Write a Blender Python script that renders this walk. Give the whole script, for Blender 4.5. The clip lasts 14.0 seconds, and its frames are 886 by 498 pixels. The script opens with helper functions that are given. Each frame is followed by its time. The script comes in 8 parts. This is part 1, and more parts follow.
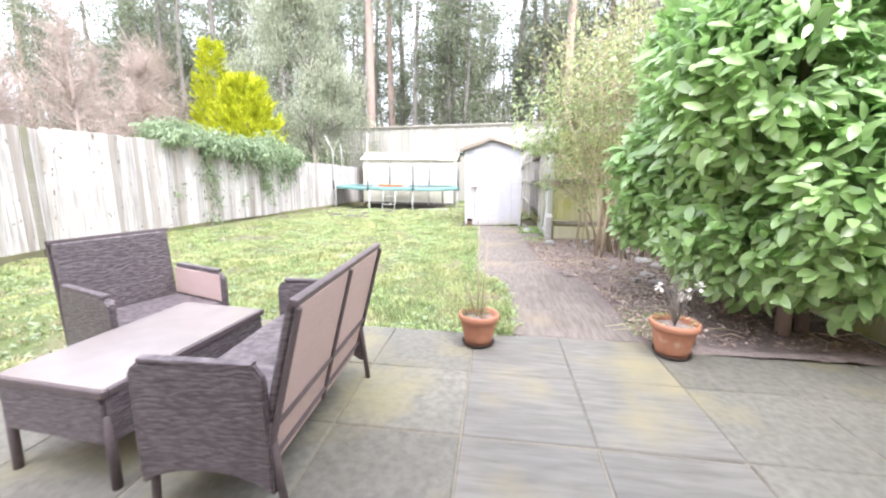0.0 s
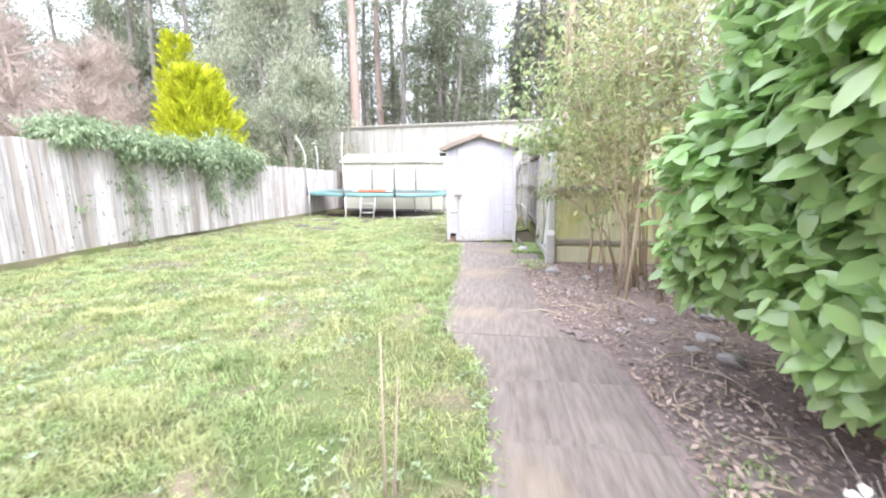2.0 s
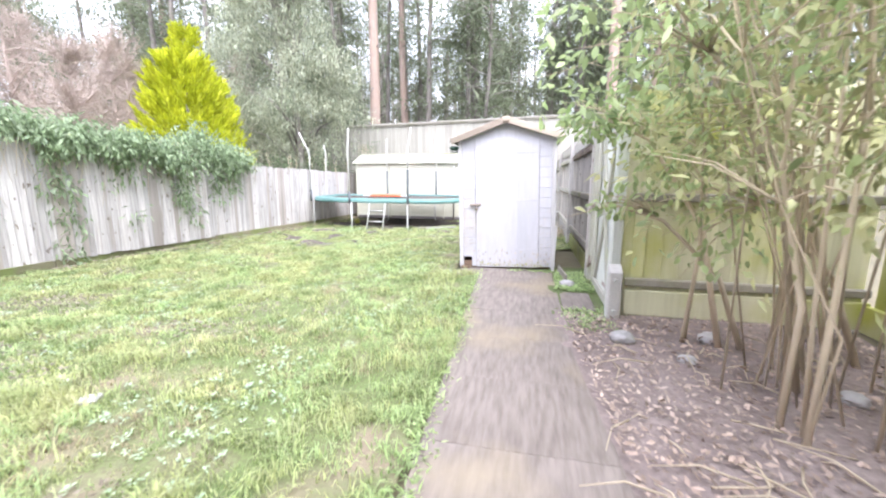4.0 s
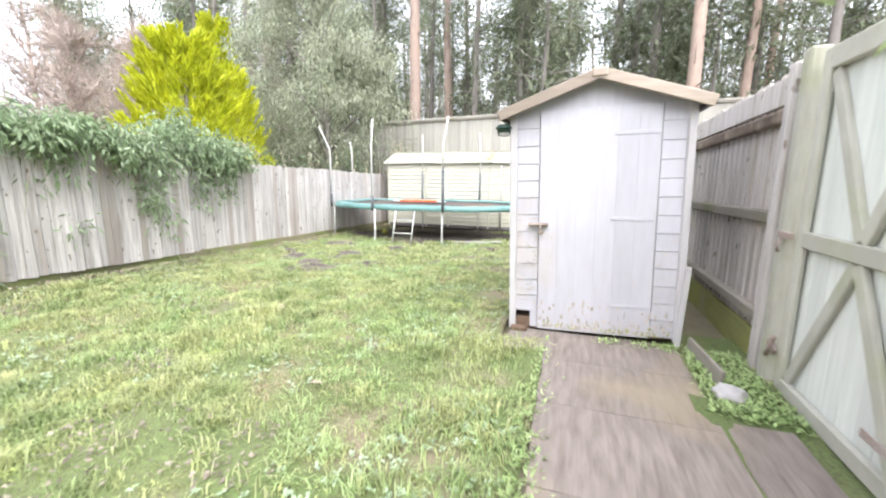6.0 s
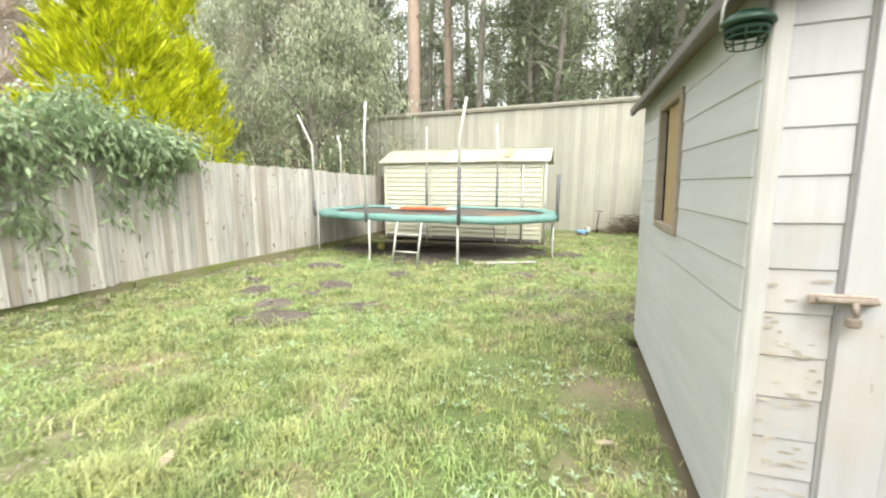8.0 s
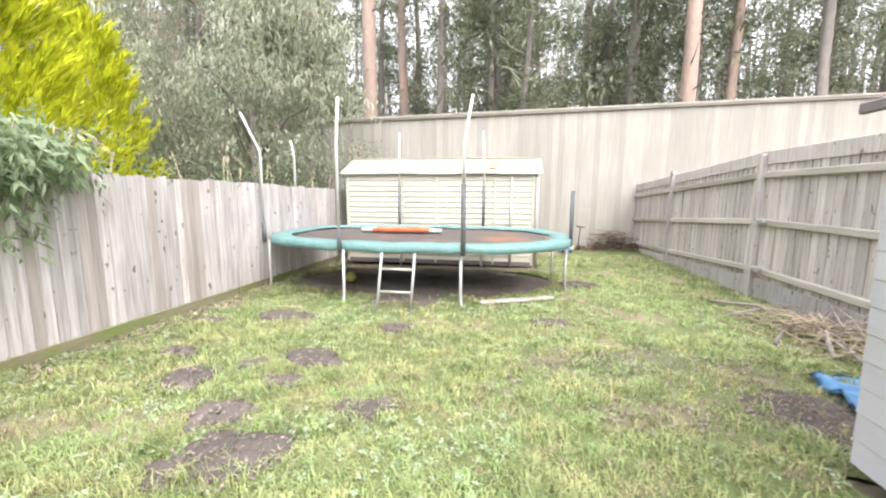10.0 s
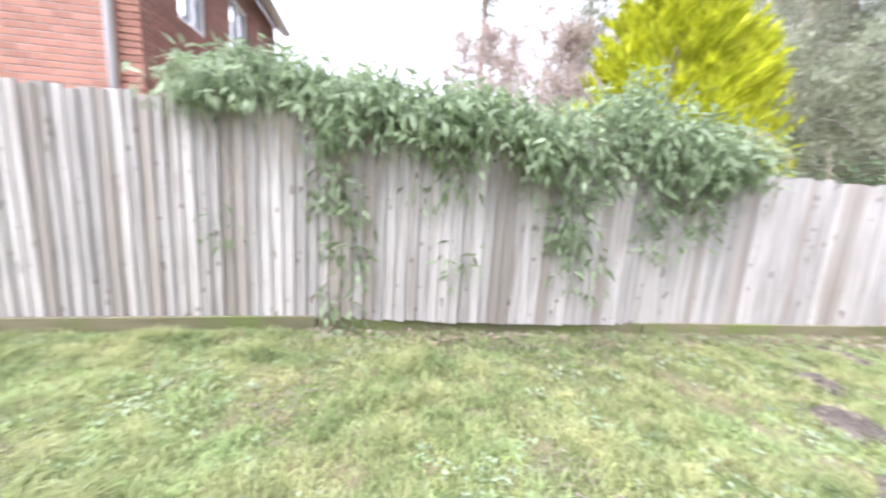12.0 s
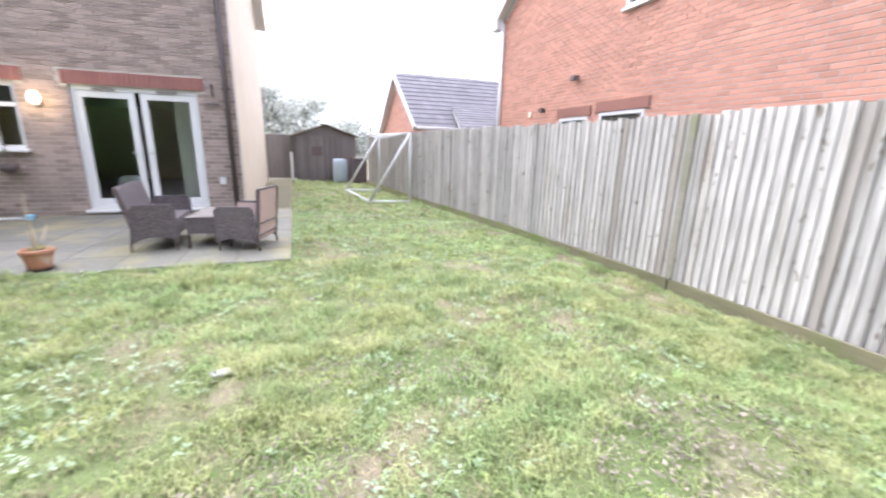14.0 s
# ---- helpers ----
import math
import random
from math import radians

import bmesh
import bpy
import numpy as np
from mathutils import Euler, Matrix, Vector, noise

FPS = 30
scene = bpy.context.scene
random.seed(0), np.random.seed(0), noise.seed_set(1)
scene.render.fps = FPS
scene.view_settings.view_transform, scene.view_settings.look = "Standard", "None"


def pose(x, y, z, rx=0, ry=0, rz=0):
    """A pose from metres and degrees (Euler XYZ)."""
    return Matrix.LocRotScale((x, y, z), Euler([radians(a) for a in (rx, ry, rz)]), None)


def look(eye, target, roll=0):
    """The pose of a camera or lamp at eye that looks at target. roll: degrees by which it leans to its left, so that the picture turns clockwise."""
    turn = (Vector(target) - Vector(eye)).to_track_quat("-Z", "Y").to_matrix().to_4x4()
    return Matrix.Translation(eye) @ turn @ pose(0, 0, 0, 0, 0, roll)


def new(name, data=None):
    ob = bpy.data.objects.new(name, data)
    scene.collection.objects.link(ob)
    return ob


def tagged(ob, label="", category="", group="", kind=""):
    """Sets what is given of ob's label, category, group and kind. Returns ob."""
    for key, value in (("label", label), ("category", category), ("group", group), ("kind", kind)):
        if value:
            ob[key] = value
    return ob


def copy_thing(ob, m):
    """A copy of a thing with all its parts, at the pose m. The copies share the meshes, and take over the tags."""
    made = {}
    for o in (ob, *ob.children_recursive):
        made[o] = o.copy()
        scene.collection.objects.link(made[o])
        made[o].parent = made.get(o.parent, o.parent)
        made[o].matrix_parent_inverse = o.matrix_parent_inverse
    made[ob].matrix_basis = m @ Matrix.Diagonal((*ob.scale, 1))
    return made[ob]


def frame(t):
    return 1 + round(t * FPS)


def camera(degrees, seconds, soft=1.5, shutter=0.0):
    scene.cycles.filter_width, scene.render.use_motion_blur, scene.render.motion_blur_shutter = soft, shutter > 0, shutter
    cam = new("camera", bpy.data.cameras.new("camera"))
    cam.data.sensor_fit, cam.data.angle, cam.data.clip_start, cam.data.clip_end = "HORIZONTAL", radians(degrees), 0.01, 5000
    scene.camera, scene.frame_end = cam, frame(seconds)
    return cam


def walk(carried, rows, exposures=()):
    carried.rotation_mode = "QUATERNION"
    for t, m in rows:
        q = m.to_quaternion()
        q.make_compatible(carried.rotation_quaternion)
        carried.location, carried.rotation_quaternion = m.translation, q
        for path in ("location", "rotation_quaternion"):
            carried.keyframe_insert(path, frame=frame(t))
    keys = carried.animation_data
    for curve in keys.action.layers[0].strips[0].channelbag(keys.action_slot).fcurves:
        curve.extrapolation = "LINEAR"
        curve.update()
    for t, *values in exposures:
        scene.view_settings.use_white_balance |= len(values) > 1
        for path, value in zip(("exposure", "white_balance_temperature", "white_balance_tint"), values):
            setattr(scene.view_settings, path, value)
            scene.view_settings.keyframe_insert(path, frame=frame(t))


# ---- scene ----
cam = camera(95.9, 14.0, soft=2.1, shutter=0.3)
METRES, EYE, TURN = 11.0, 1.30, 7.4
# seconds, x, y, z (in parts of the walk), yaw, pitch, roll
ROWS = [
    (0.0, -0.0085, -0.033, -0.001, 0.3, -10.92, -0.7),
    (0.5, 0.0, 0.0, 0.0, 0.1, -10.92, -0.53),
    (1.0, 0.0091, 0.0357, 0.001, -0.11, -10.92, -0.37),
    (1.5, 0.0171, 0.0764, 0.0051, -0.07, -10.83, -0.21),
    (2.0, 0.0277, 0.1214, 0.0038, 0.14, -10.69, -0.1),
    (2.5, 0.0375, 0.169, 0.001, 0.75, -10.56, -0.03),
    (3.0, 0.0483, 0.2128, 0.0017, 1.81, -10.42, -0.05),
    (5.5, 0.0437, 0.4458, -0.0002, 9.73, -9.95, -0.4),
    (6.0, 0.0402, 0.4966, -0.0007, 11.33, -9.85, -0.46),
    (6.5, 0.0294, 0.5406, 0.0009, 13.14, -9.76, -0.55),
    (7.0, 0.0114, 0.5845, -0.0026, 14.29, -9.67, -0.63),
    (7.5, -0.0102, 0.6268, -0.004, 13.73, -9.56, -0.49),
    (8.0, -0.0279, 0.6712, -0.0033, 10.4, -9.36, -0.23),
    (8.2, -0.0355, 0.684, -0.0025, 8.6, -9.25, -0.2),
    (9.3, -0.085, 0.757, 0.005, 1.5, -8.5, -0.25),
    (10.3, -0.1305, 0.797, 0.01, 2.7, -8.0, -0.35),
    (10.5, -0.139, 0.798, 0.01, 7.71, -8.01, -0.51),
    (11.0, -0.1614, 0.7934, 0.009, 23.96, -8.28, -1.62),
    (11.5, -0.1761, 0.7766, 0.0085, 47.27, -9.28, -2.89),
    (12.0, -0.1812, 0.7523, 0.008, 71.63, -10.82, -3.56),
    (12.5, -0.1789, 0.7301, 0.0104, 95.04, -12.31, -3.41),
    (13.0, -0.1734, 0.7125, 0.0095, 116.84, -13.4, -2.87),
    (13.5, -0.1667, 0.7032, 0.0103, 136.43, -13.95, -2.12),
    (14.0, -0.157, 0.6985, 0.0132, 152.88, -14.24, -1.35),
]
walk(cam, [(t, pose(0, 0, EYE, 0, 0, TURN) @ pose(METRES * x, METRES * y, METRES * z, 90 + pitch, roll, yaw))
           for t, x, y, z, yaw, pitch, roll in ROWS], exposures=[(0.0, 2.22, 6320, 11), (1.0, 2.19, 6270, 11), (3.0, 2.12, 6150, 13), (5.5, 1.94, 6260, 13), (6.0, 1.87, 6480, 9), (7.0, 1.76, 7050, 1), (7.6, 1.72, 7350, -2), (8.2, 1.75, 7250, 0),
                                                                 (10.5, 1.87, 6600, 13), (11.0, 1.90, 6400, 12), (12.0, 1.91, 6230, 15), (13.0, 1.90, 6140, 13), (14.0, 1.92, 6130, 12)])

# ---- sky and sun: a bright overcast day ----
world = bpy.data.worlds.new("world")
scene.world = world
world.use_nodes = True
wn, wl = world.node_tree.nodes, world.node_tree.links
sky = wn.new("ShaderNodeTexSky")
sky.sky_type = "NISHITA"
sky.sun_disc = False
sky.sun_elevation, sky.sun_rotation = radians(57), radians(154)
sky.air_density, sky.dust_density, sky.ozone_density = 1.0, 6.0, 1.0
grey = wn.new("ShaderNodeHueSaturation")
grey.inputs["Saturation"].default_value = 0.12
wl.new(sky.outputs[0], grey.inputs["Color"])
cloud = wn.new("ShaderNodeMix")
cloud.data_type = "RGBA"
cloud.inputs[0].default_value = 0.65
cloud.inputs[7].default_value = (6.5, 6.75, 7.95, 1)     # an even sheet of cloud
wl.new(grey.outputs[0], cloud.inputs[6])
wl.new(cloud.outputs[2], wn["Background"].inputs["Color"])
wn["Background"].inputs["Strength"].default_value = 0.15
sun_data = bpy.data.lights.new("sun", "SUN")
sun_data.energy, sun_data.angle, sun_data.color = 1.0, radians(60), (1.0, 0.97, 0.95)
sun = new("sun", sun_data)
sun.matrix_world = look((5.6, -6.7, 20), (0, 5, 0))

rng = np.random.default_rng(7)
rnd = random.Random(5)


# ---- materials ----
def surface(name, a, b, fine, big=1.0, grain=(40, 40, 40), rough=0.8, bump=0.25, vary=0.18, island=False,
            spec=0.3, third=None, third_scale=0.35, third_cut=(0.5, 0.65), clear=0.0, streak=0.5, knots=None, third_map=None):
    """Two-scale procedural surface: a to b in broad patches, `fine` in the grain, `third` in stains."""
    m = bpy.data.materials.new(name)
    m.use_nodes = True
    n, l = m.node_tree.nodes, m.node_tree.links
    bsdf = n["Principled BSDF"]
    geo = n.new("ShaderNodeNewGeometry")

    def noise_node(scale, vec, detail=4.0, kind=None):
        x = n.new("ShaderNodeTexNoise")
        x.inputs["Scale"].default_value, x.inputs["Detail"].default_value = scale, detail
        l.new(vec, x.inputs["Vector"])
        return x.outputs["Fac"]

    def ramp(fac, lo, hi):
        x = n.new("ShaderNodeMapRange")
        x.inputs["From Min"].default_value, x.inputs["From Max"].default_value = lo, hi
        l.new(fac, x.inputs["Value"])
        return x.outputs["Result"]

    def mix(fac, c1, c2):
        x = n.new("ShaderNodeMix")
        x.data_type = "RGBA"
        for sock, v in ((x.inputs[0], fac), (x.inputs[6], c1), (x.inputs[7], c2)):
            if isinstance(v, tuple):
                sock.default_value = (*v, 1)
            elif isinstance(v, float):
                sock.default_value = v
            else:
                l.new(v, sock)
        return x.outputs[2]

    mapping = n.new("ShaderNodeVectorMath")
    mapping.operation = "MULTIPLY"
    l.new(geo.outputs["Position"], mapping.inputs[0])
    mapping.inputs[1].default_value = grain
    offset = n.new("ShaderNodeVectorMath")
    offset.operation = "ADD"
    if island:
        rand = geo.outputs["Random Per Island"]
    else:
        rand = n.new("ShaderNodeObjectInfo").outputs["Random"]
    mul = n.new("ShaderNodeMath")
    mul.operation = "MULTIPLY"
    mul.inputs[1].default_value = 37.0
    l.new(rand, mul.inputs[0])
    l.new(mapping.outputs[0], offset.inputs[0])
    l.new(mul.outputs[0], offset.inputs[1])
    large = noise_node(big, geo.outputs["Position"], 5.0)
    small = noise_node(1.0, offset.outputs[0], 6.0)
    col = mix(ramp(large, 0.35, 0.65), a, b)
    grainfac = n.new("ShaderNodeMath")
    grainfac.operation = "MULTIPLY"
    grainfac.inputs[1].default_value = streak
    l.new(ramp(small, 0.35, 0.75), grainfac.inputs[0])
    col = mix(grainfac.outputs[0], col, fine)
    if third:
        where = geo.outputs["Position"]
        if third_map:
            drawn = n.new("ShaderNodeVectorMath")
            drawn.operation = "MULTIPLY"
            l.new(where, drawn.inputs[0])
            drawn.inputs[1].default_value = third_map
            where = drawn.outputs[0]
        col = mix(ramp(noise_node(third_scale, where, 6.0), *third_cut), col, third)
    if knots:
        kmap = n.new("ShaderNodeVectorMath")
        kmap.operation = "MULTIPLY"
        l.new(geo.outputs["Position"], kmap.inputs[0])
        kmap.inputs[1].default_value = (16, 16, 9)
        koff = n.new("ShaderNodeVectorMath")
        koff.operation = "ADD"
        l.new(kmap.outputs[0], koff.inputs[0])
        l.new(mul.outputs[0], koff.inputs[1])
        col = mix(ramp(noise_node(1.0, koff.outputs[0], 1.0), 0.685, 0.74), col, knots)
    hsv = n.new("ShaderNodeHueSaturation")
    l.new(col, hsv.inputs["Color"])
    val = n.new("ShaderNodeMapRange")
    val.inputs["To Min"].default_value, val.inputs["To Max"].default_value = 1 - vary, 1 + vary
    l.new(rand, val.inputs["Value"])
    l.new(val.outputs["Result"], hsv.inputs["Value"])
    l.new(hsv.outputs[0], bsdf.inputs["Base Color"])
    bsdf.inputs["Roughness"].default_value = rough
    bsdf.inputs["Specular IOR Level"].default_value = spec
    bsdf.inputs["Coat Weight"].default_value = clear
    if bump:
        bp = n.new("ShaderNodeBump")
        bp.inputs["Strength"].default_value, bp.inputs["Distance"].default_value = bump, 0.01
        l.new(small, bp.inputs["Height"])
        l.new(bp.outputs[0], bsdf.inputs["Normal"])
    return m


def leafy(name, a, b, tip, rough=0.5, spec=0.35, sub=0.25, big=1.2, vary=0.35):
    """Foliage: colour by leaf and by broad patches, some light let through."""
    m = surface(name, a, b, tip, big=big, grain=(3, 3, 3), rough=rough, bump=0, vary=vary, island=True, spec=spec, streak=0.7)
    n, l = m.node_tree.nodes, m.node_tree.links
    bsdf = n["Principled BSDF"]
    trans = n.new("ShaderNodeBsdfTranslucent")
    l.new(bsdf.inputs["Base Color"].links[0].from_socket, trans.inputs["Color"])
    mixer = n.new("ShaderNodeMixShader")
    mixer.inputs[0].default_value = sub
    l.new(bsdf.outputs[0], mixer.inputs[1])
    l.new(trans.outputs[0], mixer.inputs[2])
    l.new(mixer.outputs[0], n["Material Output"].inputs["Surface"])
    return m


def metal(name, colour, rough=0.4, metallic=1.0):
    m = surface(name, colour, tuple(c * 0.85 for c in colour), tuple(c * 0.7 for c in colour), grain=(60, 60, 60), rough=rough, bump=0.05, vary=0.05)
    m.node_tree.nodes["Principled BSDF"].inputs["Metallic"].default_value = metallic
    return m


def glowing(name, colour, strength):
    m = bpy.data.materials.new(name)
    m.use_nodes = True
    b = m.node_tree.nodes["Principled BSDF"]
    b.inputs["Base Color"].default_value = (*colour, 1)
    b.inputs["Emission Color"].default_value = (*colour, 1)
    b.inputs["Emission Strength"].default_value = strength
    return m


def glass(name, tint=(0.9, 0.95, 0.95), rough=0.02):
    m = bpy.data.materials.new(name)
    m.use_nodes = True
    b = m.node_tree.nodes["Principled BSDF"]
    b.inputs["Base Color"].default_value = (*tint, 1)
    b.inputs["Transmission Weight"].default_value = 1.0
    b.inputs["Roughness"].default_value = rough
    b.inputs["IOR"].default_value = 1.45
    return m


FENCE_WOOD = surface("weathered_fence_wood", (0.575, 0.545, 0.525), (0.50, 0.475, 0.455), (0.21, 0.185, 0.165), big=1.6, grain=(42, 42, 2.0), vary=0.19,
                     bump=0.5, third=(0.29, 0.25, 0.21), third_scale=1.0, third_cut=(0.57, 0.75), third_map=(9, 9, 0.9), streak=0.68, knots=(0.2, 0.17, 0.14))
SIDE_WOOD = surface("pale_side_fence_wood", (0.62, 0.585, 0.555), (0.545, 0.515, 0.485), (0.30, 0.27, 0.235), big=1.6, grain=(42, 42, 2.0), vary=0.16, bump=0.5, third=(0.36, 0.32, 0.26), third_scale=1.0, third_cut=(0.56, 0.72), third_map=(9, 9, 0.9), streak=0.7, knots=(0.25, 0.21, 0.17))
FENCE_RAIL = surface("weathered_rail_wood", (0.33, 0.30, 0.26), (0.26, 0.24, 0.2), (0.17, 0.16, 0.13), grain=(30, 3, 30), bump=0.5, third=(0.2, 0.2, 0.11), third_cut=(0.55, 0.75), third_scale=1.5)
PALE_RAIL = surface("pale_weathered_rail", (0.50, 0.47, 0.42), (0.43, 0.405, 0.35), (0.28, 0.26, 0.21), grain=(30, 3, 30), bump=0.5, third=(0.33, 0.32, 0.22), third_cut=(0.55, 0.75), third_scale=1.5)
ROTTEN_RAIL = surface("rotten_dark_rail", (0.24, 0.17, 0.12), (0.16, 0.12, 0.09), (0.07, 0.05, 0.04), grain=(30, 4, 30), bump=0.9, third=(0.30, 0.25, 0.2), third_scale=6, third_cut=(0.5, 0.7))
REAR_WOOD = surface("pale_fence_wood", (0.40, 0.385, 0.345), (0.36, 0.345, 0.305), (0.26, 0.245, 0.21), big=0.8, grain=(30, 30, 1.5), vary=0.1, bump=0.35, streak=0.5)
GREEN_WOOD = surface("algae_green_fence_wood", (0.64, 0.62, 0.45), (0.58, 0.565, 0.38), (0.43, 0.41, 0.27), grain=(25, 25, 2), bump=0.4, vary=0.12, third=(0.44, 0.45, 0.12), third_scale=1.4, third_cut=(0.46, 0.66))
ALGAE_WOOD = surface("bright_algae_board", (0.42, 0.43, 0.17), (0.34, 0.37, 0.10), (0.26, 0.26, 0.12), grain=(25, 3, 25), bump=0.4, third=(0.45, 0.43, 0.3), third_scale=2.0, third_cut=(0.5, 0.68))
GRAVEL_BOARD = surface("mossy_gravel_board", (0.25, 0.225, 0.14), (0.20, 0.19, 0.11), (0.12, 0.11, 0.07), grain=(30, 3, 30), bump=0.5, third=(0.17, 0.2, 0.07), third_scale=2.0)
CONCRETE = surface("grey_concrete", (0.54, 0.52, 0.50), (0.47, 0.455, 0.435), (0.35, 0.335, 0.32), grain=(60, 60, 60), bump=0.3)
SHED_PAINT = surface("worn_lilac_white_paint", (0.505, 0.50, 0.54), (0.45, 0.445, 0.485), (0.36, 0.345, 0.355), big=1.5, grain=(26, 26, 3), rough=0.65, bump=0.25, vary=0.05,
                     third=(0.44, 0.38, 0.32), third_scale=1.8, third_cut=(0.58, 0.8), streak=0.35)
SHED_SIDE = surface("worn_white_side_paint", (0.55, 0.55, 0.58), (0.49, 0.5, 0.54), (0.40, 0.4, 0.41), big=1.2, grain=(20, 2.5, 20), rough=0.65, bump=0.25, vary=0.05,
                    third=(0.45, 0.43, 0.36), third_scale=1.5, third_cut=(0.58, 0.8), streak=0.35)
SHED_TRIM = surface("peeling_white_trim", (0.52, 0.51, 0.525), (0.465, 0.455, 0.465), (0.35, 0.33, 0.315), grain=(30, 30, 4), rough=0.7, bump=0.3, vary=0.06)
BARE_WOOD = surface("bare_grey_brown_wood", (0.49, 0.45, 0.41), (0.43, 0.38, 0.33), (0.33, 0.28, 0.23), big=6, grain=(30, 30, 4), bump=0.3, vary=0.25, island=True)
MOSS = surface("green_algae_film", (0.33, 0.34, 0.17), (0.40, 0.40, 0.24), (0.24, 0.25, 0.12), big=6, grain=(50, 50, 50), bump=0.3, vary=0.25, island=True)
ROTTEN = surface("rotten_timber", (0.18, 0.12, 0.08), (0.12, 0.08, 0.06), (0.05, 0.04, 0.03), grain=(30, 30, 10), bump=0.6)
FELT = surface("brown_roof_felt", (0.30, 0.24, 0.2), (0.24, 0.2, 0.17), (0.15, 0.13, 0.11), grain=(90, 90, 90), bump=0.4)
BARGE = surface("tan_bargeboard", (0.40, 0.335, 0.28), (0.33, 0.28, 0.23), (0.23, 0.185, 0.15), grain=(4, 30, 30), bump=0.3)
BOARDING = surface("tan_plywood", (0.50, 0.38, 0.22), (0.45, 0.34, 0.2), (0.35, 0.25, 0.14), grain=(20, 20, 3), bump=0.1)
RUST = surface("rusty_bolt_metal", (0.27, 0.2, 0.165), (0.36, 0.31, 0.28), (0.13, 0.09, 0.07), grain=(80, 80, 80), rough=0.6, bump=0.3)
CREAM = surface("cream_shiplap_cladding", (0.52, 0.51, 0.42), (0.48, 0.47, 0.39), (0.42, 0.41, 0.33), grain=(6, 6, 30), rough=0.5, bump=0.1, vary=0.05, streak=0.3)
CREAM_ROOF = surface("pale_green_corrugated_roof", (0.42, 0.41, 0.345), (0.36, 0.36, 0.29), (0.25, 0.25, 0.19), big=2, grain=(14, 14, 14), rough=0.6, third=(0.33, 0.33, 0.23), third_scale=3.5, third_cut=(0.6, 0.75))
TEAL = surface("teal_pvc_pad", (0.10, 0.215, 0.205), (0.135, 0.25, 0.24), (0.21, 0.32, 0.31), big=3, grain=(14, 14, 14), rough=0.45, bump=0.3, vary=0.0)
GALV = metal("galvanised_steel", (0.55, 0.55, 0.53), 0.45, 0.5)
POLE = surface("chalky_pale_pole", (0.62, 0.61, 0.585), (0.56, 0.55, 0.53), (0.46, 0.45, 0.43), grain=(20, 20, 20), rough=0.5, bump=0.05, vary=0.04)
SLEEVE = surface("dark_grey_foam_sleeve", (0.12, 0.13, 0.14), (0.16, 0.17, 0.18), (0.08, 0.08, 0.09), grain=(40, 40, 10), vary=0.05)
MAT_BLACK = surface("black_woven_bed", (0.07, 0.065, 0.065), (0.10, 0.085, 0.075), (0.14, 0.1, 0.08), grain=(90, 90, 90), rough=0.6, third=(0.26, 0.12, 0.06), third_scale=1.0, third_cut=(0.56, 0.75))
ORANGE = surface("orange_plastic", (0.72, 0.13, 0.04), (0.62, 0.11, 0.04), (0.8, 0.3, 0.2), grain=(9, 9, 9), rough=0.4, bump=0.05)
WHITE_PLASTIC = surface("white_plastic", (0.62, 0.62, 0.62), (0.56, 0.56, 0.57), (0.5, 0.5, 0.5), grain=(20, 20, 20), rough=0.4, bump=0.05, vary=0.03)
YELLOW_BALL = surface("pale_yellow_rubber", (0.55, 0.52, 0.14), (0.48, 0.46, 0.15), (0.4, 0.38, 0.12), grain=(25, 25, 25), rough=0.55)
BLUE_TARP = surface("blue_tarpaulin", (0.10, 0.30, 0.62), (0.20, 0.46, 0.68), (0.45, 0.6, 0.72), grain=(12, 12, 12), rough=0.4)
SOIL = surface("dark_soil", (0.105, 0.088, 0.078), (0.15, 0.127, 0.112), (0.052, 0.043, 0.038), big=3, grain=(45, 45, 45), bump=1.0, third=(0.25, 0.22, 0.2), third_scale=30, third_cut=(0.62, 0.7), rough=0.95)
BED_SOIL = surface("bark_and_leaf_litter_soil", (0.25, 0.20, 0.185), (0.32, 0.26, 0.245), (0.13, 0.10, 0.09), big=2.5, grain=(35, 35, 35), bump=1.0, third=(0.33, 0.27, 0.25), third_scale=22, third_cut=(0.6, 0.7), rough=0.95)
LITTER = surface("dead_leaves", (0.30, 0.225, 0.185), (0.42, 0.34, 0.29), (0.2, 0.135, 0.105), grain=(9, 9, 9), vary=0.5, island=True, bump=0)
CRUMB = surface("soil_crumb", (0.13, 0.105, 0.08), (0.20, 0.165, 0.13), (0.37, 0.33, 0.28), grain=(9, 9, 9), vary=0.5, island=True, bump=0, rough=0.95)
JOINT = surface("mossy_joint_filling", (0.215, 0.19, 0.145), (0.25, 0.22, 0.165), (0.12, 0.11, 0.085), grain=(60, 60, 60), bump=0.5)
FENCE_STAIN = surface("brown_stained_board", (0.41, 0.37, 0.34), (0.36, 0.32, 0.285), (0.22, 0.19, 0.165), grain=(34, 34, 2.0), vary=0.2, bump=0.5)
STONE = surface("pale_grey_stone", (0.42, 0.40, 0.4), (0.34, 0.33, 0.32), (0.24, 0.23, 0.22), big=5, grain=(30, 30, 30), bump=0.6)
SLAB = surface("riven_patio_slab", (0.225, 0.213, 0.18), (0.18, 0.172, 0.148), (0.115, 0.108, 0.09), big=1.3, grain=(26, 26, 26), rough=0.75, bump=0.4, vary=0.10,
               third=(0.245, 0.22, 0.13), third_scale=1.7, third_cut=(0.52, 0.70), streak=0.75)
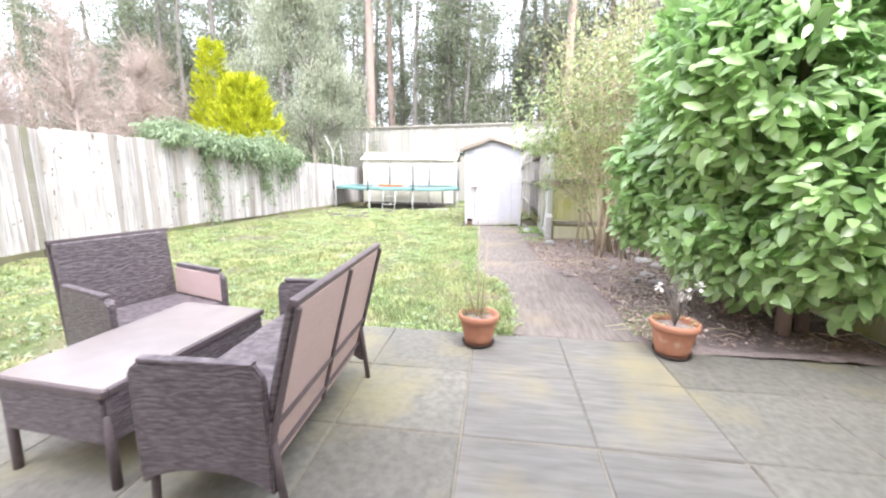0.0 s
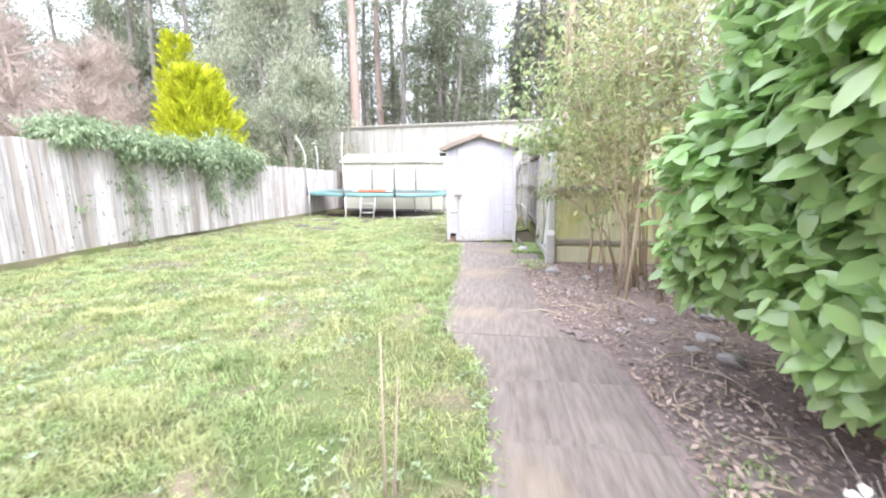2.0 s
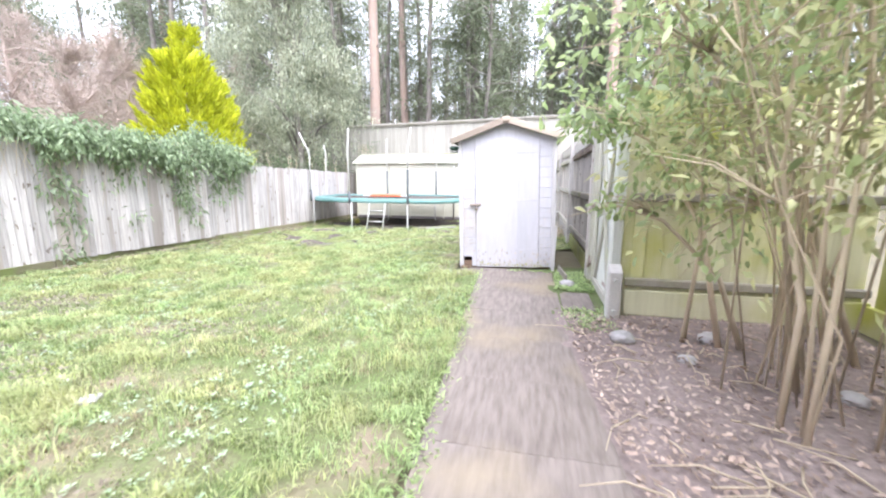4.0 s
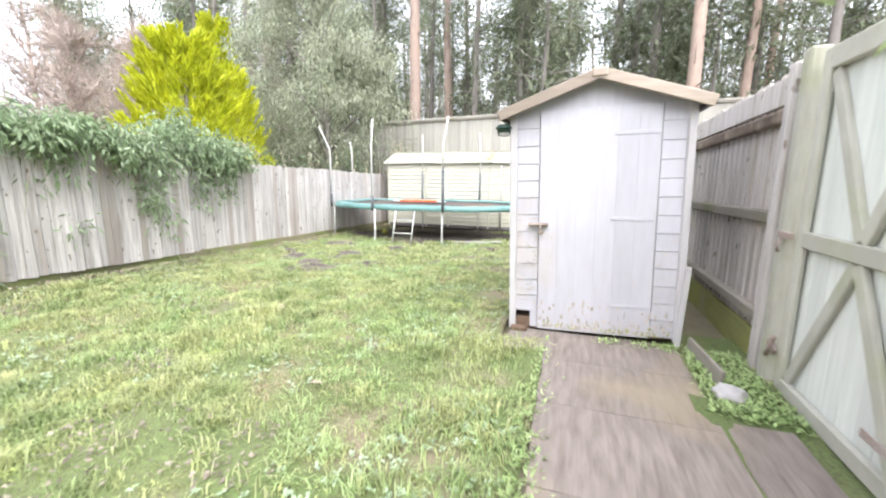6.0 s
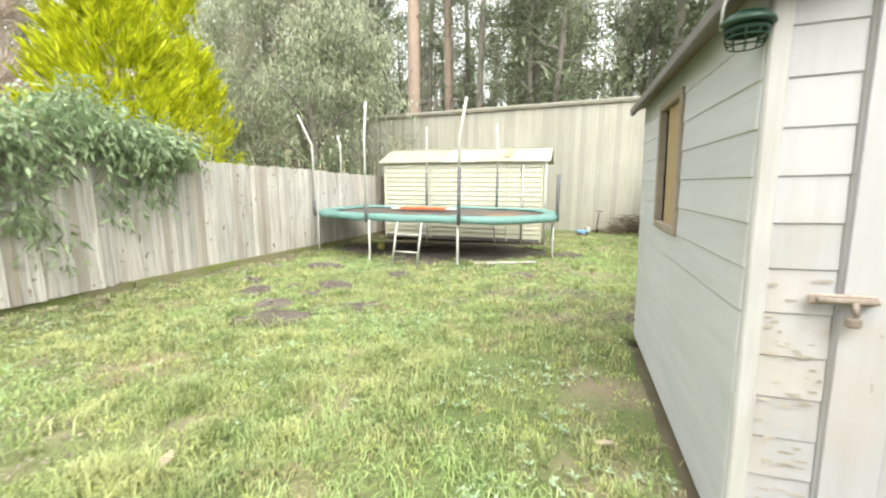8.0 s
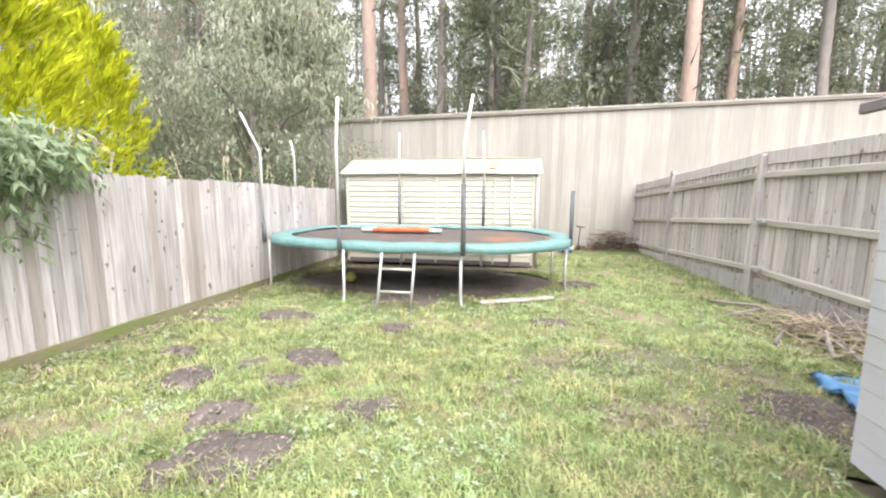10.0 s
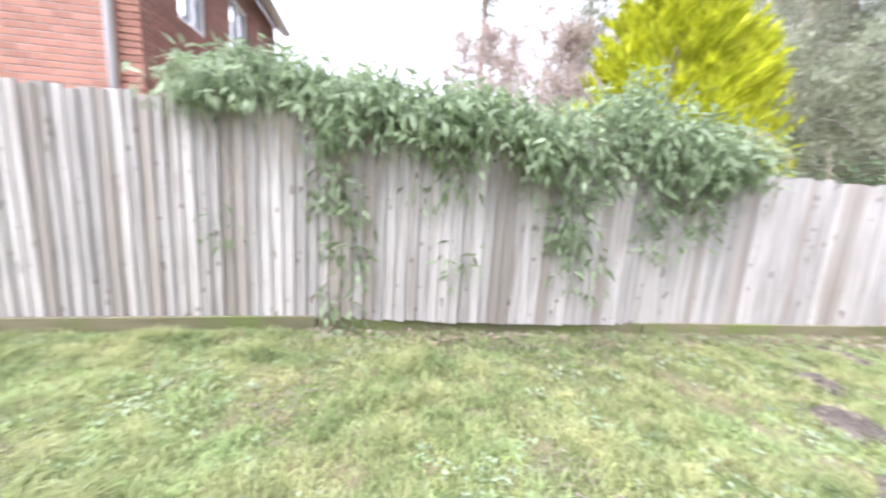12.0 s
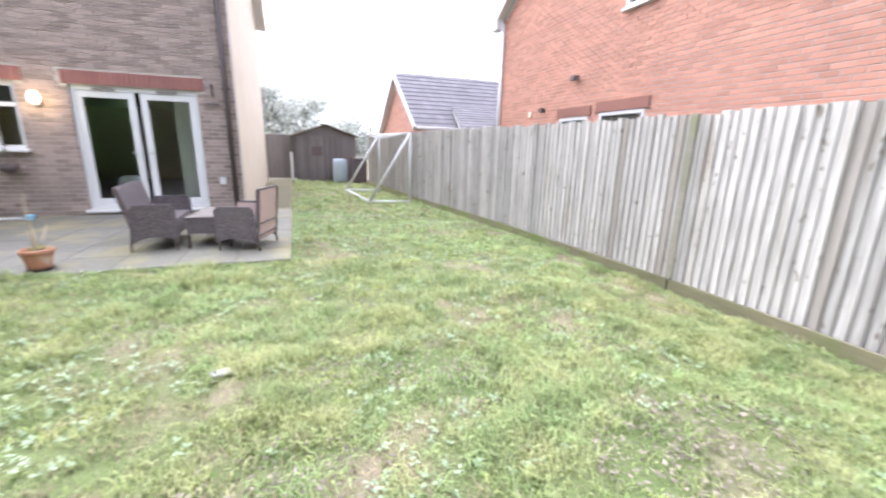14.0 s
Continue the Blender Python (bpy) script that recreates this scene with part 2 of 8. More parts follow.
PATH = surface("wood_grain_path_slab", (0.245, 0.21, 0.186), (0.20, 0.17, 0.15), (0.115, 0.093, 0.08), big=1.0, grain=(34, 5, 20), rough=0.75, bump=0.8, vary=0.07,
               third=(0.29, 0.24, 0.165), third_scale=1.0, third_cut=(0.54, 0.72), streak=0.8)
PATIO_GRAIN = surface("wood_grain_patio_slab", (0.225, 0.213, 0.19), (0.18, 0.172, 0.158), (0.115, 0.105, 0.092), big=1.2, grain=(5, 34, 20), rough=0.75, bump=0.6, vary=0.06,
                      third=(0.255, 0.225, 0.14), third_scale=1.6, third_cut=(0.5, 0.7), streak=0.75)
LAWN = surface("thin_turf", (0.13, 0.19, 0.06), (0.19, 0.225, 0.09), (0.085, 0.072, 0.05), big=1.6, grain=(60, 60, 60), bump=1.0, rough=0.95,
               third=(0.25, 0.205, 0.145), third_scale=1.4, third_cut=(0.52, 0.66), streak=0.85)
GRASS = leafy("grass_blades", (0.185, 0.29, 0.088), (0.48, 0.505, 0.225), (0.565, 0.545, 0.355), rough=0.6, sub=0.4, big=3.0)
WEED = leafy("lawn_weed_leaves", (0.32, 0.43, 0.255), (0.41, 0.51, 0.35), (0.50, 0.57, 0.44), rough=0.55, sub=0.3)
DEAD_GRASS = leafy("dead_straw_grass", (0.40, 0.35, 0.22), (0.34, 0.29, 0.18), (0.25, 0.2, 0.12), rough=0.7, sub=0.25)
TUFT = leafy("lush_tuft_blades", (0.29, 0.41, 0.15), (0.38, 0.48, 0.21), (0.47, 0.54, 0.31), rough=0.55, sub=0.4)
LIME = leafy("lime_moss_blades", (0.41, 0.49, 0.14), (0.48, 0.545, 0.20), (0.55, 0.57, 0.30), rough=0.6, sub=0.4, big=2.5)
BOUGH_LEAF = leafy("broad_bough_leaves", (0.29, 0.40, 0.17), (0.38, 0.47, 0.22), (0.48, 0.52, 0.29), rough=0.3, spec=0.7, sub=0.5)
FOREST_FLOOR = surface("forest_floor", (0.13, 0.12, 0.08), (0.18, 0.155, 0.10), (0.09, 0.07, 0.05), big=0.4, grain=(6, 6, 6), bump=0.8, rough=0.95)
LAUREL = leafy("glossy_laurel_leaves", (0.255, 0.465, 0.14), (0.39, 0.59, 0.205), (0.56, 0.695, 0.39), rough=0.28, spec=1.0, sub=0.35, vary=0.2)
SHRUB_LEAF = leafy("olive_shrub_leaves", (0.30, 0.34, 0.155), (0.42, 0.44, 0.225), (0.50, 0.45, 0.26), rough=0.5, sub=0.5)
VINE_LEAF = leafy("dusty_green_vine_leaves", (0.19, 0.27, 0.13), (0.31, 0.39, 0.235), (0.42, 0.49, 0.34), rough=0.4, spec=0.45, sub=0.4)
GOLD_LEAF = leafy("golden_conifer_sprays", (0.40, 0.46, 0.02), (0.66, 0.67, 0.04), (0.62, 0.65, 0.07), rough=0.55, sub=0.3, big=5.0)
EUC_LEAF = leafy("grey_green_eucalyptus_leaves", (0.31, 0.36, 0.26), (0.42, 0.455, 0.345), (0.50, 0.485, 0.345), rough=0.5, sub=0.4, big=0.8)
# Haze over the far trees is put into this pale leaf colour.
HAZE_LEAF = leafy("haze_pale_green_leaves", (0.52, 0.54, 0.50), (0.57, 0.585, 0.54), (0.62, 0.62, 0.57), rough=0.6, sub=0.4, big=0.6)
PINE_LEAF = leafy("dull_green_pine_needles", (0.17, 0.21, 0.135), (0.23, 0.265, 0.175), (0.29, 0.30, 0.20), rough=0.6, sub=0.4, big=0.3)
BRAMBLE = leafy("dark_bramble_leaves", (0.09, 0.14, 0.07), (0.14, 0.19, 0.10), (0.2, 0.24, 0.14), rough=0.5, sub=0.25)
BARK_RED = surface("reddish_pine_bark", (0.43, 0.32, 0.26), (0.36, 0.28, 0.24), (0.24, 0.18, 0.15), big=1.0, grain=(16, 16, 4), bump=0.8, vary=0.12)
BARK_GREY = surface("grey_brown_bark", (0.31, 0.28, 0.255), (0.25, 0.225, 0.205), (0.16, 0.14, 0.125), big=1.0, grain=(16, 16, 4), bump=0.8, vary=0.25)
TWIG_PINK = surface("pinkish_bare_twigs", (0.52, 0.43, 0.375), (0.46, 0.385, 0.335), (0.37, 0.305, 0.265), vary=0.2, bump=0, island=True)
STEM = surface("tan_shrub_stems", (0.58, 0.49, 0.36), (0.50, 0.42, 0.31), (0.38, 0.31, 0.23), grain=(20, 20, 6), vary=0.2, bump=0.3)
TERRACOTTA = surface("terracotta", (0.54, 0.26, 0.165), (0.44, 0.20, 0.125), (0.33, 0.16, 0.11), big=4, grain=(20, 20, 30), rough=0.7, bump=0.15, third=(0.55, 0.42, 0.33), third_scale=7, third_cut=(0.60, 0.72))
SAUCER = surface("dark_plastic_saucer", (0.05, 0.035, 0.03), (0.08, 0.05, 0.045), (0.03, 0.025, 0.02), rough=0.4)
RATTAN = surface("dark_brown_rattan", (0.092, 0.075, 0.081), (0.076, 0.061, 0.067), (0.235, 0.2, 0.208), big=6, grain=(26, 26, 105), rough=0.4, bump=0.9, vary=0.06, streak=0.8)
RATTAN_TAN = surface("pinkish_tan_rattan_back", (0.60, 0.45, 0.42), (0.56, 0.42, 0.39), (0.46, 0.335, 0.31), big=2, grain=(14, 14, 240), rough=0.55, bump=0.8, vary=0.04, streak=0.6)
RATTAN_FRAME = surface("dark_steel_frame", (0.12, 0.095, 0.098), (0.145, 0.115, 0.118), (0.07, 0.055, 0.057), grain=(40, 40, 40), rough=0.45)
FROST = surface("frosted_table_glass", (0.23, 0.195, 0.185), (0.205, 0.18, 0.17), (0.26, 0.23, 0.215), big=3, grain=(10, 10, 10), rough=0.25, bump=0, spec=0.3, clear=0.0)
BRICK_BROWN = surface("mixed_brown_brick", (0.36, 0.275, 0.25), (0.30, 0.235, 0.215), (0.21, 0.175, 0.165), big=3, grain=(40, 40, 40), vary=0.28, bump=0.4, island=False)
BRICK_BROWN_J = surface("mixed_brown_brick_joined", (0.36, 0.275, 0.25), (0.30, 0.235, 0.215), (0.21, 0.175, 0.165), big=3, grain=(40, 40, 40), vary=0.28, bump=0.4, island=True)
BRICK_RED = surface("orange_red_brick", (0.50, 0.255, 0.185), (0.45, 0.23, 0.17), (0.37, 0.185, 0.14), big=1.5, grain=(40, 40, 40), vary=0.16, bump=0.3)
BRICK_RED_J = surface("orange_red_brick_joined", (0.50, 0.255, 0.185), (0.45, 0.23, 0.17), (0.37, 0.185, 0.14), big=1.5, grain=(40, 40, 40), vary=0.16, bump=0.3, island=True)
# Orange-red brick darkened in colour for the return wall's shade; lintels share it.
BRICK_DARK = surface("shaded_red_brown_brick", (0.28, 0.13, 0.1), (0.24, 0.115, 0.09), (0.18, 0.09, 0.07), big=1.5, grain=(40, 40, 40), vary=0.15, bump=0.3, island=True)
MORTAR = surface("pale_mortar", (0.60, 0.55, 0.50), (0.54, 0.50, 0.455), (0.3, 0.27, 0.24), grain=(60, 60, 60), bump=0.3)
BUFF = surface("buff_side_wall", (0.70, 0.60, 0.48), (0.65, 0.55, 0.44), (0.57, 0.48, 0.385), big=2, grain=(9, 9, 60), bump=0.3, streak=0.4)
LINTEL = surface("red_soldier_brick", (0.33, 0.15, 0.13), (0.28, 0.13, 0.115), (0.22, 0.1, 0.09), big=3, grain=(40, 40, 40), vary=0.1, bump=0.3)
UPVC = surface("white_upvc", (0.70, 0.70, 0.71), (0.66, 0.66, 0.68), (0.62, 0.62, 0.63), grain=(8, 8, 8), rough=0.35, bump=0, vary=0.02)
PANE = glass("window_glass")
DARK_ROOM = surface("dim_room_wall", (0.42, 0.45, 0.42), (0.36, 0.4, 0.37), (0.3, 0.32, 0.3), bump=0)
CURTAIN = surface("pale_curtain", (0.5, 0.5, 0.42), (0.42, 0.44, 0.36), (0.3, 0.3, 0.25), grain=(30, 30, 2), bump=0.3)
TILE = surface("grey_purple_roof_tile", (0.20, 0.185, 0.21), (0.17, 0.16, 0.18), (0.13, 0.12, 0.13), big=2, grain=(20, 20, 20), vary=0.12, bump=0.3, island=True)
PIPE_DARK = surface("dark_brown_downpipe", (0.11, 0.085, 0.085), (0.09, 0.07, 0.07), (0.06, 0.05, 0.05), rough=0.45, bump=0)
DARK_TIMBER = surface("dark_shed_timber", (0.20, 0.18, 0.18), (0.17, 0.155, 0.155), (0.12, 0.11, 0.11), grain=(20, 20, 3), bump=0.4)
LAMP_GLOW = glowing("lit_lamp_glass", (1.0, 0.72, 0.38), 3.0)
FLOWER = surface("white_petals", (0.66, 0.64, 0.6), (0.6, 0.58, 0.52), (0.55, 0.5, 0.45), bump=0, rough=0.6)
GREEN_PLASTIC = surface("dark_green_plastic", (0.015, 0.04, 0.03), (0.02, 0.05, 0.035), (0.01, 0.03, 0.02), rough=0.4, bump=0)
GATE_BRACE = surface("weathered_gate_framing", (0.47, 0.46, 0.41), (0.41, 0.41, 0.34), (0.29, 0.28, 0.22), grain=(30, 6, 6), bump=0.5, vary=0.1, third=(0.34, 0.36, 0.22), third_scale=2.5, third_cut=(0.55, 0.75))
GATE_WOOD = surface("pale_gate_wood", (0.66, 0.68, 0.64), (0.60, 0.63, 0.585), (0.47, 0.49, 0.44), grain=(30, 30, 2), bump=0.4, vary=0.08)


# ---- mesh helpers ----
def part(name, data, material, parent=None, label="", m=None):
    """Links a bmesh or a mesh as one mesh object under a thing or part."""
    if isinstance(data, bmesh.types.BMesh):
        me = bpy.data.meshes.new(name)
        data.to_mesh(me)
        data.free()
    else:
        me = data
    if material and not me.materials:
        me.materials.append(material)
    ob = new(name, me)
    if m is not None:
        ob.matrix_basis = m
    if parent:
        ob.parent = parent
    if label:
        ob["label"] = label
    return ob


def thing(name, label, category, m=None, group="", kind=""):
    ob = new(name)
    ob.empty_display_size = 0.1
    if m is not None:
        ob.matrix_basis = m
    return tagged(ob, label, category, group, kind)


def box(sx, sy, sz, bevel=0.0, at=(0, 0, 0), rot=(0, 0, 0), bm=None, seg=1):
    """A box of that size centred on `at`, into bm when one is given."""
    own = bmesh.new()
    bmesh.ops.create_cube(own, size=1.0)
    bmesh.ops.scale(own, vec=(sx, sy, sz), verts=own.verts)
    if bevel:
        bmesh.ops.bevel(own, geom=own.edges[:], offset=bevel, segments=seg, affect="EDGES", profile=0.7)
    bmesh.ops.transform(own, matrix=pose(*at, *rot), verts=own.verts)
    if bm is None:
        return own
    join(bm, own)
    return bm


def join(bm, other):
    me = bpy.data.meshes.new("tmp")
    other.to_mesh(me)
    other.free()
    bm.from_mesh(me)
    bpy.data.meshes.remove(me)


def tube(points, radii, sides=8, bm=None, cap=True):
    """A round bar along points."""
    own = bm if bm is not None else bmesh.new()
    pts = [Vector(p) for p in points]
    if not isinstance(radii, (list, tuple)):
        radii = [radii] * len(pts)
    rings, side = [], None
    for i, p in enumerate(pts):
        d = (pts[min(i + 1, len(pts) - 1)] - pts[max(i - 1, 0)]).normalized()
        if side is None:
            side = d.orthogonal().normalized()
        side = (side - d * side.dot(d)).normalized()
        up = d.cross(side)
        rings.append([own.verts.new(p + (side * math.cos(a) + up * math.sin(a)) * radii[i])
                      for a in (2 * math.pi * k / sides for k in range(sides))])
    for r0, r1 in zip(rings, rings[1:]):
        for k in range(sides):
            f = own.faces.new((r0[k], r0[(k + 1) % sides], r1[(k + 1) % sides], r1[k]))
            f.smooth = True
    if cap:
        own.faces.new(rings[0][::-1])
        own.faces.new(rings[-1])
    return own


def lathe(profile, sides=32, bm=None):
    """A turned body from (radius, height) pairs."""
    own = bm if bm is not None else bmesh.new()
    rings = [[own.verts.new((r * math.cos(a), r * math.sin(a), z)) for a in (2 * math.pi * k / sides for k in range(sides))] for r, z in profile]
    for r0, r1 in zip(rings, rings[1:]):
        for k in range(sides):
            f = own.faces.new((r0[k], r0[(k + 1) % sides], r1[(k + 1) % sides], r1[k]))
            f.smooth = True
    own.faces.new(rings[0][::-1])
    own.faces.new(rings[-1])
    return own


def raw_mesh(name, verts, faces, smooth=False):
    """A mesh from arrays; faces is an (n, k) array of indices."""
    me = bpy.data.meshes.new(name)
    faces = np.asarray(faces, dtype=np.int32)
    k = faces.shape[1]
    me.vertices.add(len(verts))
    me.vertices.foreach_set("co", np.asarray(verts, dtype=np.float32).ravel())
    me.loops.add(faces.size)
    me.loops.foreach_set("vertex_index", faces.ravel())
    me.polygons.add(len(faces))
    me.polygons.foreach_set("loop_start", np.arange(0, faces.size, k, dtype=np.int32))
    me.polygons.foreach_set("loop_total", np.full(len(faces), k, dtype=np.int32))
    me.polygons.foreach_set("use_smooth", np.full(len(faces), smooth))
    me.update(calc_edges=True)
    return me


def unit(v):
    return v / np.maximum(np.linalg.norm(v, axis=1, keepdims=True), 1e-6)


def leaves(name, base, ahead, up, length, width, rows=((0.45, 1.0),), droop=0.15, fold=0.15):
    """Many leaves in one mesh: at base, pointing ahead, face up; rows are (along, share of the width)."""
    n = len(base)
    ahead = unit(ahead)
    side = unit(np.cross(ahead, up))
    normal = np.cross(side, ahead)
    L, W = np.reshape(length, (-1, 1)) * np.ones((n, 1)), np.reshape(width, (-1, 1)) * np.ones((n, 1))
    stations = [base]
    for along, share in rows:
        mid = base + ahead * L * along - normal * L * droop * along ** 2
        stations += [mid - side * W * share / 2 + normal * W * fold * share, mid, mid + side * W * share / 2 + normal * W * fold * share]
    stations.append(base + ahead * L - normal * L * droop)
    k = len(stations)
    verts = np.stack(stations, 1).reshape(-1, 3)
    f = [(0, 1, 2), (0, 2, 3)]
    for r in range(len(rows) - 1):
        a, b = 1 + 3 * r, 4 + 3 * r
        f += [(a, b, b + 1), (a, b + 1, a + 1), (a + 1, b + 1, b + 2), (a + 1, b + 2, a + 2)]
    a = 1 + 3 * (len(rows) - 1)
    f += [(a, k - 1, a + 1), (a + 1, k - 1, a + 2)]
    faces = (np.arange(n)[:, None, None] * k + np.array(f)[None]).reshape(-1, 3)
    return raw_mesh(name, verts, faces, True)


def ball_points(n, radius=1.0, hollow=0.6):
    d = unit(rng.normal(size=(n, 3)))
    return d * radius * (hollow + (1 - hollow) * rng.random((n, 1))), d


def ground_z(x, y):
    """The height of the garden's ground: it falls a little to one side and to the back."""
    x, y = np.asarray(x, float), np.asarray(y, float)
    z = 0.10 + 0.015 * np.clip(x, -7, 2) - 0.022 * np.clip(y - 8.5, 0, 10)
    return z


def lawn_z(x, y):
    """The turf's hummocks, added to the ground."""
    x, y = np.asarray(x, float), np.asarray(y, float)
    h = np.sin(5.1 * x + 2.3 * y + 1.7 * np.sin(1.9 * y)) * np.sin(4.3 * y - 2.9 * x + 1.3 * np.sin(2.7 * x + 1))
    k = np.sin(13.0 * x - 7.0 * y + np.sin(5 * y)) * np.sin(11.0 * y + 6.0 * x)
    return ground_z(x, y) + 0.021 * h + 0.013 * k


def gz(x, y):
    return float(ground_z(x, y))


def wall_rect(bm, origin, along, up, w, h, thick, holes=()):
    """A wall slab in a plane with real openings: holes are (u0, v0, u1, v1)."""
    origin, along, up = Vector(origin), Vector(along).normalized(), Vector(up)
    out = along.cross(up)
    us = sorted({0, w, *[v for h_ in holes for v in (h_[0], h_[2])]})
    vs = sorted({0, h, *[v for h_ in holes for v in (h_[1], h_[3])]})
    for u0, u1 in zip(us, us[1:]):
        for v0, v1 in zip(vs, vs[1:]):
            cu, cv = (u0 + u1) / 2, (v0 + v1) / 2
            if any(a < cu < c and b < cv < d for a, b, c, d in holes):
                continue
            corner = [origin + along * u + up * v + out * o for o in (0, -thick) for u, v in ((u0, v0), (u1, v0), (u1, v1), (u0, v1))]
            vv = [bm.verts.new(c) for c in corner]
            for f in ((0, 1, 2, 3), (7, 6, 5, 4), (0, 4, 5, 1), (1, 5, 6, 2), (2, 6, 7, 3), (3, 7, 4, 0)):
                bm.faces.new([vv[i] for i in f])
    bmesh.ops.remove_doubles(bm, verts=bm.verts[:], dist=0.0005)
    return bm


# ---- the ground, lawn, patio and path ----
def sheet(name, xs, ys, lift, material, label, category, kind="structure", rough=0.0, skip=None):
    X, Y = np.meshgrid(xs, ys)
    Z = (lawn_z(X, Y) if name == "lawn" else ground_z(X, Y)) + lift
    if rough:
        for i in range(X.shape[0]):
            for j in range(X.shape[1]):
                p = Vector((X[i, j] * 1.7, Y[i, j] * 1.7, 0))
                Z[i, j] += rough * noise.noise(p) + rough * 0.5 * noise.noise(p * 4.1)
    nx, ny = len(xs), len(ys)
    idx = np.arange(nx * ny).reshape(ny, nx)
    faces = np.stack([idx[:-1, :-1], idx[:-1, 1:], idx[1:, 1:], idx[1:, :-1]], -1).reshape(-1, 4)
    if skip is not None:
        c = np.stack([X.ravel(), Y.ravel()], 1)[faces].mean(1)
        faces = faces[~skip(c[:, 0], c[:, 1])]
    me = raw_mesh(name, np.stack([X, Y, Z], -1).reshape(-1, 3), faces, True)
    return tagged(part(name, me, material), label, category, kind=kind)


def band(a, b, n):
    return list(np.linspace(a, b, n, endpoint=False))


far_x = band(-1500, -120, 5) + band(-120, -14, 10) + band(-14, 9, 60) + band(9, 120, 10) + band(120, 1500, 5) + [1500]
far_y = band(-1500, -120, 5) + band(-120, -14, 10) + band(-14, 26, 90) + band(26, 140, 12) + band(140, 1500, 5) + [1500]
sheet("ground", far_x, far_y, -0.03, FOREST_FLOOR, "dark leaf-strewn earth under the whole garden", "ground")

FENCE_LINE = [(-5.1, -10.0), (-5.75, -2.7), (-6.33, 2.4), (-6.46, 5.5), (-6.40, 7.6), (-6.28, 8.7), (-6.24, 10.0), (-6.25, 11.3), (-6.2, 14.2), (-6.25, 19.5)]


def fence_x(y):
    return np.interp(y, [p[1] for p in FENCE_LINE], [p[0] for p in FENCE_LINE])


PATH_L = [(2.4, 0.1), (3.4, 0.1), (3.8, 0.0), (4.5, -0.29), (5.7, -0.34), (7.4, -0.42), (8.6, -0.44)]
PATH_R = [(2.4, 1.0), (3.9, 0.95), (4.3, 0.84), (4.65, 0.6), (6.1, 0.48), (8.6, 0.46)]


def path_edge(table, y):
    return np.interp(y, [p[0] for p in table], [p[1] for p in table])


def on_lawn(x, y):
    ok = (x > fence_x(y) + 0.05) & (y < 20.4)
    wob = 0.07 * np.sin(y * 2.3) + 0.05 * np.sin(y * 5.1 + 1)
    main = (y > 2.43) & (x < path_edge(PATH_L, y) + wob * 0.6) & (y < 8.4)
    by_shed = (y >= 8.4) & (y < 10.55) & (x < -0.82)
    back = (y >= 10.55) & (x < 0.88 + 0.03 * (y - 8.4))
    side = (y <= 2.43) & (x < -2.55)
    trampoline = ((x + 3.85) / 2.2) ** 2 + ((y - 15.1) / 1.3) ** 2 < 1
    shed_two = (x > -5.9) & (x < -1.8) & (y > 16.2) & (y < 18.3)
    return ok & (main | by_shed | back | side) & ~trampoline & ~shed_two


sheet("lawn", list(np.arange(-7.0, 1.5, 0.09)), list(np.arange(-10.0, 20.6, 0.09)), 0.0, LAWN,
      "patchy winter lawn with moss and bare spots", "lawn", rough=0.015, skip=lambda x, y: ~on_lawn(x, y))

# bare and worn spots in the lawn: x, y, half width, half depth, heap
SPOTS = [(-3.8, 10.2, 0.30, 0.24, 0.05), (-4.16, 10.57, 0.2, 0.17, 0.05), (-4.78, 11.01, 0.2, 0.16, 0.05), (-4.05, 11.5, 0.22, 0.18, 0.05),
         (-4.42, 11.28, 0.16, 0.12, 0.03), (-5.28, 11.44, 0.17, 0.12, 0.03), (-5.0, 12.66, 0.32, 0.16, 0.04), (-5.66, 12.32, 0.2, 0.13, 0.04),
         (-3.55, 12.4, 0.2, 0.14, 0.03), (-1.91, 12.82, 0.2, 0.12, 0.02), (-1.75, 11.65, 0.5, 0.3, 0.012), (-1.2, 11.85, 0.3, 0.25, 0.012), (-1.5, 10.95, 0.28, 0.18, 0.012), (-0.5, 11.75, 0.3, 0.2, 0.012), (-0.55, 11.1, 0.35, 0.35, 0.02),
         (-3.3, 10.75, 0.2, 0.14, 0.02), (-3.98, 11.05, 0.17, 0.12, 0.03), (-4.55, 6.3, 0.5, 0.3, 0.012), (-4.6, 4.45, 0.25, 0.3, 0.01), (-3.55, 5.25, 0.3, 0.35, 0.01), (-2.6, 5.9, 0.35, 0.2, 0.01), (-2.2, 6.6, 0.3, 0.22, 0.01), (-4.9, 5.2, 0.25, 0.16, 0.01),
         (-1.1, 10.9, 0.3, 0.2, 0.01), (-2.4, 11.2, 0.2, 0.14, 0.01), (-1.3, 14.9, 0.3, 0.18, 0.03), (-3.2, 4.0, 0.2, 0.15, 0.0), (-2.2, 6.1, 0.22, 0.14, 0.0),
         (-5.9, 9.4, 0.35, 0.9, 0.01), (-3.0, 7.2, 0.2, 0.14, 0.01), (-1.6, 6.7, 0.16, 0.2, 0.01), (-3.6, 8.3, 0.3, 0.16, 0.01), (-2.9, 5.1, 0.26, 0.14, 0.01), (-1.5, 4.2, 0.2, 0.2, 0.01), (-5.2, 7.6, 0.26, 0.2, 0.01), (-4.4, 8.9, 0.3, 0.16, 0.01)]


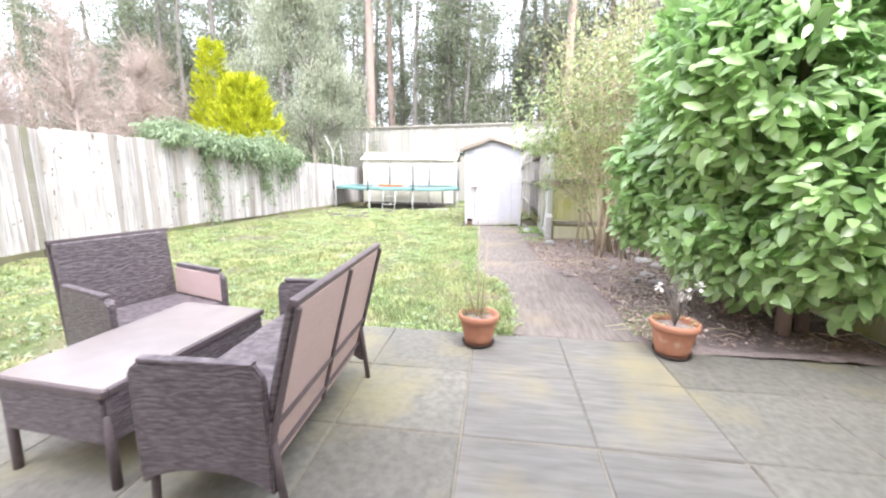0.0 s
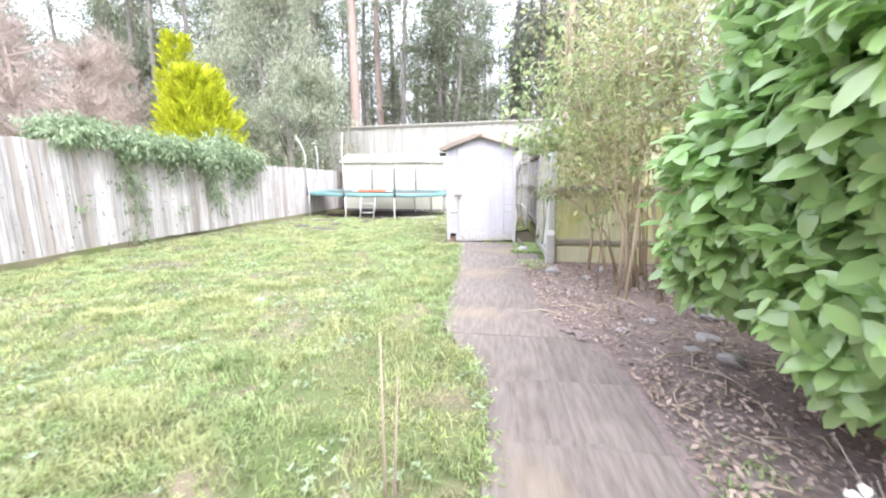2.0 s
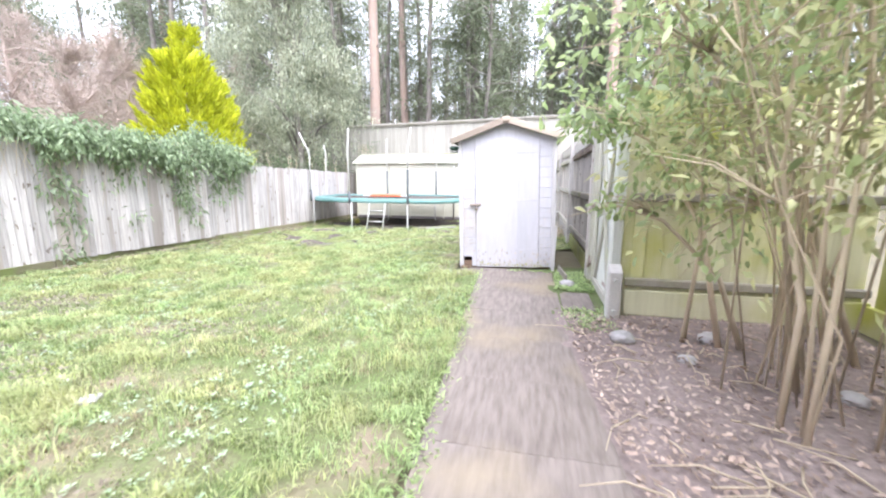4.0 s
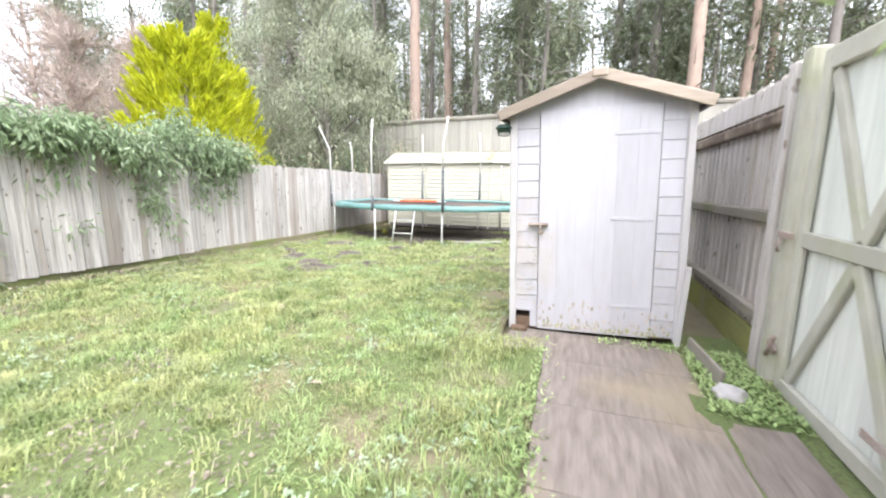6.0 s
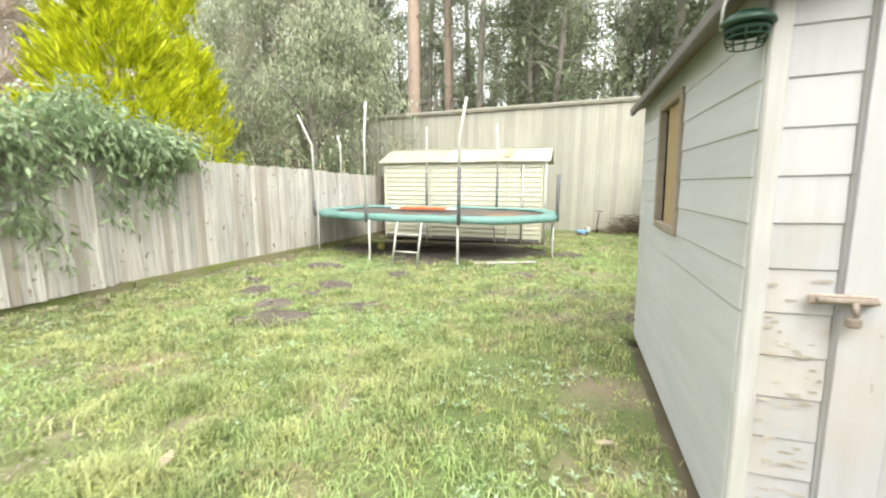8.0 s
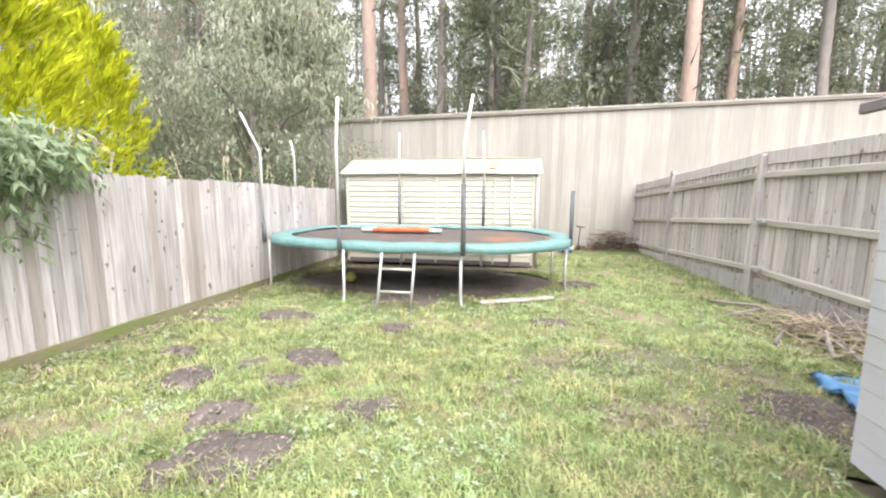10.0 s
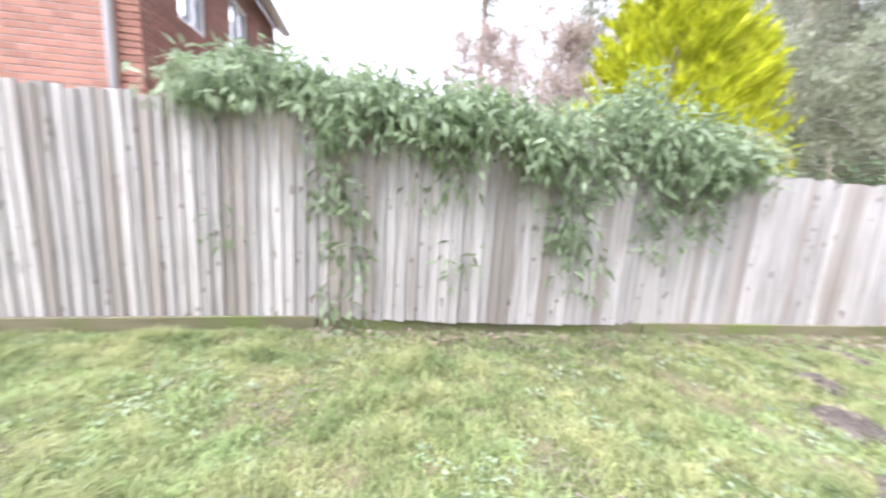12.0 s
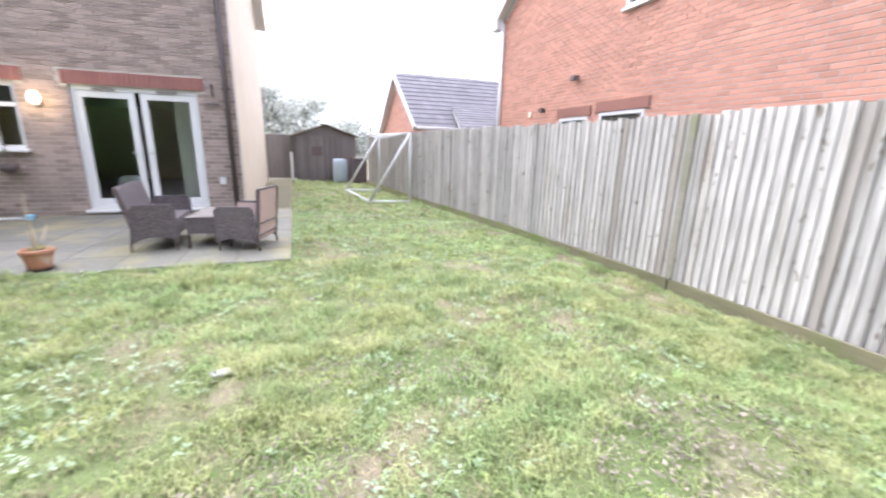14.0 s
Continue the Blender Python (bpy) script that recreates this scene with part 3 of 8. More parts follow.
def patch(x, y, rx, ry, heap):
    bm = bmesh.new()
    rings, sides = 8, 36
    seed = Vector((x * 3, y * 3, 0))
    c = bm.verts.new((x, y, gz(x, y) + 0.02 + heap * 0.8))
    prev = None
    for r in range(1, rings + 1):
        ring = []
        for k in range(sides):
            a = 2 * math.pi * k / sides
            wob = 1 + 0.45 * noise.noise(seed + Vector((math.cos(a) * 1.5, math.sin(a) * 1.5, 0))) + 0.3 * noise.noise(seed + Vector((math.cos(a) * 5, math.sin(a) * 5, 7)))
            f = r / rings
            px, py = x + rx * wob * f * math.cos(a), y + ry * wob * f * math.sin(a)
            lump = 0.055 * (noise.noise(Vector((px * 14, py * 14, 0))) + 0.6 * noise.noise(Vector((px * 40, py * 40, 0)))) * (1 - f)
            ring.append(bm.verts.new((px, py, gz(px, py) + 0.022 + heap * 0.8 * (1 - f * f) + lump - 0.045 * (r == rings))))
        for k in range(sides):
            if prev is None:
                f_ = bm.faces.new((c, ring[k], ring[(k + 1) % sides]))
            else:
                f_ = bm.faces.new((prev[k], ring[k], ring[(k + 1) % sides], prev[(k + 1) % sides]))
            f_.smooth = True
        prev = ring
    return tagged(part("soil_patch", bm, SOIL), "bare dark crumbly soil heap in the worn lawn", "soil", "bare patches in the lawn")


for s in SPOTS:
    if s[4] > 0.015:
        patch(*s)
        a = rnd.uniform(0, 6.3)
        patch(s[0] + 0.95 * s[2] * math.cos(a), s[1] + 0.95 * s[3] * math.sin(a), s[2] * 0.55, s[3] * 0.5, 0.018)


def soil_crumbs():
    pts = []
    for x, y, rx, ry, heap in SPOTS:
        for _ in range(int((3600 if heap == 0.012 else 1500) * rx * ry) + 30):
            a, u = rnd.uniform(0, 6.3), rnd.random() ** 0.6
            px, py = x + rx * 1.35 * u * math.cos(a), y + ry * 1.35 * u * math.sin(a)
            pts.append((px, py, gz(px, py) + 0.03 + heap * 0.8 * max(0, 1 - u * u)))
    b = np.array(pts)
    n = len(b)
    ang = rng.uniform(0, 6.28, n)
    d = np.stack([np.cos(ang), np.sin(ang), rng.uniform(-0.2, 0.8, n)], 1)
    me = leaves("soil_crumbs", b, d, np.tile([0, 0, 1.0], (n, 1)) + rng.normal(0, 0.3, (n, 3)), rng.uniform(0.012, 0.04, n), rng.uniform(0.01, 0.028, n), droop=0.3, fold=-0.4)
    tagged(part("soil_crumbs", me, CRUMB), "loose crumbs of soil and small pale grit on the bare spots", "soil", kind="stuff")


soil_crumbs()
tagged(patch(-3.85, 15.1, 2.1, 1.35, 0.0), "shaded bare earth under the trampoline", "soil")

# patio slabs on a bed of mortar
patio = tagged(part("patio", box(5.4, 3.95, 0.06, at=(0.13, 0.475, 0.078)), JOINT), "grey-green riven stone slabs with mossy stains beside the house", "patio", kind="structure")


def slab_mesh(name, sx, sy, h=0.05, bevel=0.008):
    bm = box(sx, sy, h, bevel)
    bmesh.ops.subdivide_edges(bm, edges=[e for e in bm.edges if e.calc_length() > 0.3], cuts=2, use_grid_fill=True)
    for v in bm.verts:
        if v.co.z > 0:
            v.co.z += 0.004 * noise.noise(v.co * 7)
        v.co.x += 0.004 * noise.noise(Vector((v.co.y * 9, 1, 0)))
    me = bpy.data.meshes.new(name)
    bm.to_mesh(me)
    bm.free()
    return me


slab_square = slab_mesh("slab", 0.596, 0.596)
slab_square.materials.append(SLAB)
slab_grain = slab_mesh("slab", 0.597, 0.597)
slab_grain.materials.append(PATIO_GRAIN)
for i in range(9):
    for j in range(7):
        x, y = -2.27 + 0.6 * i, 2.15 - 0.6 * j
        m = pose(x, y, 0.085 + rnd.uniform(-0.003, 0.003) + 0.006, rnd.uniform(-0.2, 0.2), rnd.uniform(-0.2, 0.2), rnd.choice((0, 90, 180, 270)) + rnd.uniform(-0.3, 0.3))
        part("slab", slab_grain if -0.35 < x < 1.0 else slab_square, None, patio, m=m)

path = tagged(part("path", box(0.66, 4.2, 0.05, at=(0.06, 6.5, 0.0845), bm=box(0.62, 1.75, 0.05, at=(0.48, 3.33, 0.0845))), PATH), "narrow path of brown wood-grain stone slabs through the lawn", "path", kind="structure")
ys = [2.47, 3.06, 3.66, 4.32, 4.98, 5.62, 6.26, 6.9, 7.54, 8.1, 8.62]
for y0, y1 in zip(ys, ys[1:]):
    splits = [-1.0, 0.53, 2.0] if y0 < 4.2 else [-1.0, 2.0]
    for s0, s1 in zip(splits, splits[1:]):
        bm = bmesh.new()
        top, low = [], []
        steps = 5
        edge = []
        for k in range(steps + 1):
            y = y0 + 0.002 + (y1 - y0 - 0.004) * k / steps
            a, b = float(path_edge(PATH_L, y)), float(path_edge(PATH_R, y))
            xa, xb = max(a, s0) + 0.003, min(b, s1) - 0.003
            xa += 0.012 * noise.noise(Vector((y * 5, 3, 0)))
            xb += 0.012 * noise.noise(Vector((y * 5, 9, 0)))
            edge.append((xa, xb, y))
        tilt = rnd.uniform(-0.001, 0.0015)
        rows_ = []
        for xa, xb, y in edge:
            row = []
            for u in np.linspace(0, 1, 6):
                x = xa + (xb - xa) * u
                rim = 0.0008 if u in (0, 1) or y in (edge[0][2], edge[-1][2]) else 0
                row.append(bm.verts.new((x, y, 0.112 + tilt - rim + 0.004 * noise.noise(Vector((x * 6, y * 6, 5))))))
            rows_.append(row)
        for r0, r1 in zip(rows_, rows_[1:]):
            for k in range(5):
                bm.faces.new((r0[k], r0[k + 1], r1[k + 1], r1[k])).smooth = True
        rim_loop = rows_[0] + [r[-1] for r in rows_[1:]] + rows_[-1][-2::-1] + [r[0] for r in rows_[-2:0:-1]]
        rim_loop = [bm.verts.new(v.co) for v in rim_loop]
        down = [bm.verts.new((v.co.x, v.co.y, v.co.z - 0.06)) for v in rim_loop]
        for k in range(len(down)):
            bm.faces.new((rim_loop[k], down[k], down[(k + 1) % len(down)], rim_loop[(k + 1) % len(down)]))
        part("slab", bm, PATH, path)
tagged(part("slab_piece", box(0.3, 0.42, 0.05, 0.008, at=(-0.58, 8.42, 0.085)), PATH), "odd brown paving slab before the shed", "slab")

tagged(part("slab_piece", box(0.30, 0.58, 0.05, 0.008, at=(0.635, 7.37, 0.086)), PATH), "worn brown slab between the path and the gate", "slab")

# planting bed by the path
sheet("planting_bed", list(np.arange(0.4, 2.62, 0.06)), list(np.arange(2.3, 7.0, 0.06)), 0.0, BED_SOIL,
      "brown planting bed covered with leaf litter and bark", "soil", rough=0.035, skip=lambda x, y: x < path_edge(PATH_R, y) - 0.05)
sheet("verge", list(np.arange(0.38, 0.98, 0.06)), list(np.arange(6.9, 9.0, 0.06)), -0.005, LAWN,
      "strip of mossy earth between the path and the gate", "soil", rough=0.03)


def scatter_litter():
    n = 6500
    y = rng.uniform(2.4, 6.9, n)
    a = path_edge(PATH_R, y) + 0.02
    x = a + (2.55 - a) * rng.random(n) ** 1.2
    yf = rng.uniform(7.5, 18, 2600)
    x, y, n = np.append(x, fence_x(yf) + 0.06 + np.abs(rng.normal(0, 0.16, 2600))), np.append(y, yf), n + 2600
    base = np.stack([x, y, ground_z(x, y) + 0.02 + 0.02 * rng.random(n)], 1)
    ang = rng.uniform(0, 2 * np.pi, n)
    ahead = np.stack([np.cos(ang), np.sin(ang), rng.uniform(-0.2, 0.5, n)], 1)
    me = leaves("leaf_litter", base, ahead, np.tile([0, 0, 1.0], (n, 1)) + rng.normal(0, 0.4, (n, 3)), rng.uniform(0.015, 0.06, n), rng.uniform(0.01, 0.028, n), droop=-0.1)
    tagged(part("leaf_litter", me, LITTER), "curled dead brown leaves over the planting bed", "leaf litter", kind="stuff")
    bm = bmesh.new()
    for _ in range(130):
        yy = rnd.uniform(2.5, 6.8)
        xx = rnd.uniform(float(path_edge(PATH_R, yy)) + 0.08, 2.5)
        a, ln = rnd.uniform(0, 6.3), rnd.uniform(0.08, 0.4)
        z = gz(xx, yy) + 0.03
        tube([(xx, yy, z), (xx + ln * 0.5 * math.cos(a), yy + ln * 0.5 * math.sin(a), z + 0.02), (xx + ln * math.cos(a + 0.2), yy + ln * math.sin(a + 0.2), z + 0.005)], [0.005, 0.004, 0.002], 4, bm)
    tagged(part("fallen_twigs", bm, STEM), "thin dry twigs lying on the bed", "twigs", kind="stuff")


scatter_litter()


def stone(x, y, r, flat=0.6):
    bm = bmesh.new()
    bmesh.ops.create_icosphere(bm, subdivisions=3, radius=r)
    seed = Vector((x * 5, y * 5, 2))
    for v in bm.verts:
        d = v.co.normalized()
        v.co *= 1 + 0.30 * noise.noise(d * 1.3 + seed) + 0.12 * noise.noise(d * 3.5 + seed)
        v.co.z *= flat
    for f in bm.faces:
        f.smooth = True
    return tagged(part("stone", bm, STONE, m=pose(x, y, gz(x, y) + r * flat * 0.35, 0, 0, rnd.uniform(0, 360))), "rounded pale grey stone half sunk in the bed", "stone", "stones in the planting bed")


for s in ((0.86, 6.39, 0.09), (1.42, 4.7, 0.06), (1.95, 5.21, 0.12, 0.35), (1.5, 4.15, 0.06), (1.7, 4.36, 0.08), (1.48, 6.5, 0.08), (1.68, 4.02, 0.075), (2.0, 4.9, 0.1, 0.4), (1.2, 6.1, 0.06), (1.15, 4.5, 0.045), (0.60, 7.93, 0.085, 0.55), (1.88, 5.74, 0.07)):
    stone(*s)


# ---- grass ----
def blades(name, n, xr, yr, length, width, material, label, keep=1.0):
    m = n // 9
    cx, cy = rng.uniform(*xr, m), rng.uniform(*yr, m)
    pick = rng.integers(0, m, n)
    spread = rng.uniform(0.012, 0.075, m)[pick]
    comb = rng.uniform(0, 2 * np.pi, m)[pick]
    x, y = cx[pick] + rng.normal(0, 1, n) * spread, cy[pick] + rng.normal(0, 1, n) * spread
    ok = on_lawn(x, y)
    thin = np.array([0.48 + 0.85 * noise.noise(Vector((a * 1.6, b * 1.6, 4))) + 0.65 * noise.noise(Vector((a * 6, b * 6, 8))) for a, b in zip(x, y)])
    ok &= rng.random(n) < np.clip(thin * 1.8 - 0.15, 0.2, 1) * keep
    for sx, sy, rx, ry, heap in SPOTS:
        d = ((x - sx) / rx) ** 2 + ((y - sy) / ry) ** 2
        ok &= (d > 1.1) | (rng.random(n) < np.clip((d - 0.2) * 0.8, 0.05 if heap > 0.015 else 0.2, 1))
    x, y, comb = x[ok], y[ok], comb[ok]
    n = len(x)
    tall = np.clip(1 + np.array([0.8 * noise.noise(Vector((a * 0.9, b * 0.9, 1))) + 1.1 * noise.noise(Vector((a * 3.8, b * 3.8, 6))) for a, b in zip(x, y)]), 0.3, 2.2)
    ang = comb + rng.normal(0, 0.9, n)
    lean = rng.uniform(0.25, 1.3, n)
    out = np.stack([np.cos(ang), np.sin(ang), np.zeros(n)], 1)
    base = np.stack([x, y, lawn_z(x, y) - 0.003], 1)
    L = (rng.uniform(*length, n) * tall)[:, None]
    mid = base + out * L * 0.3 * lean[:, None] + np.array([0, 0, 1]) * L * 0.6
    tip = base + out * L * 0.95 * lean[:, None] + np.array([0, 0, 1]) * L * (1.0 - 0.35 * lean[:, None])
    side = np.stack([-np.sin(ang), np.cos(ang), np.zeros(n)], 1) * rng.uniform(*width, n)[:, None]
    v = np.stack([base - side, base + side, mid + side * 0.8, mid - side * 0.8, tip], 1).reshape(-1, 3)
    f = (np.arange(n)[:, None, None] * 5 + np.array([(0, 1, 2), (0, 2, 3), (3, 2, 4)])[None]).reshape(-1, 3)
    return tagged(part(name, raw_mesh(name, v, f, True), material), label, "grass", kind="stuff")


blades("grass", 240000, (-6.5, 0.2), (2.4, 12.5), (0.03, 0.08), (0.002, 0.0045), GRASS, "short uneven blades of winter grass, yellow-green")
blades("grass", 110000, (-6.3, -2.0), (4.2, 10.5), (0.025, 0.07), (0.0018, 0.004), GRASS, "dense short grass in the middle of the lawn")
blades("grass", 55000, (-6.5, 1.0), (10.5, 18.4), (0.035, 0.08), (0.003, 0.006), GRASS, "coarse grass between bare spots by the trampoline")
blades("grass", 26000, (-6.6, -2.5), (-10, 2.5), (0.04, 0.08), (0.006, 0.012), GRASS, "pale grass strip beside the house")


def tufts(name, n_tufts, per, length, width, material, label, cut, seed):
    """Clumps of longer or dead blades where the turf is uneven."""
    m = n_tufts * 4
    cx, cy = rng.uniform(-6.4, 0.3, m), rng.uniform(-4, 16, m)
    v = np.array([noise.noise(Vector((a * 0.8, b * 0.8, seed))) for a, b in zip(cx, cy)])
    ok = on_lawn(cx, cy) & (v > cut)
    cx, cy = cx[ok][:n_tufts], cy[ok][:n_tufts]
    x, y = np.repeat(cx, per), np.repeat(cy, per)
    n = len(x)
    x, y = x + rng.normal(0, 0.03, n), y + rng.normal(0, 0.03, n)
    ang = rng.uniform(0, 2 * np.pi, n)
    out = np.stack([np.cos(ang), np.sin(ang), np.zeros(n)], 1)
    lean = rng.uniform(0.5, 1.5, n)[:, None]
    base = np.stack([x, y, lawn_z(x, y) - 0.003], 1)
    L = rng.uniform(*length, n)[:, None]
    mid = base + out * L * 0.35 * lean + np.array([0, 0, 1]) * L * 0.5
    tip = base + out * L * 0.9 * lean + np.array([0, 0, 1]) * L * np.clip(0.75 - 0.4 * lean, 0.05, 1)
    side = np.stack([-np.sin(ang), np.cos(ang), np.zeros(n)], 1) * rng.uniform(*width, n)[:, None]
    vv = np.stack([base - side, base + side, mid + side * 0.8, mid - side * 0.8, tip], 1).reshape(-1, 3)
    f = (np.arange(n)[:, None, None] * 5 + np.array([(0, 1, 2), (0, 2, 3), (3, 2, 4)])[None]).reshape(-1, 3)
    tagged(part(name, raw_mesh(name, vv, f, True), material), label, "grass", kind="stuff")


tufts("grass_tuft", 2300, 20, (0.045, 0.11), (0.002, 0.004), TUFT, "lush pale green tufts standing above the lawn", 0.05, 31)
tufts("moss_tuft", 1500, 16, (0.02, 0.055), (0.002, 0.0045), LIME, "bright yellow-green mossy tufts in the lawn", 0.0, 63)
tufts("dead_grass", 2600, 12, (0.03, 0.07), (0.002, 0.004), DEAD_GRASS, "flattened straw-coloured dead grass in the lawn", 0.02, 47)


def lawn_weeds():
    n = 17000
    x, y = rng.uniform(-6.4, 0.2, n), rng.uniform(-2, 14, n)
    ok = on_lawn(x, y)
    clump = np.array([noise.noise(Vector((a * 1.1, b * 1.1, 20))) + 0.7 * noise.noise(Vector((a * 4.5, b * 4.5, 27))) for a, b in zip(x, y)])
    ok &= clump > 0.12
    for sx, sy, rx, ry, heap in SPOTS:
        ok &= ((x - sx) / rx) ** 2 + ((y - sy) / ry) ** 2 > 1
    x, y = x[ok], y[ok]
    k = 5
    x, y = np.repeat(x, k), np.repeat(y, k)
    n = len(x)
    ang = rng.uniform(0, 2 * np.pi, n)
    base = np.stack([x, y, lawn_z(x, y) + 0.015 + 0.02 * rng.random(n)], 1)
    ahead = np.stack([np.cos(ang), np.sin(ang), rng.uniform(0.1, 0.7, n)], 1)
    me = leaves("lawn_weeds", base, ahead, np.tile([0, 0, 1.0], (n, 1)), rng.uniform(0.014, 0.034, n), rng.uniform(0.009, 0.018, n), rows=((0.6, 1.0),), droop=0.2)
    tagged(part("lawn_weeds", me, WEED), "small pale green broad-leaved weeds in the lawn", "weeds", kind="stuff")


lawn_weeds()


def weed_edges():
    pts = []
    for _ in range(230):
        y = rnd.uniform(7.68, 8.55)
        pts.append((rnd.uniform(0.49, 0.84), y))
    for _ in range(80):
        pts.append((rnd.gauss(0.66, 0.09), rnd.uniform(6.55, 7.08)))
    for _ in range(30):
        pts.append((rnd.uniform(-0.1, 0.5), rnd.uniform(8.52, 8.6)))
    for _ in range(260):
        y = rnd.uniform(2.45, 8.4)
        pts.append((float(path_edge(PATH_L, y)) - rnd.uniform(-0.04, 0.06), y))
    for _ in range(45):
        pts.append((rnd.uniform(1.0, 1.3), rnd.uniform(2.45, 3.2)))
    for _ in range(170):
        pts.append((rnd.uniform(-2.6, 0.05), 2.44 + abs(rnd.gauss(0, 0.035))))
    for _ in range(170):
        pts.append((-2.57 - abs(rnd.gauss(0, 0.04)), rnd.uniform(-1.4, 2.45)))
    for _ in range(620):
        y = rnd.uniform(-3, 12.5)
        pts.append((float(fence_x(y)) + 0.07 + abs(rnd.gauss(0, 0.07)), y))
    p = np.array(pts)
    p = np.repeat(p, 7, 0) + rng.normal(0, 0.03, (len(p) * 7, 2))
    n = len(p)
    ang = rng.uniform(0, 6.28, n)
    base = np.stack([p[:, 0], p[:, 1], ground_z(p[:, 0], p[:, 1]) + 0.005], 1)
    ahead = np.stack([np.cos(ang), np.sin(ang), rng.uniform(0.4, 1.8, n)], 1)
    me = leaves("edge_weeds", base, ahead, np.tile([0, 0, 1.0], (n, 1)) + 0.01, rng.uniform(0.025, 0.06, n), rng.uniform(0.008, 0.018, n), droop=0.3)
    tagged(part("edge_weeds", me, TUFT), "tufts of grass and weeds along the path edges", "weeds", kind="stuff")


weed_edges()


# ---- fences ----
def board_mesh(name, w, h, thick, material, taper=True):
    """A feather-edged upright board: thicker on one side, base at z 0."""
    bm = bmesh.new()
    t0, t1 = thick, thick * (0.2 if taper else 1.0)
    c = 0.004
    prof = [(-w / 2, 0), (-w / 2, t0 - c), (-w / 2 + c, t0), (w / 2 - c, t1), (w / 2, t1 - c if not taper else t1 * 0.6), (w / 2, 0)]
    lo, hi = [[bm.verts.new((x, y, z)) for x, y in prof] for z in (0, h)]
    for k in range(len(prof)):
        bm.faces.new((lo[k], lo[(k + 1) % len(prof)], hi[(k + 1) % len(prof)], hi[k]))
    bm.faces.new(lo[::-1])
    bm.faces.new(hi)
    bmesh.ops.recalc_face_normals(bm, faces=bm.faces[:])
    me = bpy.data.meshes.new(name)
    bm.to_mesh(me)
    bm.free()
    me.materials.append(material)
    return me


def left_fence():
    f = thing("fence_west", "weathered grey feather-edge board fence along the lawn", "fence", kind="structure")
    pitch = 0.09
    tall = [board_mesh("board", 0.106, h, 0.034, FENCE_WOOD) for h in (1.69, 1.705, 1.72)]
    low = [board_mesh("board", 0.106, h, 0.03, FENCE_WOOD) for h in (1.48, 1.49, 1.50)]
    stained = board_mesh("board", 0.106, 1.70, 0.034, FENCE_STAIN)
    stained_low = board_mesh("board", 0.106, 1.485, 0.03, FENCE_STAIN)
    y = -8.0
    while y < 19.4:
        x = float(fence_x(y))
        a = math.degrees(math.atan2(float(fence_x(y + 0.3)) - x, 0.3))
        z = gz(x, y) + 0.13
        step = y > 11.35
        drop = -0.02 if not step else 0.0
        me = rnd.choice(low if step else tall)
        if not step and (9.02 < y < 9.2 or 6.85 < y < 7.02 or rnd.random() < (0.14 if 5.6 < y < 7.9 else 0.05)):
            me = stained
        elif step and rnd.random() < 0.22:
            me = stained_low
        m = pose(x + rnd.uniform(0, 0.006), y, z + drop + rnd.uniform(-0.008, 0.008), rnd.uniform(-0.25, 0.25), rnd.uniform(-0.25, 0.25), -90 - a)
        part("board", me, None, f, m=m)
        y += pitch + rnd.uniform(-0.004, 0.004)
    seams = [-8.1, -7.0, -4.2, -1.4, 1.4, 4.38, 7.6, 10.6, 13.5, 16.2, 19.4]
    for y0, y1 in zip(seams, seams[1:]):
        x0, x1 = float(fence_x(y0)), float(fence_x(y1))
        z0, z1 = gz(x0, y0), gz(x1, y1)
        ln = math.hypot(y1 - y0, x1 - x0)
        turn = -math.degrees(math.atan2(x1 - x0, y1 - y0))
        part("gravel_board", box(0.03, ln - 0.02, 0.17, 0.005), GRAVEL_BOARD, f, "mossy dark gravel board",
             pose((x0 + x1) / 2 + 0.024, (y0 + y1) / 2, (z0 + z1) / 2 + 0.052, math.degrees(math.atan2(z1 - z0, ln)), 0, turn))
        for zz in (0.45, 1.05, 1.5):
            part("rail", box(0.05, ln, 0.08, 0.008), FENCE_RAIL, f, m=pose((x0 + x1) / 2 - 0.11, (y0 + y1) / 2, (z0 + z1) / 2 + zz, math.degrees(math.atan2(z1 - z0, ln)), 0, turn))
    for y0 in seams:
        x0 = float(fence_x(y0))
        h = 1.9 if y0 < 11 else 1.62
        part("post", box(0.1, 0.1, h, 0.01), FENCE_RAIL, f, m=pose(x0 - 0.1, y0, gz(x0, y0) + h / 2 - 0.1))
    for y0 in (4.38,):
        x0 = float(fence_x(y0))
        part("cover_strip", box(0.02, 0.09, 1.68, 0.004), FENCE_RAIL, f, "darker seam board", pose(x0 + 0.034, y0, gz(x0, y0) + 0.98))


left_fence()


def rear_y(x):
    return 19.6 + 0.07 * (x + 6)


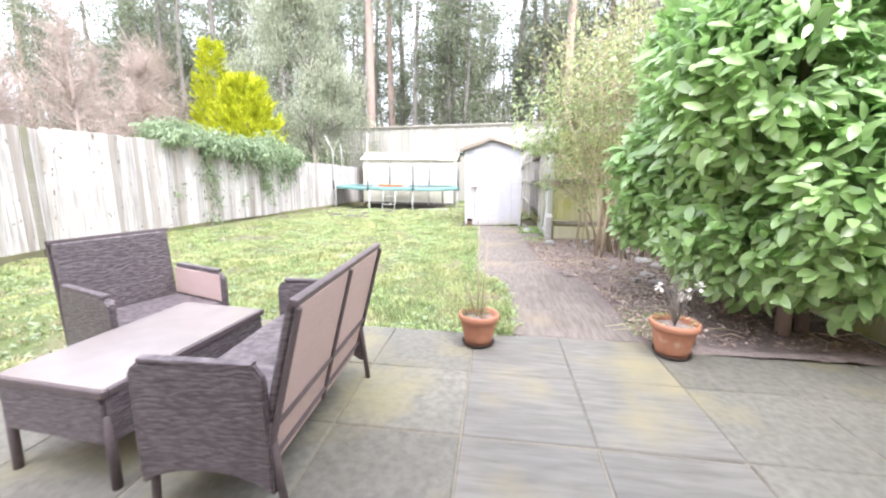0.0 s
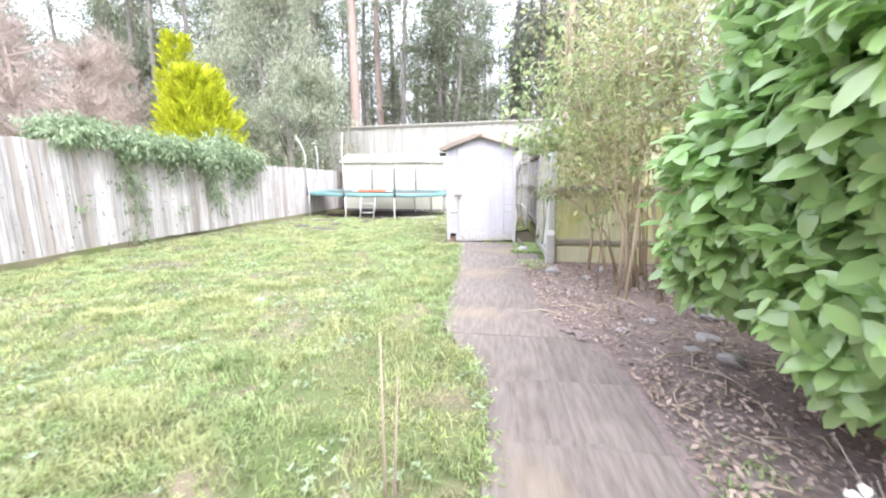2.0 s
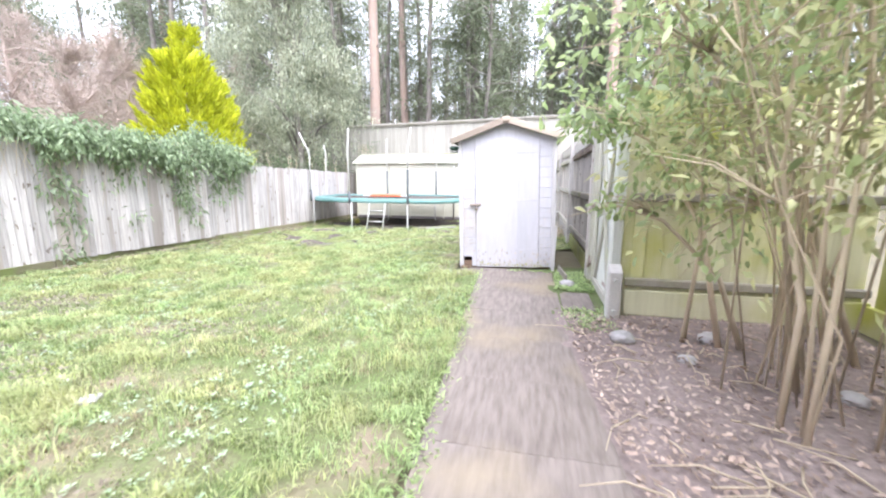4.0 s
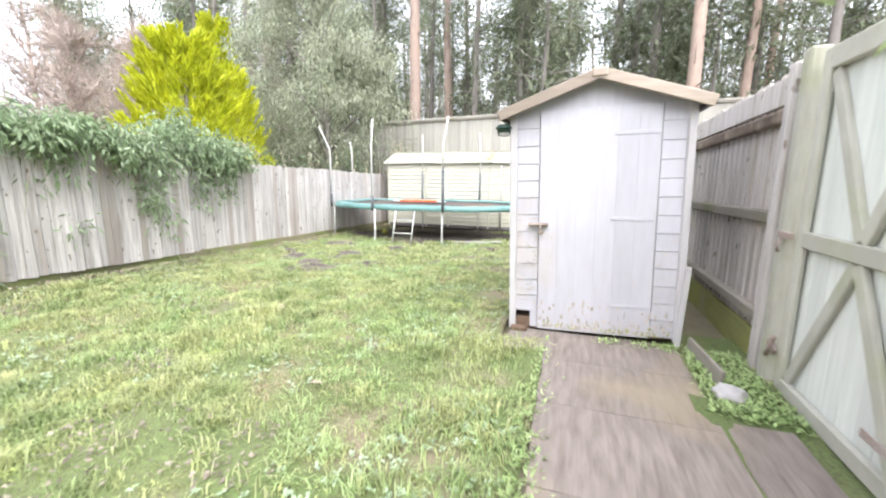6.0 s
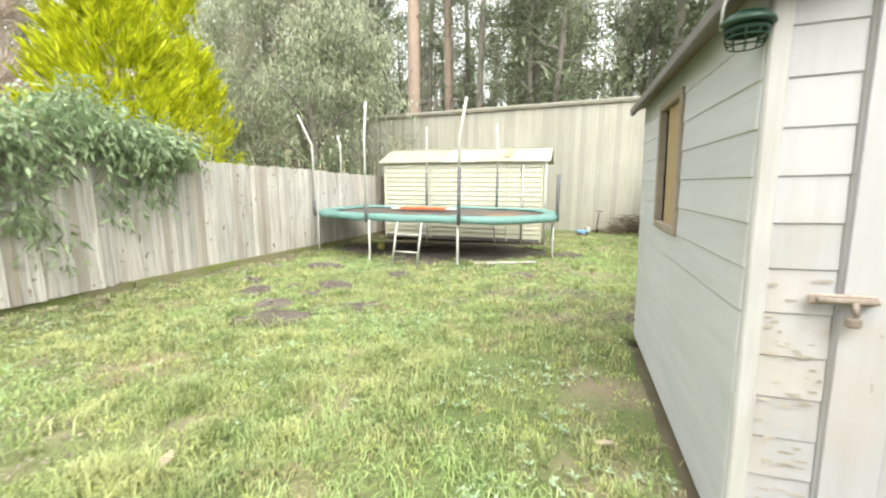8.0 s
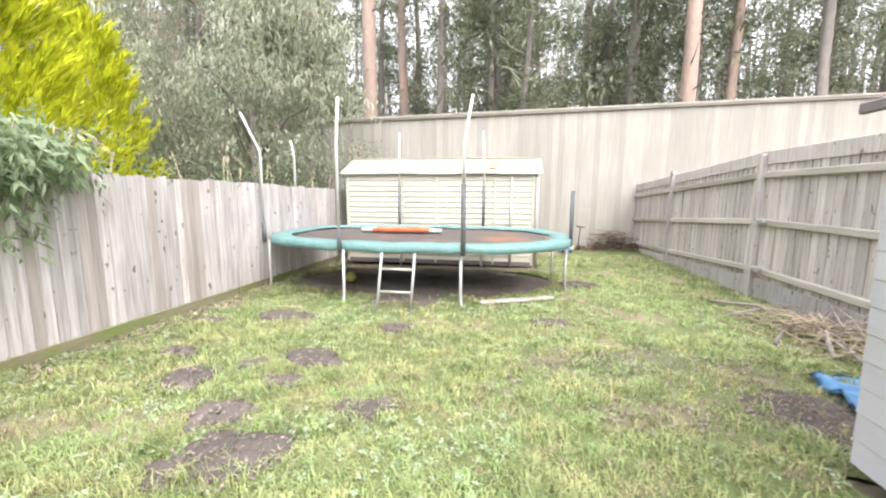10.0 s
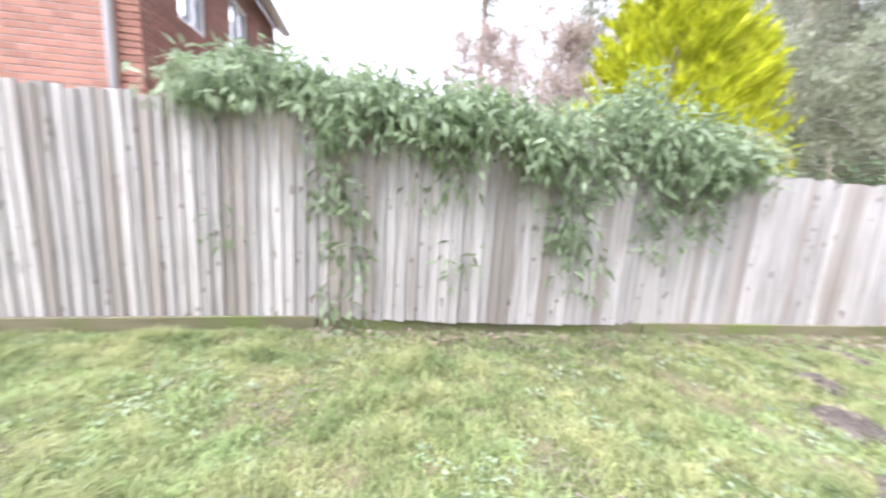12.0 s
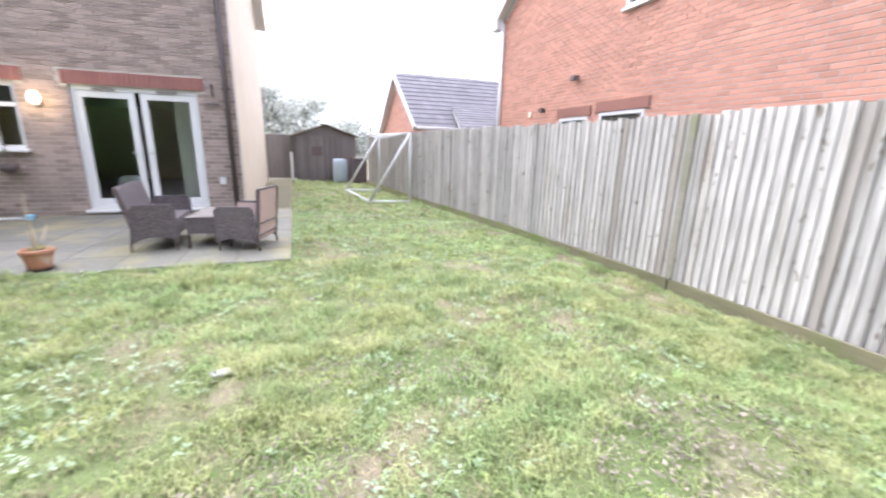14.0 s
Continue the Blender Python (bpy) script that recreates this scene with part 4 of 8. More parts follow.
def rear_fence():
    f = thing("fence_north", "tall pale acoustic board fence before the wood", "fence", kind="structure")
    me = [board_mesh("board", 0.172, h, 0.03, REAR_WOOD) for h in (3.8, 3.81)]
    turn = math.degrees(math.atan(0.07))
    x = -14.0
    while x < 10.0:
        top = 3.40 + 0.034 * (x + 6)
        part("board", rnd.choice(me), None, f, m=pose(x, rear_y(x), top - 3.8 + rnd.uniform(-0.004, 0.004), 0, 0, 180 + turn))
        x += 0.158 + rnd.uniform(-0.004, 0.004)
    tilt = -math.degrees(math.atan(0.034))
    part("coping", box(24.2, 0.12, 0.045, 0.01), REAR_WOOD, f, "pale capping rail", pose(-2.0, rear_y(-2.0), 3.565, 0, tilt, turn))
    part("capping_strip", box(24.2, 0.05, 0.06, 0.008), FENCE_RAIL, f, "brown strip under the capping", pose(-2.0, rear_y(-2.0) - 0.055, 3.50, 0, tilt, turn))


rear_fence()


def right_fence():
    f = thing("fence_east", "weathered board fence with three rails and posts facing the lawn", "fence", kind="structure")

    def fx(y):
        return 0.885 + 0.006 * (y - 8.4)

    def lift(y):
        return float(np.interp(y, [8.4, 11.3, 14.5, 17.5, 20.1], [0.0, 0.02, 0.08, -0.04, -0.17]))

    me = [board_mesh("board", 0.14, h, 0.022, SIDE_WOOD) for h in (1.70, 1.715)]
    turn = -math.degrees(math.atan(0.006))
    y = 8.5
    while y < 20.1:
        part("board", rnd.choice(me), None, f, m=pose(fx(y) + 0.06, y, gz(fx(y), y) + 0.14 + lift(y), 0, rnd.uniform(-0.3, 0.3), 90 + turn))
        y += 0.125 + rnd.uniform(-0.004, 0.004)
    posts = [8.4, 11.3, 14.5, 17.5, 20.1]
    for y0, y1 in zip(posts, posts[1:]):
        x = fx((y0 + y1) / 2)
        za, zb = gz(x, y0), gz(x, y1)
        sl = math.degrees(math.atan2(zb + lift(y1) - za - lift(y0), y1 - y0))
        za, zb = za + lift(y0), zb + lift(y1)
        for zz in (0.31, 0.96, 1.58):
            part("rail", box(0.06, y1 - y0, 0.085, 0.012), ROTTEN_RAIL if zz > 1.5 and y0 < 11 else FENCE_RAIL if y0 < 11 else PALE_RAIL, f, "dark rotten top rail" if zz > 1.5 and y0 < 11 else "mossy horizontal rail", pose(x + 0.02, (y0 + y1) / 2, (za + zb) / 2 + zz, sl, 0, turn))
        part("gravel_board", box(0.035, y1 - y0 - 0.1, 0.26, 0.005), ALGAE_WOOD if y0 < 11 else FENCE_WOOD, f, "green-stained gravel board", pose(x + 0.03, (y0 + y1) / 2, (za + zb) / 2 + 0.07, sl, 0, turn))
        part("top_board", box(0.03, y1 - y0, 0.17, 0.005), SIDE_WOOD, f, "weathered top board", pose(x + 0.035, (y0 + y1) / 2, (za + zb) / 2 + (1.74 if y0 < 11 else 1.80), sl, 0, turn))
    for y0 in posts:
        part("post", box(0.095, 0.095, 2.0, 0.012), FENCE_WOOD, f, "square weathered post", pose(fx(y0), y0, gz(fx(y0), y0) + (0.85 if y0 < 11 else 0.93)))
    for zz in (0.42, 1.05):
        part("bracket", box(0.06, 0.16, 0.05, 0.01), GALV, f, "galvanised fence bracket", pose(fx(14.3) - 0.05, 14.3, gz(1.1, 14.3) + zz))


right_fence()


def corner_fence():
    f = thing("fence_southeast", "algae-stained board fence behind the shrubs", "fence", kind="structure")
    me = [board_mesh("board", 0.15, h, 0.024, GREEN_WOOD) for h in (1.66, 1.68)]
    x = 1.06
    while x < 2.75:
        part("board", rnd.choice(me), None, f, m=pose(x, 7.06, 0.34, 0, 0, 180))
        x += 0.135
    y = -1.2
    while y < 7.0:
        part("board", rnd.choice(me), None, f, m=pose(2.8, y, 0.3, 0, 0, 90))
        y += 0.135
    part("gravel_board", box(1.8, 0.04, 0.22, 0.006), GREEN_WOOD, f, "green mossy gravel board", pose(1.88, 7.0, 0.24))
    part("rail", box(1.8, 0.05, 0.07, 0.01), FENCE_RAIL, f, "dark horizontal rail", pose(1.88, 7.01, 0.42))
    part("rail", box(1.8, 0.05, 0.07, 0.01), FENCE_RAIL, f, "dark horizontal rail", pose(1.88, 7.01, 1.15))
    part("gravel_board", box(0.04, 8.2, 0.22, 0.006), GREEN_WOOD, f, "green mossy gravel board", pose(2.76, 2.9, 0.22))
    part("post", box(0.1, 0.1, 1.95, 0.012), GREEN_WOOD, f, "algae-green corner post", pose(0.985, 7.09, 0.98))


corner_fence()


def gate():
    g = thing("garden_gate", "pale weathered wooden ledged and braced garden gate, shut", "gate", pose(0.865, 6.98, 0.0))
    # local y runs along the gate, from its hinge post to the latch side
    y0, y1, mid = 0.17, 1.17, 0.67
    me = board_mesh("board", 0.128, 1.83, 0.018, GATE_WOOD, taper=False)
    for k in range(8):
        part("board", me, None, g, m=pose(0.07, y0 + 0.063 + 0.125 * k, 0.12 + rnd.uniform(-0.004, 0.004), 0, 0, 90))
    for z, h in ((0.15, 0.085), (0.99, 0.085), (1.905, 0.11)):
        part("ledge", box(0.036, y1 - y0 + 0.02, h, 0.006), GATE_BRACE, g, "weathered gate ledge", pose(0.03, mid, z))
    for y, w in ((y0 + 0.05, 0.1), (y1 - 0.03, 0.07)):
        part("stile", box(0.03, w, 1.78, 0.006), GATE_BRACE, g, "weathered upright stile", pose(0.026, y, 1.04))
    for z0, z1, up_sign in ((0.2, 0.94, -1), (1.04, 1.84, 1)):
        # two braces from each outer corner to the middle of the centre ledge
        ln = math.hypot(0.4, z1 - z0)
        for s in (1, -1):
            part("brace", box(0.03, ln, 0.07, 0.005), GATE_BRACE, g, "diagonal brace", pose(0.034 + 0.004 * s, mid + s * 0.215, (z0 + z1) / 2, s * up_sign * math.degrees(math.atan2(z1 - z0, 0.4)), 0, 0))
    part("post", box(0.09, 0.11, 1.95, 0.012), GATE_WOOD, g, "square gate post", pose(0.03, 0.08, 1.03))
    part("post", box(0.1, 0.09, 1.95, 0.012), GATE_BRACE, g, "square latch post", pose(0.03, 1.29, 1.03))
    part("latch", box(0.025, 0.14, 0.035, 0.004), RUST, g, "rusty gate latch", pose(-0.015, 1.23, 1.0))
    part("latch_ring", tube([(-0.03, 1.24, 0.98), (-0.045, 1.25, 0.94), (-0.03, 1.26, 0.9)], 0.008, 6), RUST, g)
    part("drop_bolt", tube([(-0.02, 1.17, 0.42), (-0.02, 1.2, 0.34), (-0.02, 1.24, 0.28)], 0.012, 8), RUST, g, "dark iron drop bolt")
    part("bolt_keep", box(0.02, 0.1, 0.04, 0.004), RUST, g, "", pose(-0.01, 1.2, 0.35, 30, 0, 0))
    for z in (0.3, 1.7):
        part("hinge", box(0.008, 0.3, 0.04, 0.003), RUST, g, "black strap hinge", pose(0.006, 0.28, z))
    s = thing("concrete_spur", "short concrete repair spur bolted beside the gate post", "post", pose(0.885, 6.93, 0))
    bm = box(0.11, 0.1, 0.58, 0.012, at=(0, 0, 0.29))
    for v in bm.verts:
        if v.co.z > 0.5 and v.co.y < 0:
            v.co.z -= 0.05
    part("body", bm, CONCRETE, s)
    for z in (0.18, 0.45):
        b = bmesh.new()
        tube([(0.0, -0.048, z), (0.0, -0.075, z)], 0.02, 10, b)
        part("bolt", b, GALV, s, "steel bolt")


gate()
# ---- sheds ----
def peel(parent, name, material, n, x0, x1, z0, z1, y, wide, high, fall):
    """Flakes with ragged edges on a front, thickest at its foot."""
    rr = random.Random(n)
    bm = bmesh.new()
    for _ in range(n):
        x, z = rr.uniform(x0, x1), z0 + (z1 - z0) * rr.random() ** fall
        w, h = wide * rr.uniform(0.2, 1.0), high * rr.uniform(0.3, 1.3)
        k = rr.randint(6, 9)
        ring = []
        for i in range(k):
            a, r = 2 * math.pi * i / k, rr.uniform(0.45, 1.0)
            ring.append((min(max(x + w * r * math.cos(a), x0), x1), max(z + h * r * math.sin(a), z0)))
        lift = rr.uniform(0, 0.0008)
        bm.faces.new([bm.verts.new((px, y - lift, pz)) for px, pz in ring])
    bmesh.ops.recalc_face_normals(bm, faces=bm.faces[:])
    part(name, bm, material, parent, "flaked bare patches" if material == BARE_WOOD else "green film at the foot")["kind"] = "stuff"


def small_shed():
    s = thing("garden_shed", "small worn lilac-white timber shed with a pitched felt roof", "shed", pose(-0.125, 8.62, 0.10, 0, -1.7, 0))
    w, d, eave, ridge = 1.225, 1.9, 1.72, 1.93
    half = w / 2
    # overlapping cladding boards of the front, either side of the door
    d0, d1 = -0.40, 0.415
    rows_n = 13
    step = (eave - 0.05) / rows_n
    for r in range(rows_n):
        z = 0.05 + step * (r + 0.5)
        for x0, x1 in ((-half + 0.035, d0), (d1, half - 0.035)):
            if r == 0 and x0 < 0:
                x0 += 0.12
            part("cladding_board", box(x1 - x0, 0.018, step + 0.012, 0.004, at=((x0 + x1) / 2, 0.012, z), rot=(-2.2, 0, 0)), SHED_PAINT, s)
        for side, mat in ((-1, SHED_SIDE), (1, SHED_SIDE)):
            if side < 0 and 7 <= r <= 11:
                for a, b in ((0.0, 0.8), (1.3, d)):
                    part("cladding_board", box(0.018, b - a, step + 0.012, 0.004, at=(side * half, (a + b) / 2, z), rot=(0, -2.2 * side, 0)), mat, s)
            else:
                part("cladding_board", box(0.018, d, step + 0.012, 0.004, at=(side * half, d / 2, z), rot=(0, -2.2 * side, 0)), mat, s)
    bm = bmesh.new()
    wall_rect(bm, (half - 0.02, d, 0.06), (-1, 0, 0), (0, 0, 1), w - 0.04, eave - 0.06, 0.02)
    part("back_wall", bm, SHED_SIDE, s)
    part("floor", box(w - 0.06, d - 0.04, 0.05, at=(0, d / 2, 0.09)), ROTTEN, s)
    for x in (-half + 0.02, half - 0.02):
        part("corner_post", box(0.05, 0.05, eave - 0.02, 0.006, at=(x, 0.005, eave / 2 + 0.01)), SHED_TRIM, s, "peeling white corner post")
    part("gable", gable_board(w, eave - 0.015, ridge - 0.02, 0.02), SHED_PAINT, s)
    part("gable", gable_board(w, eave - 0.015, ridge - 0.02, 0.02, y=d - 0.02), SHED_SIDE, s)
    part("bearer", box(0.3, 0.08, 0.08, 0.01, at=(-half + 0.13, 0.06, 0.06)), ROTTEN, s, "rotten bottom timber")
    part("sill_beam", box(w - 0.3, 0.05, 0.06, 0.01, at=(0.1, 0.07, 0.04)), ROTTEN, s, "dark wet bottom beam")
    # door of upright boards with hinges and a bolt
    door = part("door", box(d1 - d0 - 0.004, 0.02, eave - 0.05, 0.003, at=((d0 + d1) / 2, 0.012, eave / 2 + 0.012)), SHED_TRIM, s, "boarded door painted lilac white")
    bw = (d1 - d0 - 0.016) / 6
    for k in range(6):
        part("plank", box(bw - 0.0006, 0.016, eave - 0.055, 0.0006, at=(d0 + 0.008 + bw * (k + 0.5), -0.006, eave / 2 + 0.012)), SHED_PAINT, door)
    for z in (0.27, 0.92, 1.52):
        part("hinge", box(0.28, 0.004, 0.026, 0.0015, at=(d1 - 0.16, -0.0165, z)), SHED_PAINT, door, "painted strap hinge")
    bolt = part("bolt", box(0.15, 0.01, 0.03, 0.004, at=(d0 + 0.0, -0.02, 0.87)), RUST, door, "rusty sliding bolt")
    b = bmesh.new()
    tube([(d0 - 0.06, -0.036, 0.87), (d0 + 0.07, -0.036, 0.87)], 0.009, 8, b)
    tube([(d0 + 0.02, -0.04, 0.868), (d0 + 0.02, -0.05, 0.835)], 0.008, 8, b)
    part("padlock", box(0.035, 0.02, 0.03, 0.006, at=(d0 + 0.02, -0.042, 0.815)), RUST, door, "rusty padlock")
    part("bolt_bar", b, RUST, bolt)
    # flaked paint: bare grey-brown wood along the foot of the front and on the lower boards
    peel(s, "bare_wood", BARE_WOOD, 150, d0 + 0.005, half - 0.06, 0.055, 0.26, -0.0146, 0.016, 0.030, 2.4)
    peel(s, "bare_wood", BARE_WOOD, 14, d0 + 0.01, d1 - 0.02, 0.3, 0.8, -0.0146, 0.005, 0.022, 1.2)
    peel(s, "bare_wood", BARE_WOOD, 60, -half + 0.05, d0 - 0.01, 0.2, 0.95, -0.002, 0.035, 0.006, 1.1)
    peel(s, "bare_wood", BARE_WOOD, 40, d1 + 0.01, half - 0.05, 0.06, 0.7, -0.002, 0.03, 0.006, 1.4)
    peel(s, "moss", MOSS, 60, d0 + 0.01, half - 0.06, 0.05, 0.11, -0.0152, 0.02, 0.014, 1.6)
    # boarded window in the side wall
    win = part("window_frame", frame_bm(0.5, 0.68, 0.035, 0.04, m=pose(-half - 0.004, 1.05, 1.28, 90, 0, 90)), BARGE, s, "bare timber window frame")
    part("boarding", box(0.012, 0.36, 0.66, 0.002, at=(-half + 0.01, 0.99, 1.28), rot=(-1.5, 0, 0)), BOARDING, win, "tan plywood sheet over the window")
    # dark board stands for the shade inside, behind the plywood's open edge
    part("gap", box(0.008, 0.5, 0.66, at=(-half + 0.03, 1.05, 1.28)), DARK_TIMBER, win, "dark panel beside the sheet, for the shade in the gap")
    # roof
    slope = math.degrees(math.atan2(ridge - eave, half))
    ln = math.hypot(ridge - eave, half) + 0.09
    for sd in (-1, 1):
        off = ln / 2 - 0.005
        part("roof_panel", box(ln, d + 0.14, 0.022, 0.004, at=(sd * off * math.cos(radians(slope)), d / 2, ridge - off * math.sin(radians(slope)) + 0.012), rot=(0, sd * slope, 0)), FELT, s, "brown felted roof panel")
        part("bargeboard", box(ln + 0.01, 0.022, 0.075, 0.005, at=(sd * off * math.cos(radians(slope)), -0.085, ridge - off * math.sin(radians(slope)) - 0.012), rot=(0, sd * slope, 0)), BARGE, s, "tan bargeboard")
        part("eave_strip", box(0.03, d + 0.12, 0.05, 0.006, at=(sd * (half + 0.085), d / 2, eave - 0.025)), DARK_TIMBER, s, "dark eaves batten")
    part("finial_block", box(0.1, 0.03, 0.06, 0.008, at=(0, -0.09, ridge - 0.01)), BARGE, s)
    # plank leaning at the corner
    tagged(part("loose_board", box(0.035, 0.02, 0.6, 0.004, at=(0, 0, 0)), SHED_TRIM, m=pose(0.475, 8.585, 0.41, 2, 1.5, 8)), "pale loose board leaning on the shed corner", "board")
    tagged(part("edging_board", box(0.025, 0.55, 0.12, 0.004), FENCE_RAIL, m=pose(0.565, 8.33, 0.14, 0, 8, 5)), "grey timber edging board beside the path", "board")
    tagged(part("rotten_block", box(0.13, 0.06, 0.045, 0.012, at=(0, 0, 0)), ROTTEN, m=pose(-0.66, 8.565, 0.125, 0, 0, 6)), "broken rotten timber block under the shed corner", "wood")


def gable_board(w, z0, z1, thick, y=0.0):
    bm = bmesh.new()
    pts = [(-w / 2, z0), (w / 2, z0), (0, z1)]
    a = [bm.verts.new((x, y, z)) for x, z in pts]
    b = [bm.verts.new((x, y + thick, z)) for x, z in pts]
    bm.faces.new(a)
    bm.faces.new(b[::-1])
    for k in range(3):
        bm.faces.new((a[k], b[k], b[(k + 1) % 3], a[(k + 1) % 3]))
    bmesh.ops.recalc_face_normals(bm, faces=bm.faces[:])
    return bm


def frame_bm(w, h, bar, deep, m=None, mid=()):
    """A rectangular frame in its own x-y plane; mid gives extra bars as ('v' or 'h', place)."""
    bm = bmesh.new()
    box(w, bar, deep, 0.004, (0, h / 2 - bar / 2, 0), bm=bm)
    box(w, bar, deep, 0.004, (0, -h / 2 + bar / 2, 0), bm=bm)
    for sx in (-1, 1):
        box(bar, h - 2 * bar, deep, 0.004, (sx * (w / 2 - bar / 2), 0, 0), bm=bm)
    for k, v in mid:
        if k == "v":
            box(bar, h - 2 * bar, deep * 0.9, 0.004, (v, 0, 0), bm=bm)
        else:
            box(w - 2 * bar, bar, deep * 0.9, 0.004, (0, v, 0), bm=bm)
    if m is not None:
        bmesh.ops.transform(bm, matrix=m, verts=bm.verts)
    return bm


small_shed()

feeder = thing("bird_feeder", "dark green wire-cage bird feeder hung from the shed eave", "bird feeder", pose(-0.84, 8.61, 1.68))
part("roof", lathe([(0.012, 0.03), (0.045, 0.024), (0.064, 0.004), (0.064, -0.004), (0.05, -0.006)], 24), GREEN_PLASTIC, feeder, "dark green plastic lid")
part("collar", lathe([(0.05, -0.006), (0.052, -0.02), (0.047, -0.024), (0.045, -0.008)], 20), GREEN_PLASTIC, feeder)
for k in range(10):
    a = 2 * math.pi * k / 10
    part("cage_wire", tube([(0.05 * math.cos(a), 0.05 * math.sin(a), -0.01), (0.048 * math.cos(a), 0.048 * math.sin(a), -0.035), (0.04 * math.cos(a), 0.04 * math.sin(a), -0.055)], 0.0024, 4), GREEN_PLASTIC, feeder)
for z, r in ((-0.034, 0.048), (-0.055, 0.04)):
    part("cage_ring", tube([(r * math.cos(2 * math.pi * k / 16), r * math.sin(2 * math.pi * k / 16), z) for k in range(17)], 0.0022, 4), GREEN_PLASTIC, feeder)
part("cord", tube([(0.055, 0, 0.0), (0.06, 0, 0.08), (0.035, 0, 0.15), (0.0, 0, 0.165), (-0.035, 0, 0.13), (-0.058, 0, 0.05), (-0.06, 0, -0.01)], 0.004, 6), WHITE_PLASTIC, feeder, "white hanging cord")


def cream_shed():
    x0, x1, y0, d = -5.85, -1.9, 16.72, 1.45
    zb, eave, ridge = -0.12, 1.74, 2.08
    s = thing("cream_shed", "long low cream shed clad in horizontal boards with a pale roof", "shed", pose(0, 0, 0))
    n = 16
    step = (eave - zb - 0.1) / n
    for r in range(n):
        z = zb + 0.1 + step * (r + 0.5)
        part("cladding_board", box(x1 - x0, 0.024, step + 0.014, 0.004, at=((x0 + x1) / 2, y0, z), rot=(-11, 0, 0)), CREAM, s)
        for xe in (x0, x1):
            part("cladding_board", box(0.02, d, step + 0.01, 0.005, at=(xe, y0 + d / 2, z), rot=(0, -5 if xe == x1 else 5, 0)), CREAM, s)
    part("back_wall", box(x1 - x0, 0.03, eave - zb, at=((x0 + x1) / 2, y0 + d, (eave + zb) / 2)), CREAM, s)
    for x in (x0 + 0.02, -4.6, -3.9, -2.7, x1 - 0.02):
        part("trim_strip", box(0.05, 0.03, eave - zb - 0.06, 0.006, at=(x, y0 - 0.016, (eave + zb) / 2)), CREAM, s, "cream upright trim")
    part("base_beam", box(x1 - x0, 0.06, 0.1, 0.008, at=((x0 + x1) / 2, y0, zb + 0.05)), DARK_TIMBER, s)
    for sd in (-1, 1):
        run = d / 2 + 0.1
        yr, ye = y0 + d / 2, y0 + d / 2 + sd * run
        n_sheet = 5
        for k in range(n_sheet):
            xa = x0 - 0.12 + (x1 - x0 + 0.24) * k / n_sheet
            xb = xa + (x1 - x0 + 0.24) / n_sheet + 0.03
            dz = 0.006 * (k % 2)
            q = [(xa, ye, eave + 0.01 + dz), (xb, ye, eave + 0.01 + dz), (xb, yr, ridge + 0.03 + dz), (xa, yr, ridge + 0.03 + dz)]
            bm = bmesh.new()
            lo = [bm.verts.new(p) for p in q]
            hi = [bm.verts.new((p[0], p[1], p[2] + 0.018)) for p in q]
            bm.faces.new(lo), bm.faces.new(hi)
            for i in range(4):
                bm.faces.new((lo[i], lo[(i + 1) % 4], hi[(i + 1) % 4], hi[i]))
            bmesh.ops.recalc_face_normals(bm, faces=bm.faces[:])
            part("roof_sheet", bm, CREAM_ROOF, s, "pale mossy roof sheet")
    part("ridge_cap", box(x1 - x0 + 0.24, 0.12, 0.02, 0.008, at=((x0 + x1) / 2, y0 + d / 2, ridge + 0.052)), CREAM_ROOF, s)
    part("roof_patch", box(0.14, 0.55, 0.012, 0.003, at=(-2.75, y0 + d / 2 - 0.40, ridge - 0.09), rot=(23.6, 0, 0)), BOARDING, s, "brown repair strip on the roof")
    for xe in (x0, x1):
        g = bmesh.new()
        pts = [(y0, eave), (y0 + d, eave), (y0 + d / 2, ridge)]
        a_ = [g.verts.new((xe - 0.012, y, z)) for y, z in pts]
        b_ = [g.verts.new((xe + 0.012, y, z)) for y, z in pts]
        g.faces.new(a_), g.faces.new(b_[::-1])
        for k in range(3):
            g.faces.new((a_[k], b_[k], b_[(k + 1) % 3], a_[(k + 1) % 3]))
        part("gable", g, CREAM, s)
    for xp in (-2.35, x1 + 0.06):
        part("downpipe", tube([(xp, y0 - 0.06, zb), (xp, y0 - 0.06, eave - 0.05)], 0.025, 8), GALV, s, "grey pole against the wall")


cream_shed()


